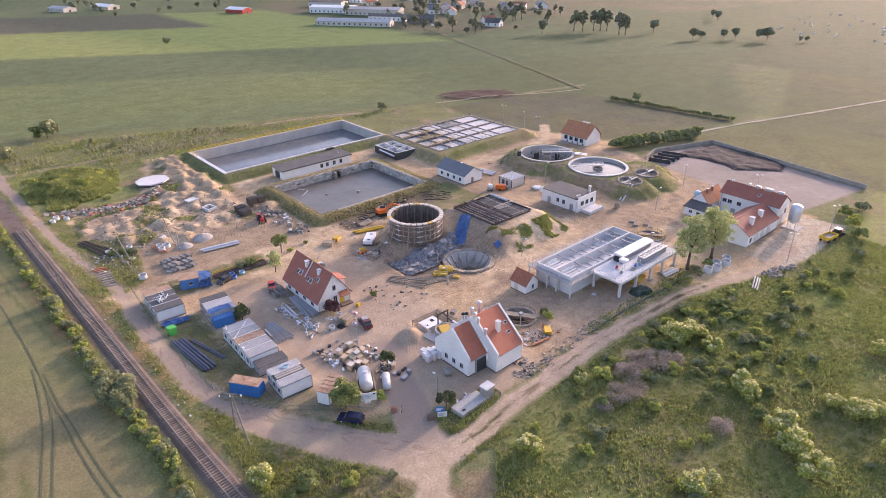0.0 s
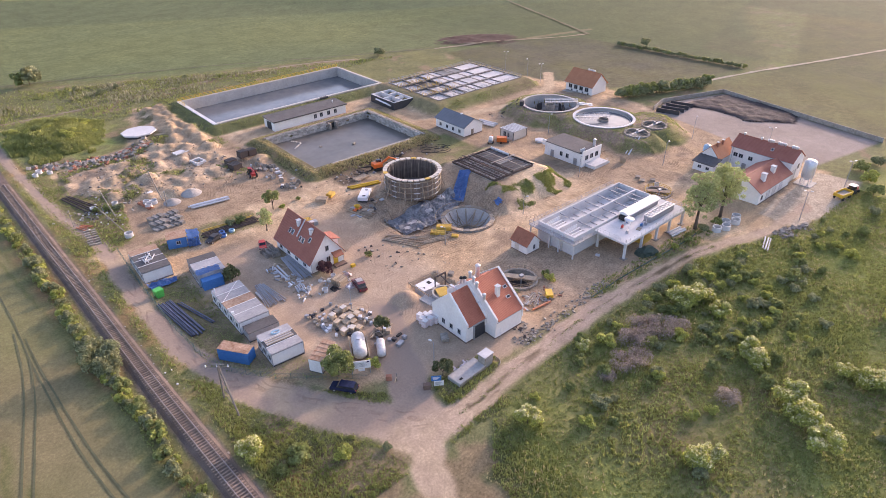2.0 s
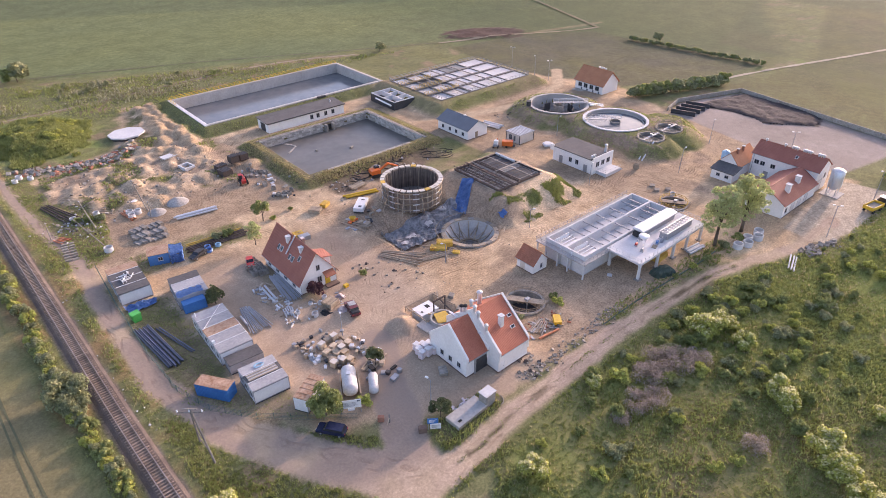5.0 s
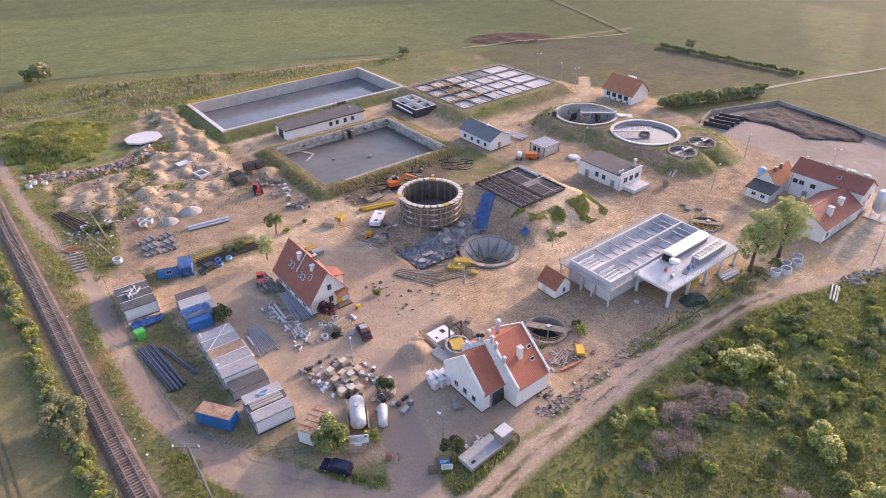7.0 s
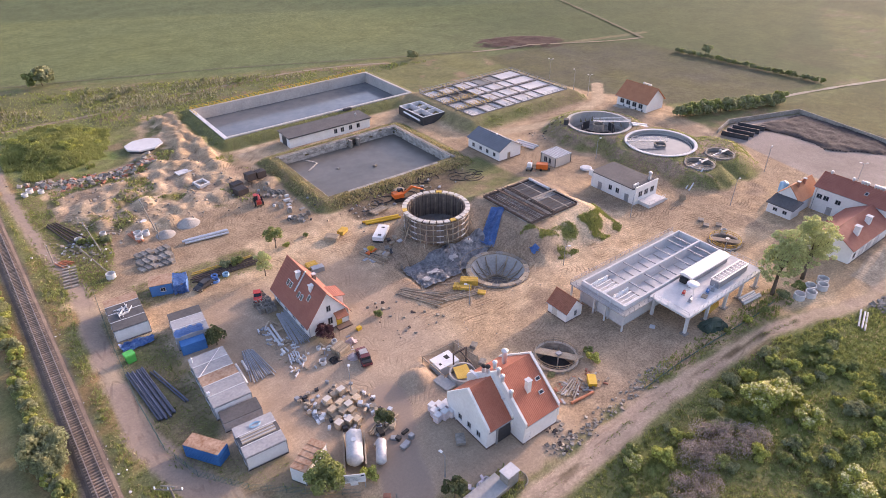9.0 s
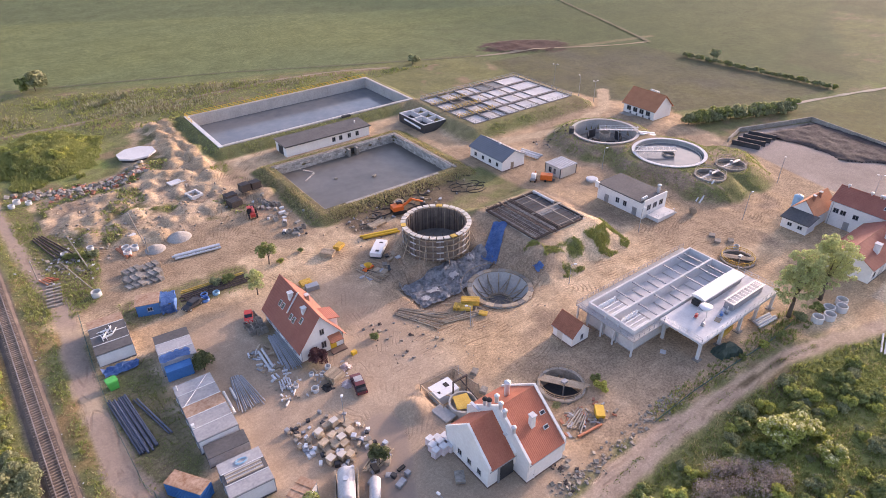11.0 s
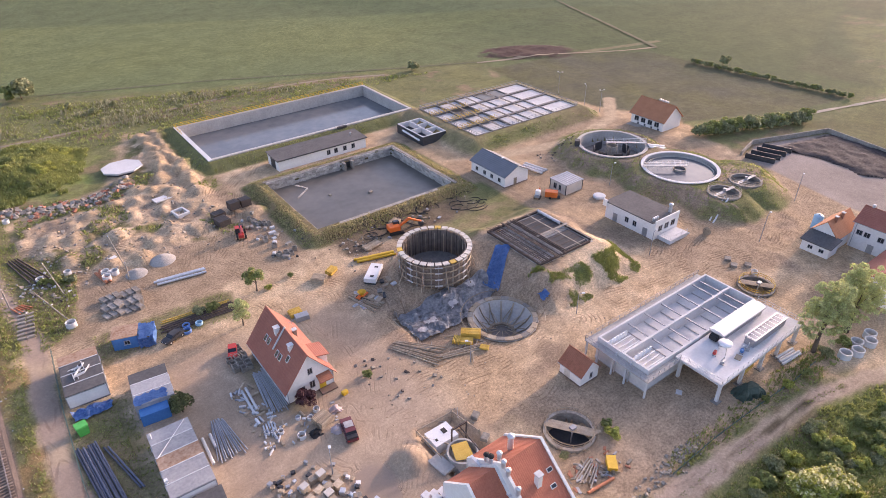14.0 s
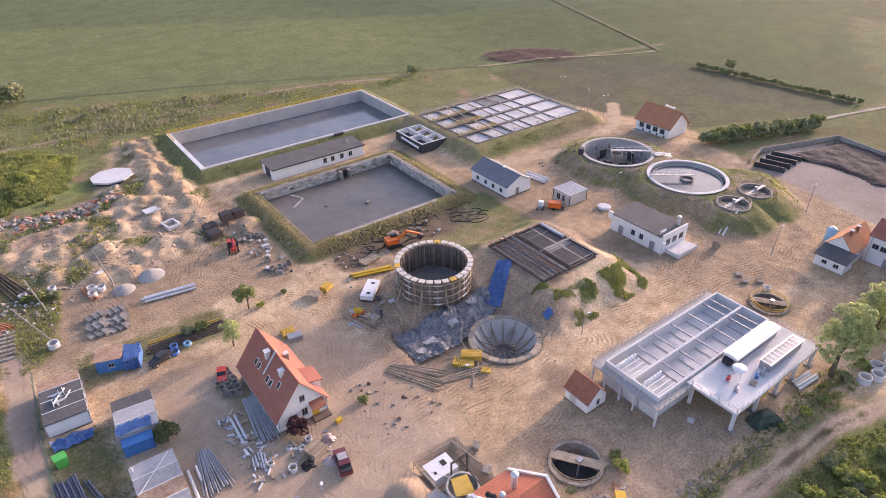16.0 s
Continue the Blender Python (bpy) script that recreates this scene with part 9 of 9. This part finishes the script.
rubble("site_stones", "scattered small stones on the sand", 150, 5, lambda rr: (rr.uniform(68, 118), rr.uniform(88, 104)), 0.06, 0.22, (STONE, SAND))
rubble("works_debris", "broken masonry and clods around the works", 200, 6, lambda rr: rr.choice(((rr.uniform(158, 174), rr.uniform(150, 156)), (rr.uniform(84, 100), rr.uniform(136, 148)), (rr.uniform(70, 82), rr.uniform(98, 112)), (rr.uniform(76, 80), rr.uniform(62, 70)))), 0.15, 0.55, (STONE, CONC_OLD, REBAR))
rubble("scrap_heap", "heap of scrap and stones beside the old poles", 120, 7, lambda rr: (rr.gauss(31, 3.2), rr.gauss(170, 4)), 0.2, 0.6, (CONC_OLD, STONE, REBAR, CONC_LIGHT))
rubble("track_stones", "pale stones along the railway shoulder", 22, 8, along([(23.4, 75), (21.6, 105), (20.6, 140)], 0.5), 0.1, 0.3, (CONC_LIGHT, STONE))


# ---- beyond the works ----
def far_house(x, y, w, d, e, r, rz, roof, wall, label, cat="house"):
    o = thing("farm_building", label, cat, x, y, gz(x, y) - 0.1, rz, "far buildings")
    part("wall", prism(bmesh.new(), [(-w / 2, 0), (w / 2, 0), (w / 2, e), (0, r), (-w / 2, e)], -d / 2, d / 2, "y"), wall, o)
    for s in (-1, 1):
        part("roof_slope", prism(bmesh.new(), [(0, r + 0.05), (0, r + 0.35), (s * (w / 2 + 0.5), e + 0.1), (s * (w / 2 + 0.5), e - 0.2)], -d / 2 - 0.4, d / 2 + 0.4, "y"), roof, o)
    for k in range(max(2, int(d / 5))):
        yy = -d / 2 + d * (k + 0.5) / max(2, int(d / 5))
        opening(o, -w / 2, yy, 1.2, 1.4, min(1.5, e - 1.9), "-x")
    opening(o, 0, -d / 2, 0, min(2.4, w * 0.3), min(2.4, e - 0.3), "-y", "door", "", STEEL, DARKMEM, 0)


far_house(352, 528, 14, 74, 4.0, 6.2, 34, GREYP, CREAM, "long pale barn with a grey roof at the village edge", "barn")
far_house(398, 535, 12, 40, 4.5, 6.0, 30, FELT, PLASTER, "low white farm building with dark roof", "barn")
far_house(420, 590, 22, 60, 6, 7.5, 34, GREYP, CREAM, "large flat pale industrial hall", "hall")
far_house(400, 640, 20, 50, 6, 7.5, 34, WHITEP, PLASTER, "large flat pale industrial hall", "hall")
far_house(322, 715, 14, 26, 4, 6, 20, WHITEP, REDP, "red barn with a white roof", "barn")
far_house(430, 700, 18, 44, 6, 7, 30, FELT, CREAM, "large flat pale industrial hall", "hall")
far_house(180, 880, 16, 30, 4, 6, 20, GREYP, CREAM, "pale barn far across the fields", "barn")
far_house(225, 870, 16, 30, 4, 6, 20, WHITEP, CREAM, "pale barn far across the fields", "barn")
far_house(468, 548, 10, 12, 4.5, 9, 60, SLATE, PLASTER, "white village house with steep dark roof")
far_house(408, 498, 13, 26, 4, 7, 50, FELT, CONC_OLD, "grey barn with a dark roof", "barn")
far_house(441, 430, 10, 14, 3.5, 7, 20, FELT, PLASTER, "village house with dark roof among trees")
far_house(452, 448, 10, 12, 3.5, 7, 70, TILE_OLD, PLASTER, "village house with red roof among trees")
rh = random.Random(12)
for k in range(16):
    far_house(rh.uniform(470, 620), rh.uniform(480, 720), 10, rh.uniform(11, 18), 4, 7.5, rh.uniform(0, 180), rh.choice((TILE_OLD, FELT, SLATE)), rh.choice((PLASTER, CREAM)), "village house among trees")
bl = single("wrapped_bale", lathe(bmesh.new(), [(0.02, 1.3), (0.55, 1.28), (0.75, 1.1), (0.75, 0.1), (0.6, 0.0), (0.02, 0.0)], 14), STRAW, "white film-wrapped round bale on the field", "bale", "wrapped bales", smooth=True, at=pose(592, 206, gz(592, 206)))
for k in range(34):
    x, y = rh.uniform(575, 760), rh.uniform(150, 262)
    copy_thing(bl, pose(x, y, gz(x, y)))
for k in range(9):
    copy_thing(bl, pose(403 + rh.uniform(-6, 8), 470 + rh.uniform(-4, 4), gz(403, 470)))


def strip(name, label, pts, width, lift, mat, seed):
    """A narrow track or ditch lying on the land."""
    rr = random.Random(seed)
    fine = []
    for (ax, ay), (bx, by) in zip(pts, pts[1:]):
        n = max(1, int(math.hypot(bx - ax, by - ay) / 4))
        fine += [(ax + (bx - ax) * k / n, ay + (by - ay) * k / n) for k in range(n)]
    q = smooth_line([*fine, pts[-1]], 4)
    tg = np.gradient(q, axis=0)
    tg /= np.linalg.norm(tg, axis=1)[:, None]
    bm = bmesh.new()
    last_ = None
    for (x, y), (tx_, ty_) in zip(q, tg):
        w = width * rr.uniform(0.6, 1.2) / 2
        pair = [bm.verts.new((x - ty_ * s * w, y + tx_ * s * w, gz(x - ty_ * s * w, y + tx_ * s * w) + lift)) for s in (1, -1)]
        if last_:
            bm.faces.new((last_[0], last_[1], pair[1], pair[0]))
        last_ = pair
    tagged(solid(name, bm, mat), label, "track", kind="structure")


DITCH = M("ditch_grass", (0.085, 0.09, 0.045), (0.14, 0.14, 0.07), 0.97, 0.3, 2.0, 0.5)
TRACKM = M("pale_track", (0.28, 0.25, 0.19), (0.38, 0.34, 0.27), 0.97, 0.3, 2.0, 0.3)
TRACKD = M("worn_track", (0.22, 0.18, 0.12), (0.32, 0.26, 0.18), 0.97, 0.3, 2.0, 0.3)
strip("field_ditch", "dark overgrown ditch between green fields", [(285, 209), (303.5, 254), (328, 316), (352, 378), (400, 500)], 2.2, 0.25, DITCH, 1)
strip("field_edge", "dark grassy edge between meadow and field", [(20, 320), (52, 309), (110, 287), (174, 256), (206, 242)], 1.3, 0.1, DITCH, 2)
strip("meadow_track", "pale sandy track through the meadow", [(249, 125), (257, 124.5), (286, 116), (305, 110), (400, 82)], 1.8, 0.15, TRACKM, 3)
strip("meadow_track", "worn earth track behind the basins", [(22, 262), (59, 261), (86, 264), (125, 264.6), (150, 259), (166, 251)], 1.5, 0.12, TRACKD, 4)
strip("field_track", "worn earth track beside the ploughed field", [(206, 241), (244, 228.4), (271, 214), (285, 210)], 1.6, 0.15, TRACKD, 5)

for pts in ([(-4, 80), (-2.5, 87.2), (2, 106.2), (3.6, 113), (4.4, 128)], [(-2.7, 79), (-1.2, 86.1), (4.3, 108.7), (5, 118)], [(8.5, 68), (6.9, 77.8), (5.5, 92), (5.3, 106.3), (4.8, 116.5), (5.4, 131), (4, 165)], [(10, 68), (8.2, 77.7), (6.9, 89.5), (6.5, 103.6), (5.6, 110.8), (5.8, 124.8)]):
    strip("field_tramline", "wheel line pressed into the green cereal field", pts, 0.32, 0.06, DITCH, 11)

# dark sludge cake heaped in the yard
POLY = [(228.4, 79.6), (241.0, 84.0), (242.6, 110.6), (220.0, 116.2), (221.8, 103.0), (219.8, 91.0)]
ux, uy = np.meshgrid(np.arange(217, 244.5, 0.7), np.arange(77, 118.5, 0.7))
ins = pdist(ux, uy, POLY) + 1.2 * fbm(ux, uy, 4, 90)
uz = height(ux, uy) + np.clip(-ins, -0.6, 1.6) * 0.3 + (0.22 * fbm(ux, uy, 5.0, 91) + 0.3 * fbm(ux, uy, 1.6, 92)) * (ins < 0)
cake = bmesh.new()
vv = {}
for i in range(ux.shape[0] - 1):
    for j in range(ux.shape[1] - 1):
        if ins[i, j] < 0.3:
            q4 = []
            for a, b in ((i, j), (i, j + 1), (i + 1, j + 1), (i + 1, j)):
                if (a, b) not in vv:
                    vv[a, b] = cake.verts.new((ux[a, b], uy[a, b], uz[a, b] + 0.1))
                q4.append(vv[a, b])
            cake.faces.new(q4)
single("sludge_mound", cake, MANURE, "dark lumpy mound of dried sludge in the yard", "heap", smooth=True)

# loose timbers round the excavation
for k in range(46):
    x, y = rg.choice(((rg.uniform(82, 96), rg.uniform(99.5, 108.5)), (rg.uniform(82.5, 85.5), rg.uniform(106, 122)), (rg.uniform(86, 96), rg.uniform(126, 140)), (rg.uniform(70, 80), rg.uniform(82, 93))))
    a, L_ = rg.choice((rg.gauss(-40, 14), rg.gauss(50, 14), rg.uniform(0, 180))), rg.uniform(1.4, 4.2)
    single("loose_timber", B(-L_ / 2, L_ / 2, -0.09, 0.09, 0, rg.uniform(0.08, 0.2)), rg.choice((WOOD, WOOD, CONC_OLD, FORMWOOD if k % 5 == 0 else WOOD)), "loose timber lying round the excavation", "timber", "loose timbers", at=pose(x, y, gz(x, y) + rg.uniform(0.0, 0.12), 0, rg.uniform(-2, 2), a))
for k in range(40):
    x, y = rg.choice(((rg.uniform(86, 100), rg.uniform(141, 150)), (rg.uniform(74, 84), rg.uniform(146, 174)), (rg.uniform(108, 126), rg.uniform(143, 150))))
    stack("site_litter", "small grey lump of building waste on the bank", "scrap", x, y, rg.uniform(0, 180), rg.uniform(0.3, 1.3), rg.uniform(0.2, 0.7), rg.uniform(0.1, 0.5), rg.choice((CONC_OLD, STEEL, WOOD, DARKMEM, STONE)), group="building waste on the bank")
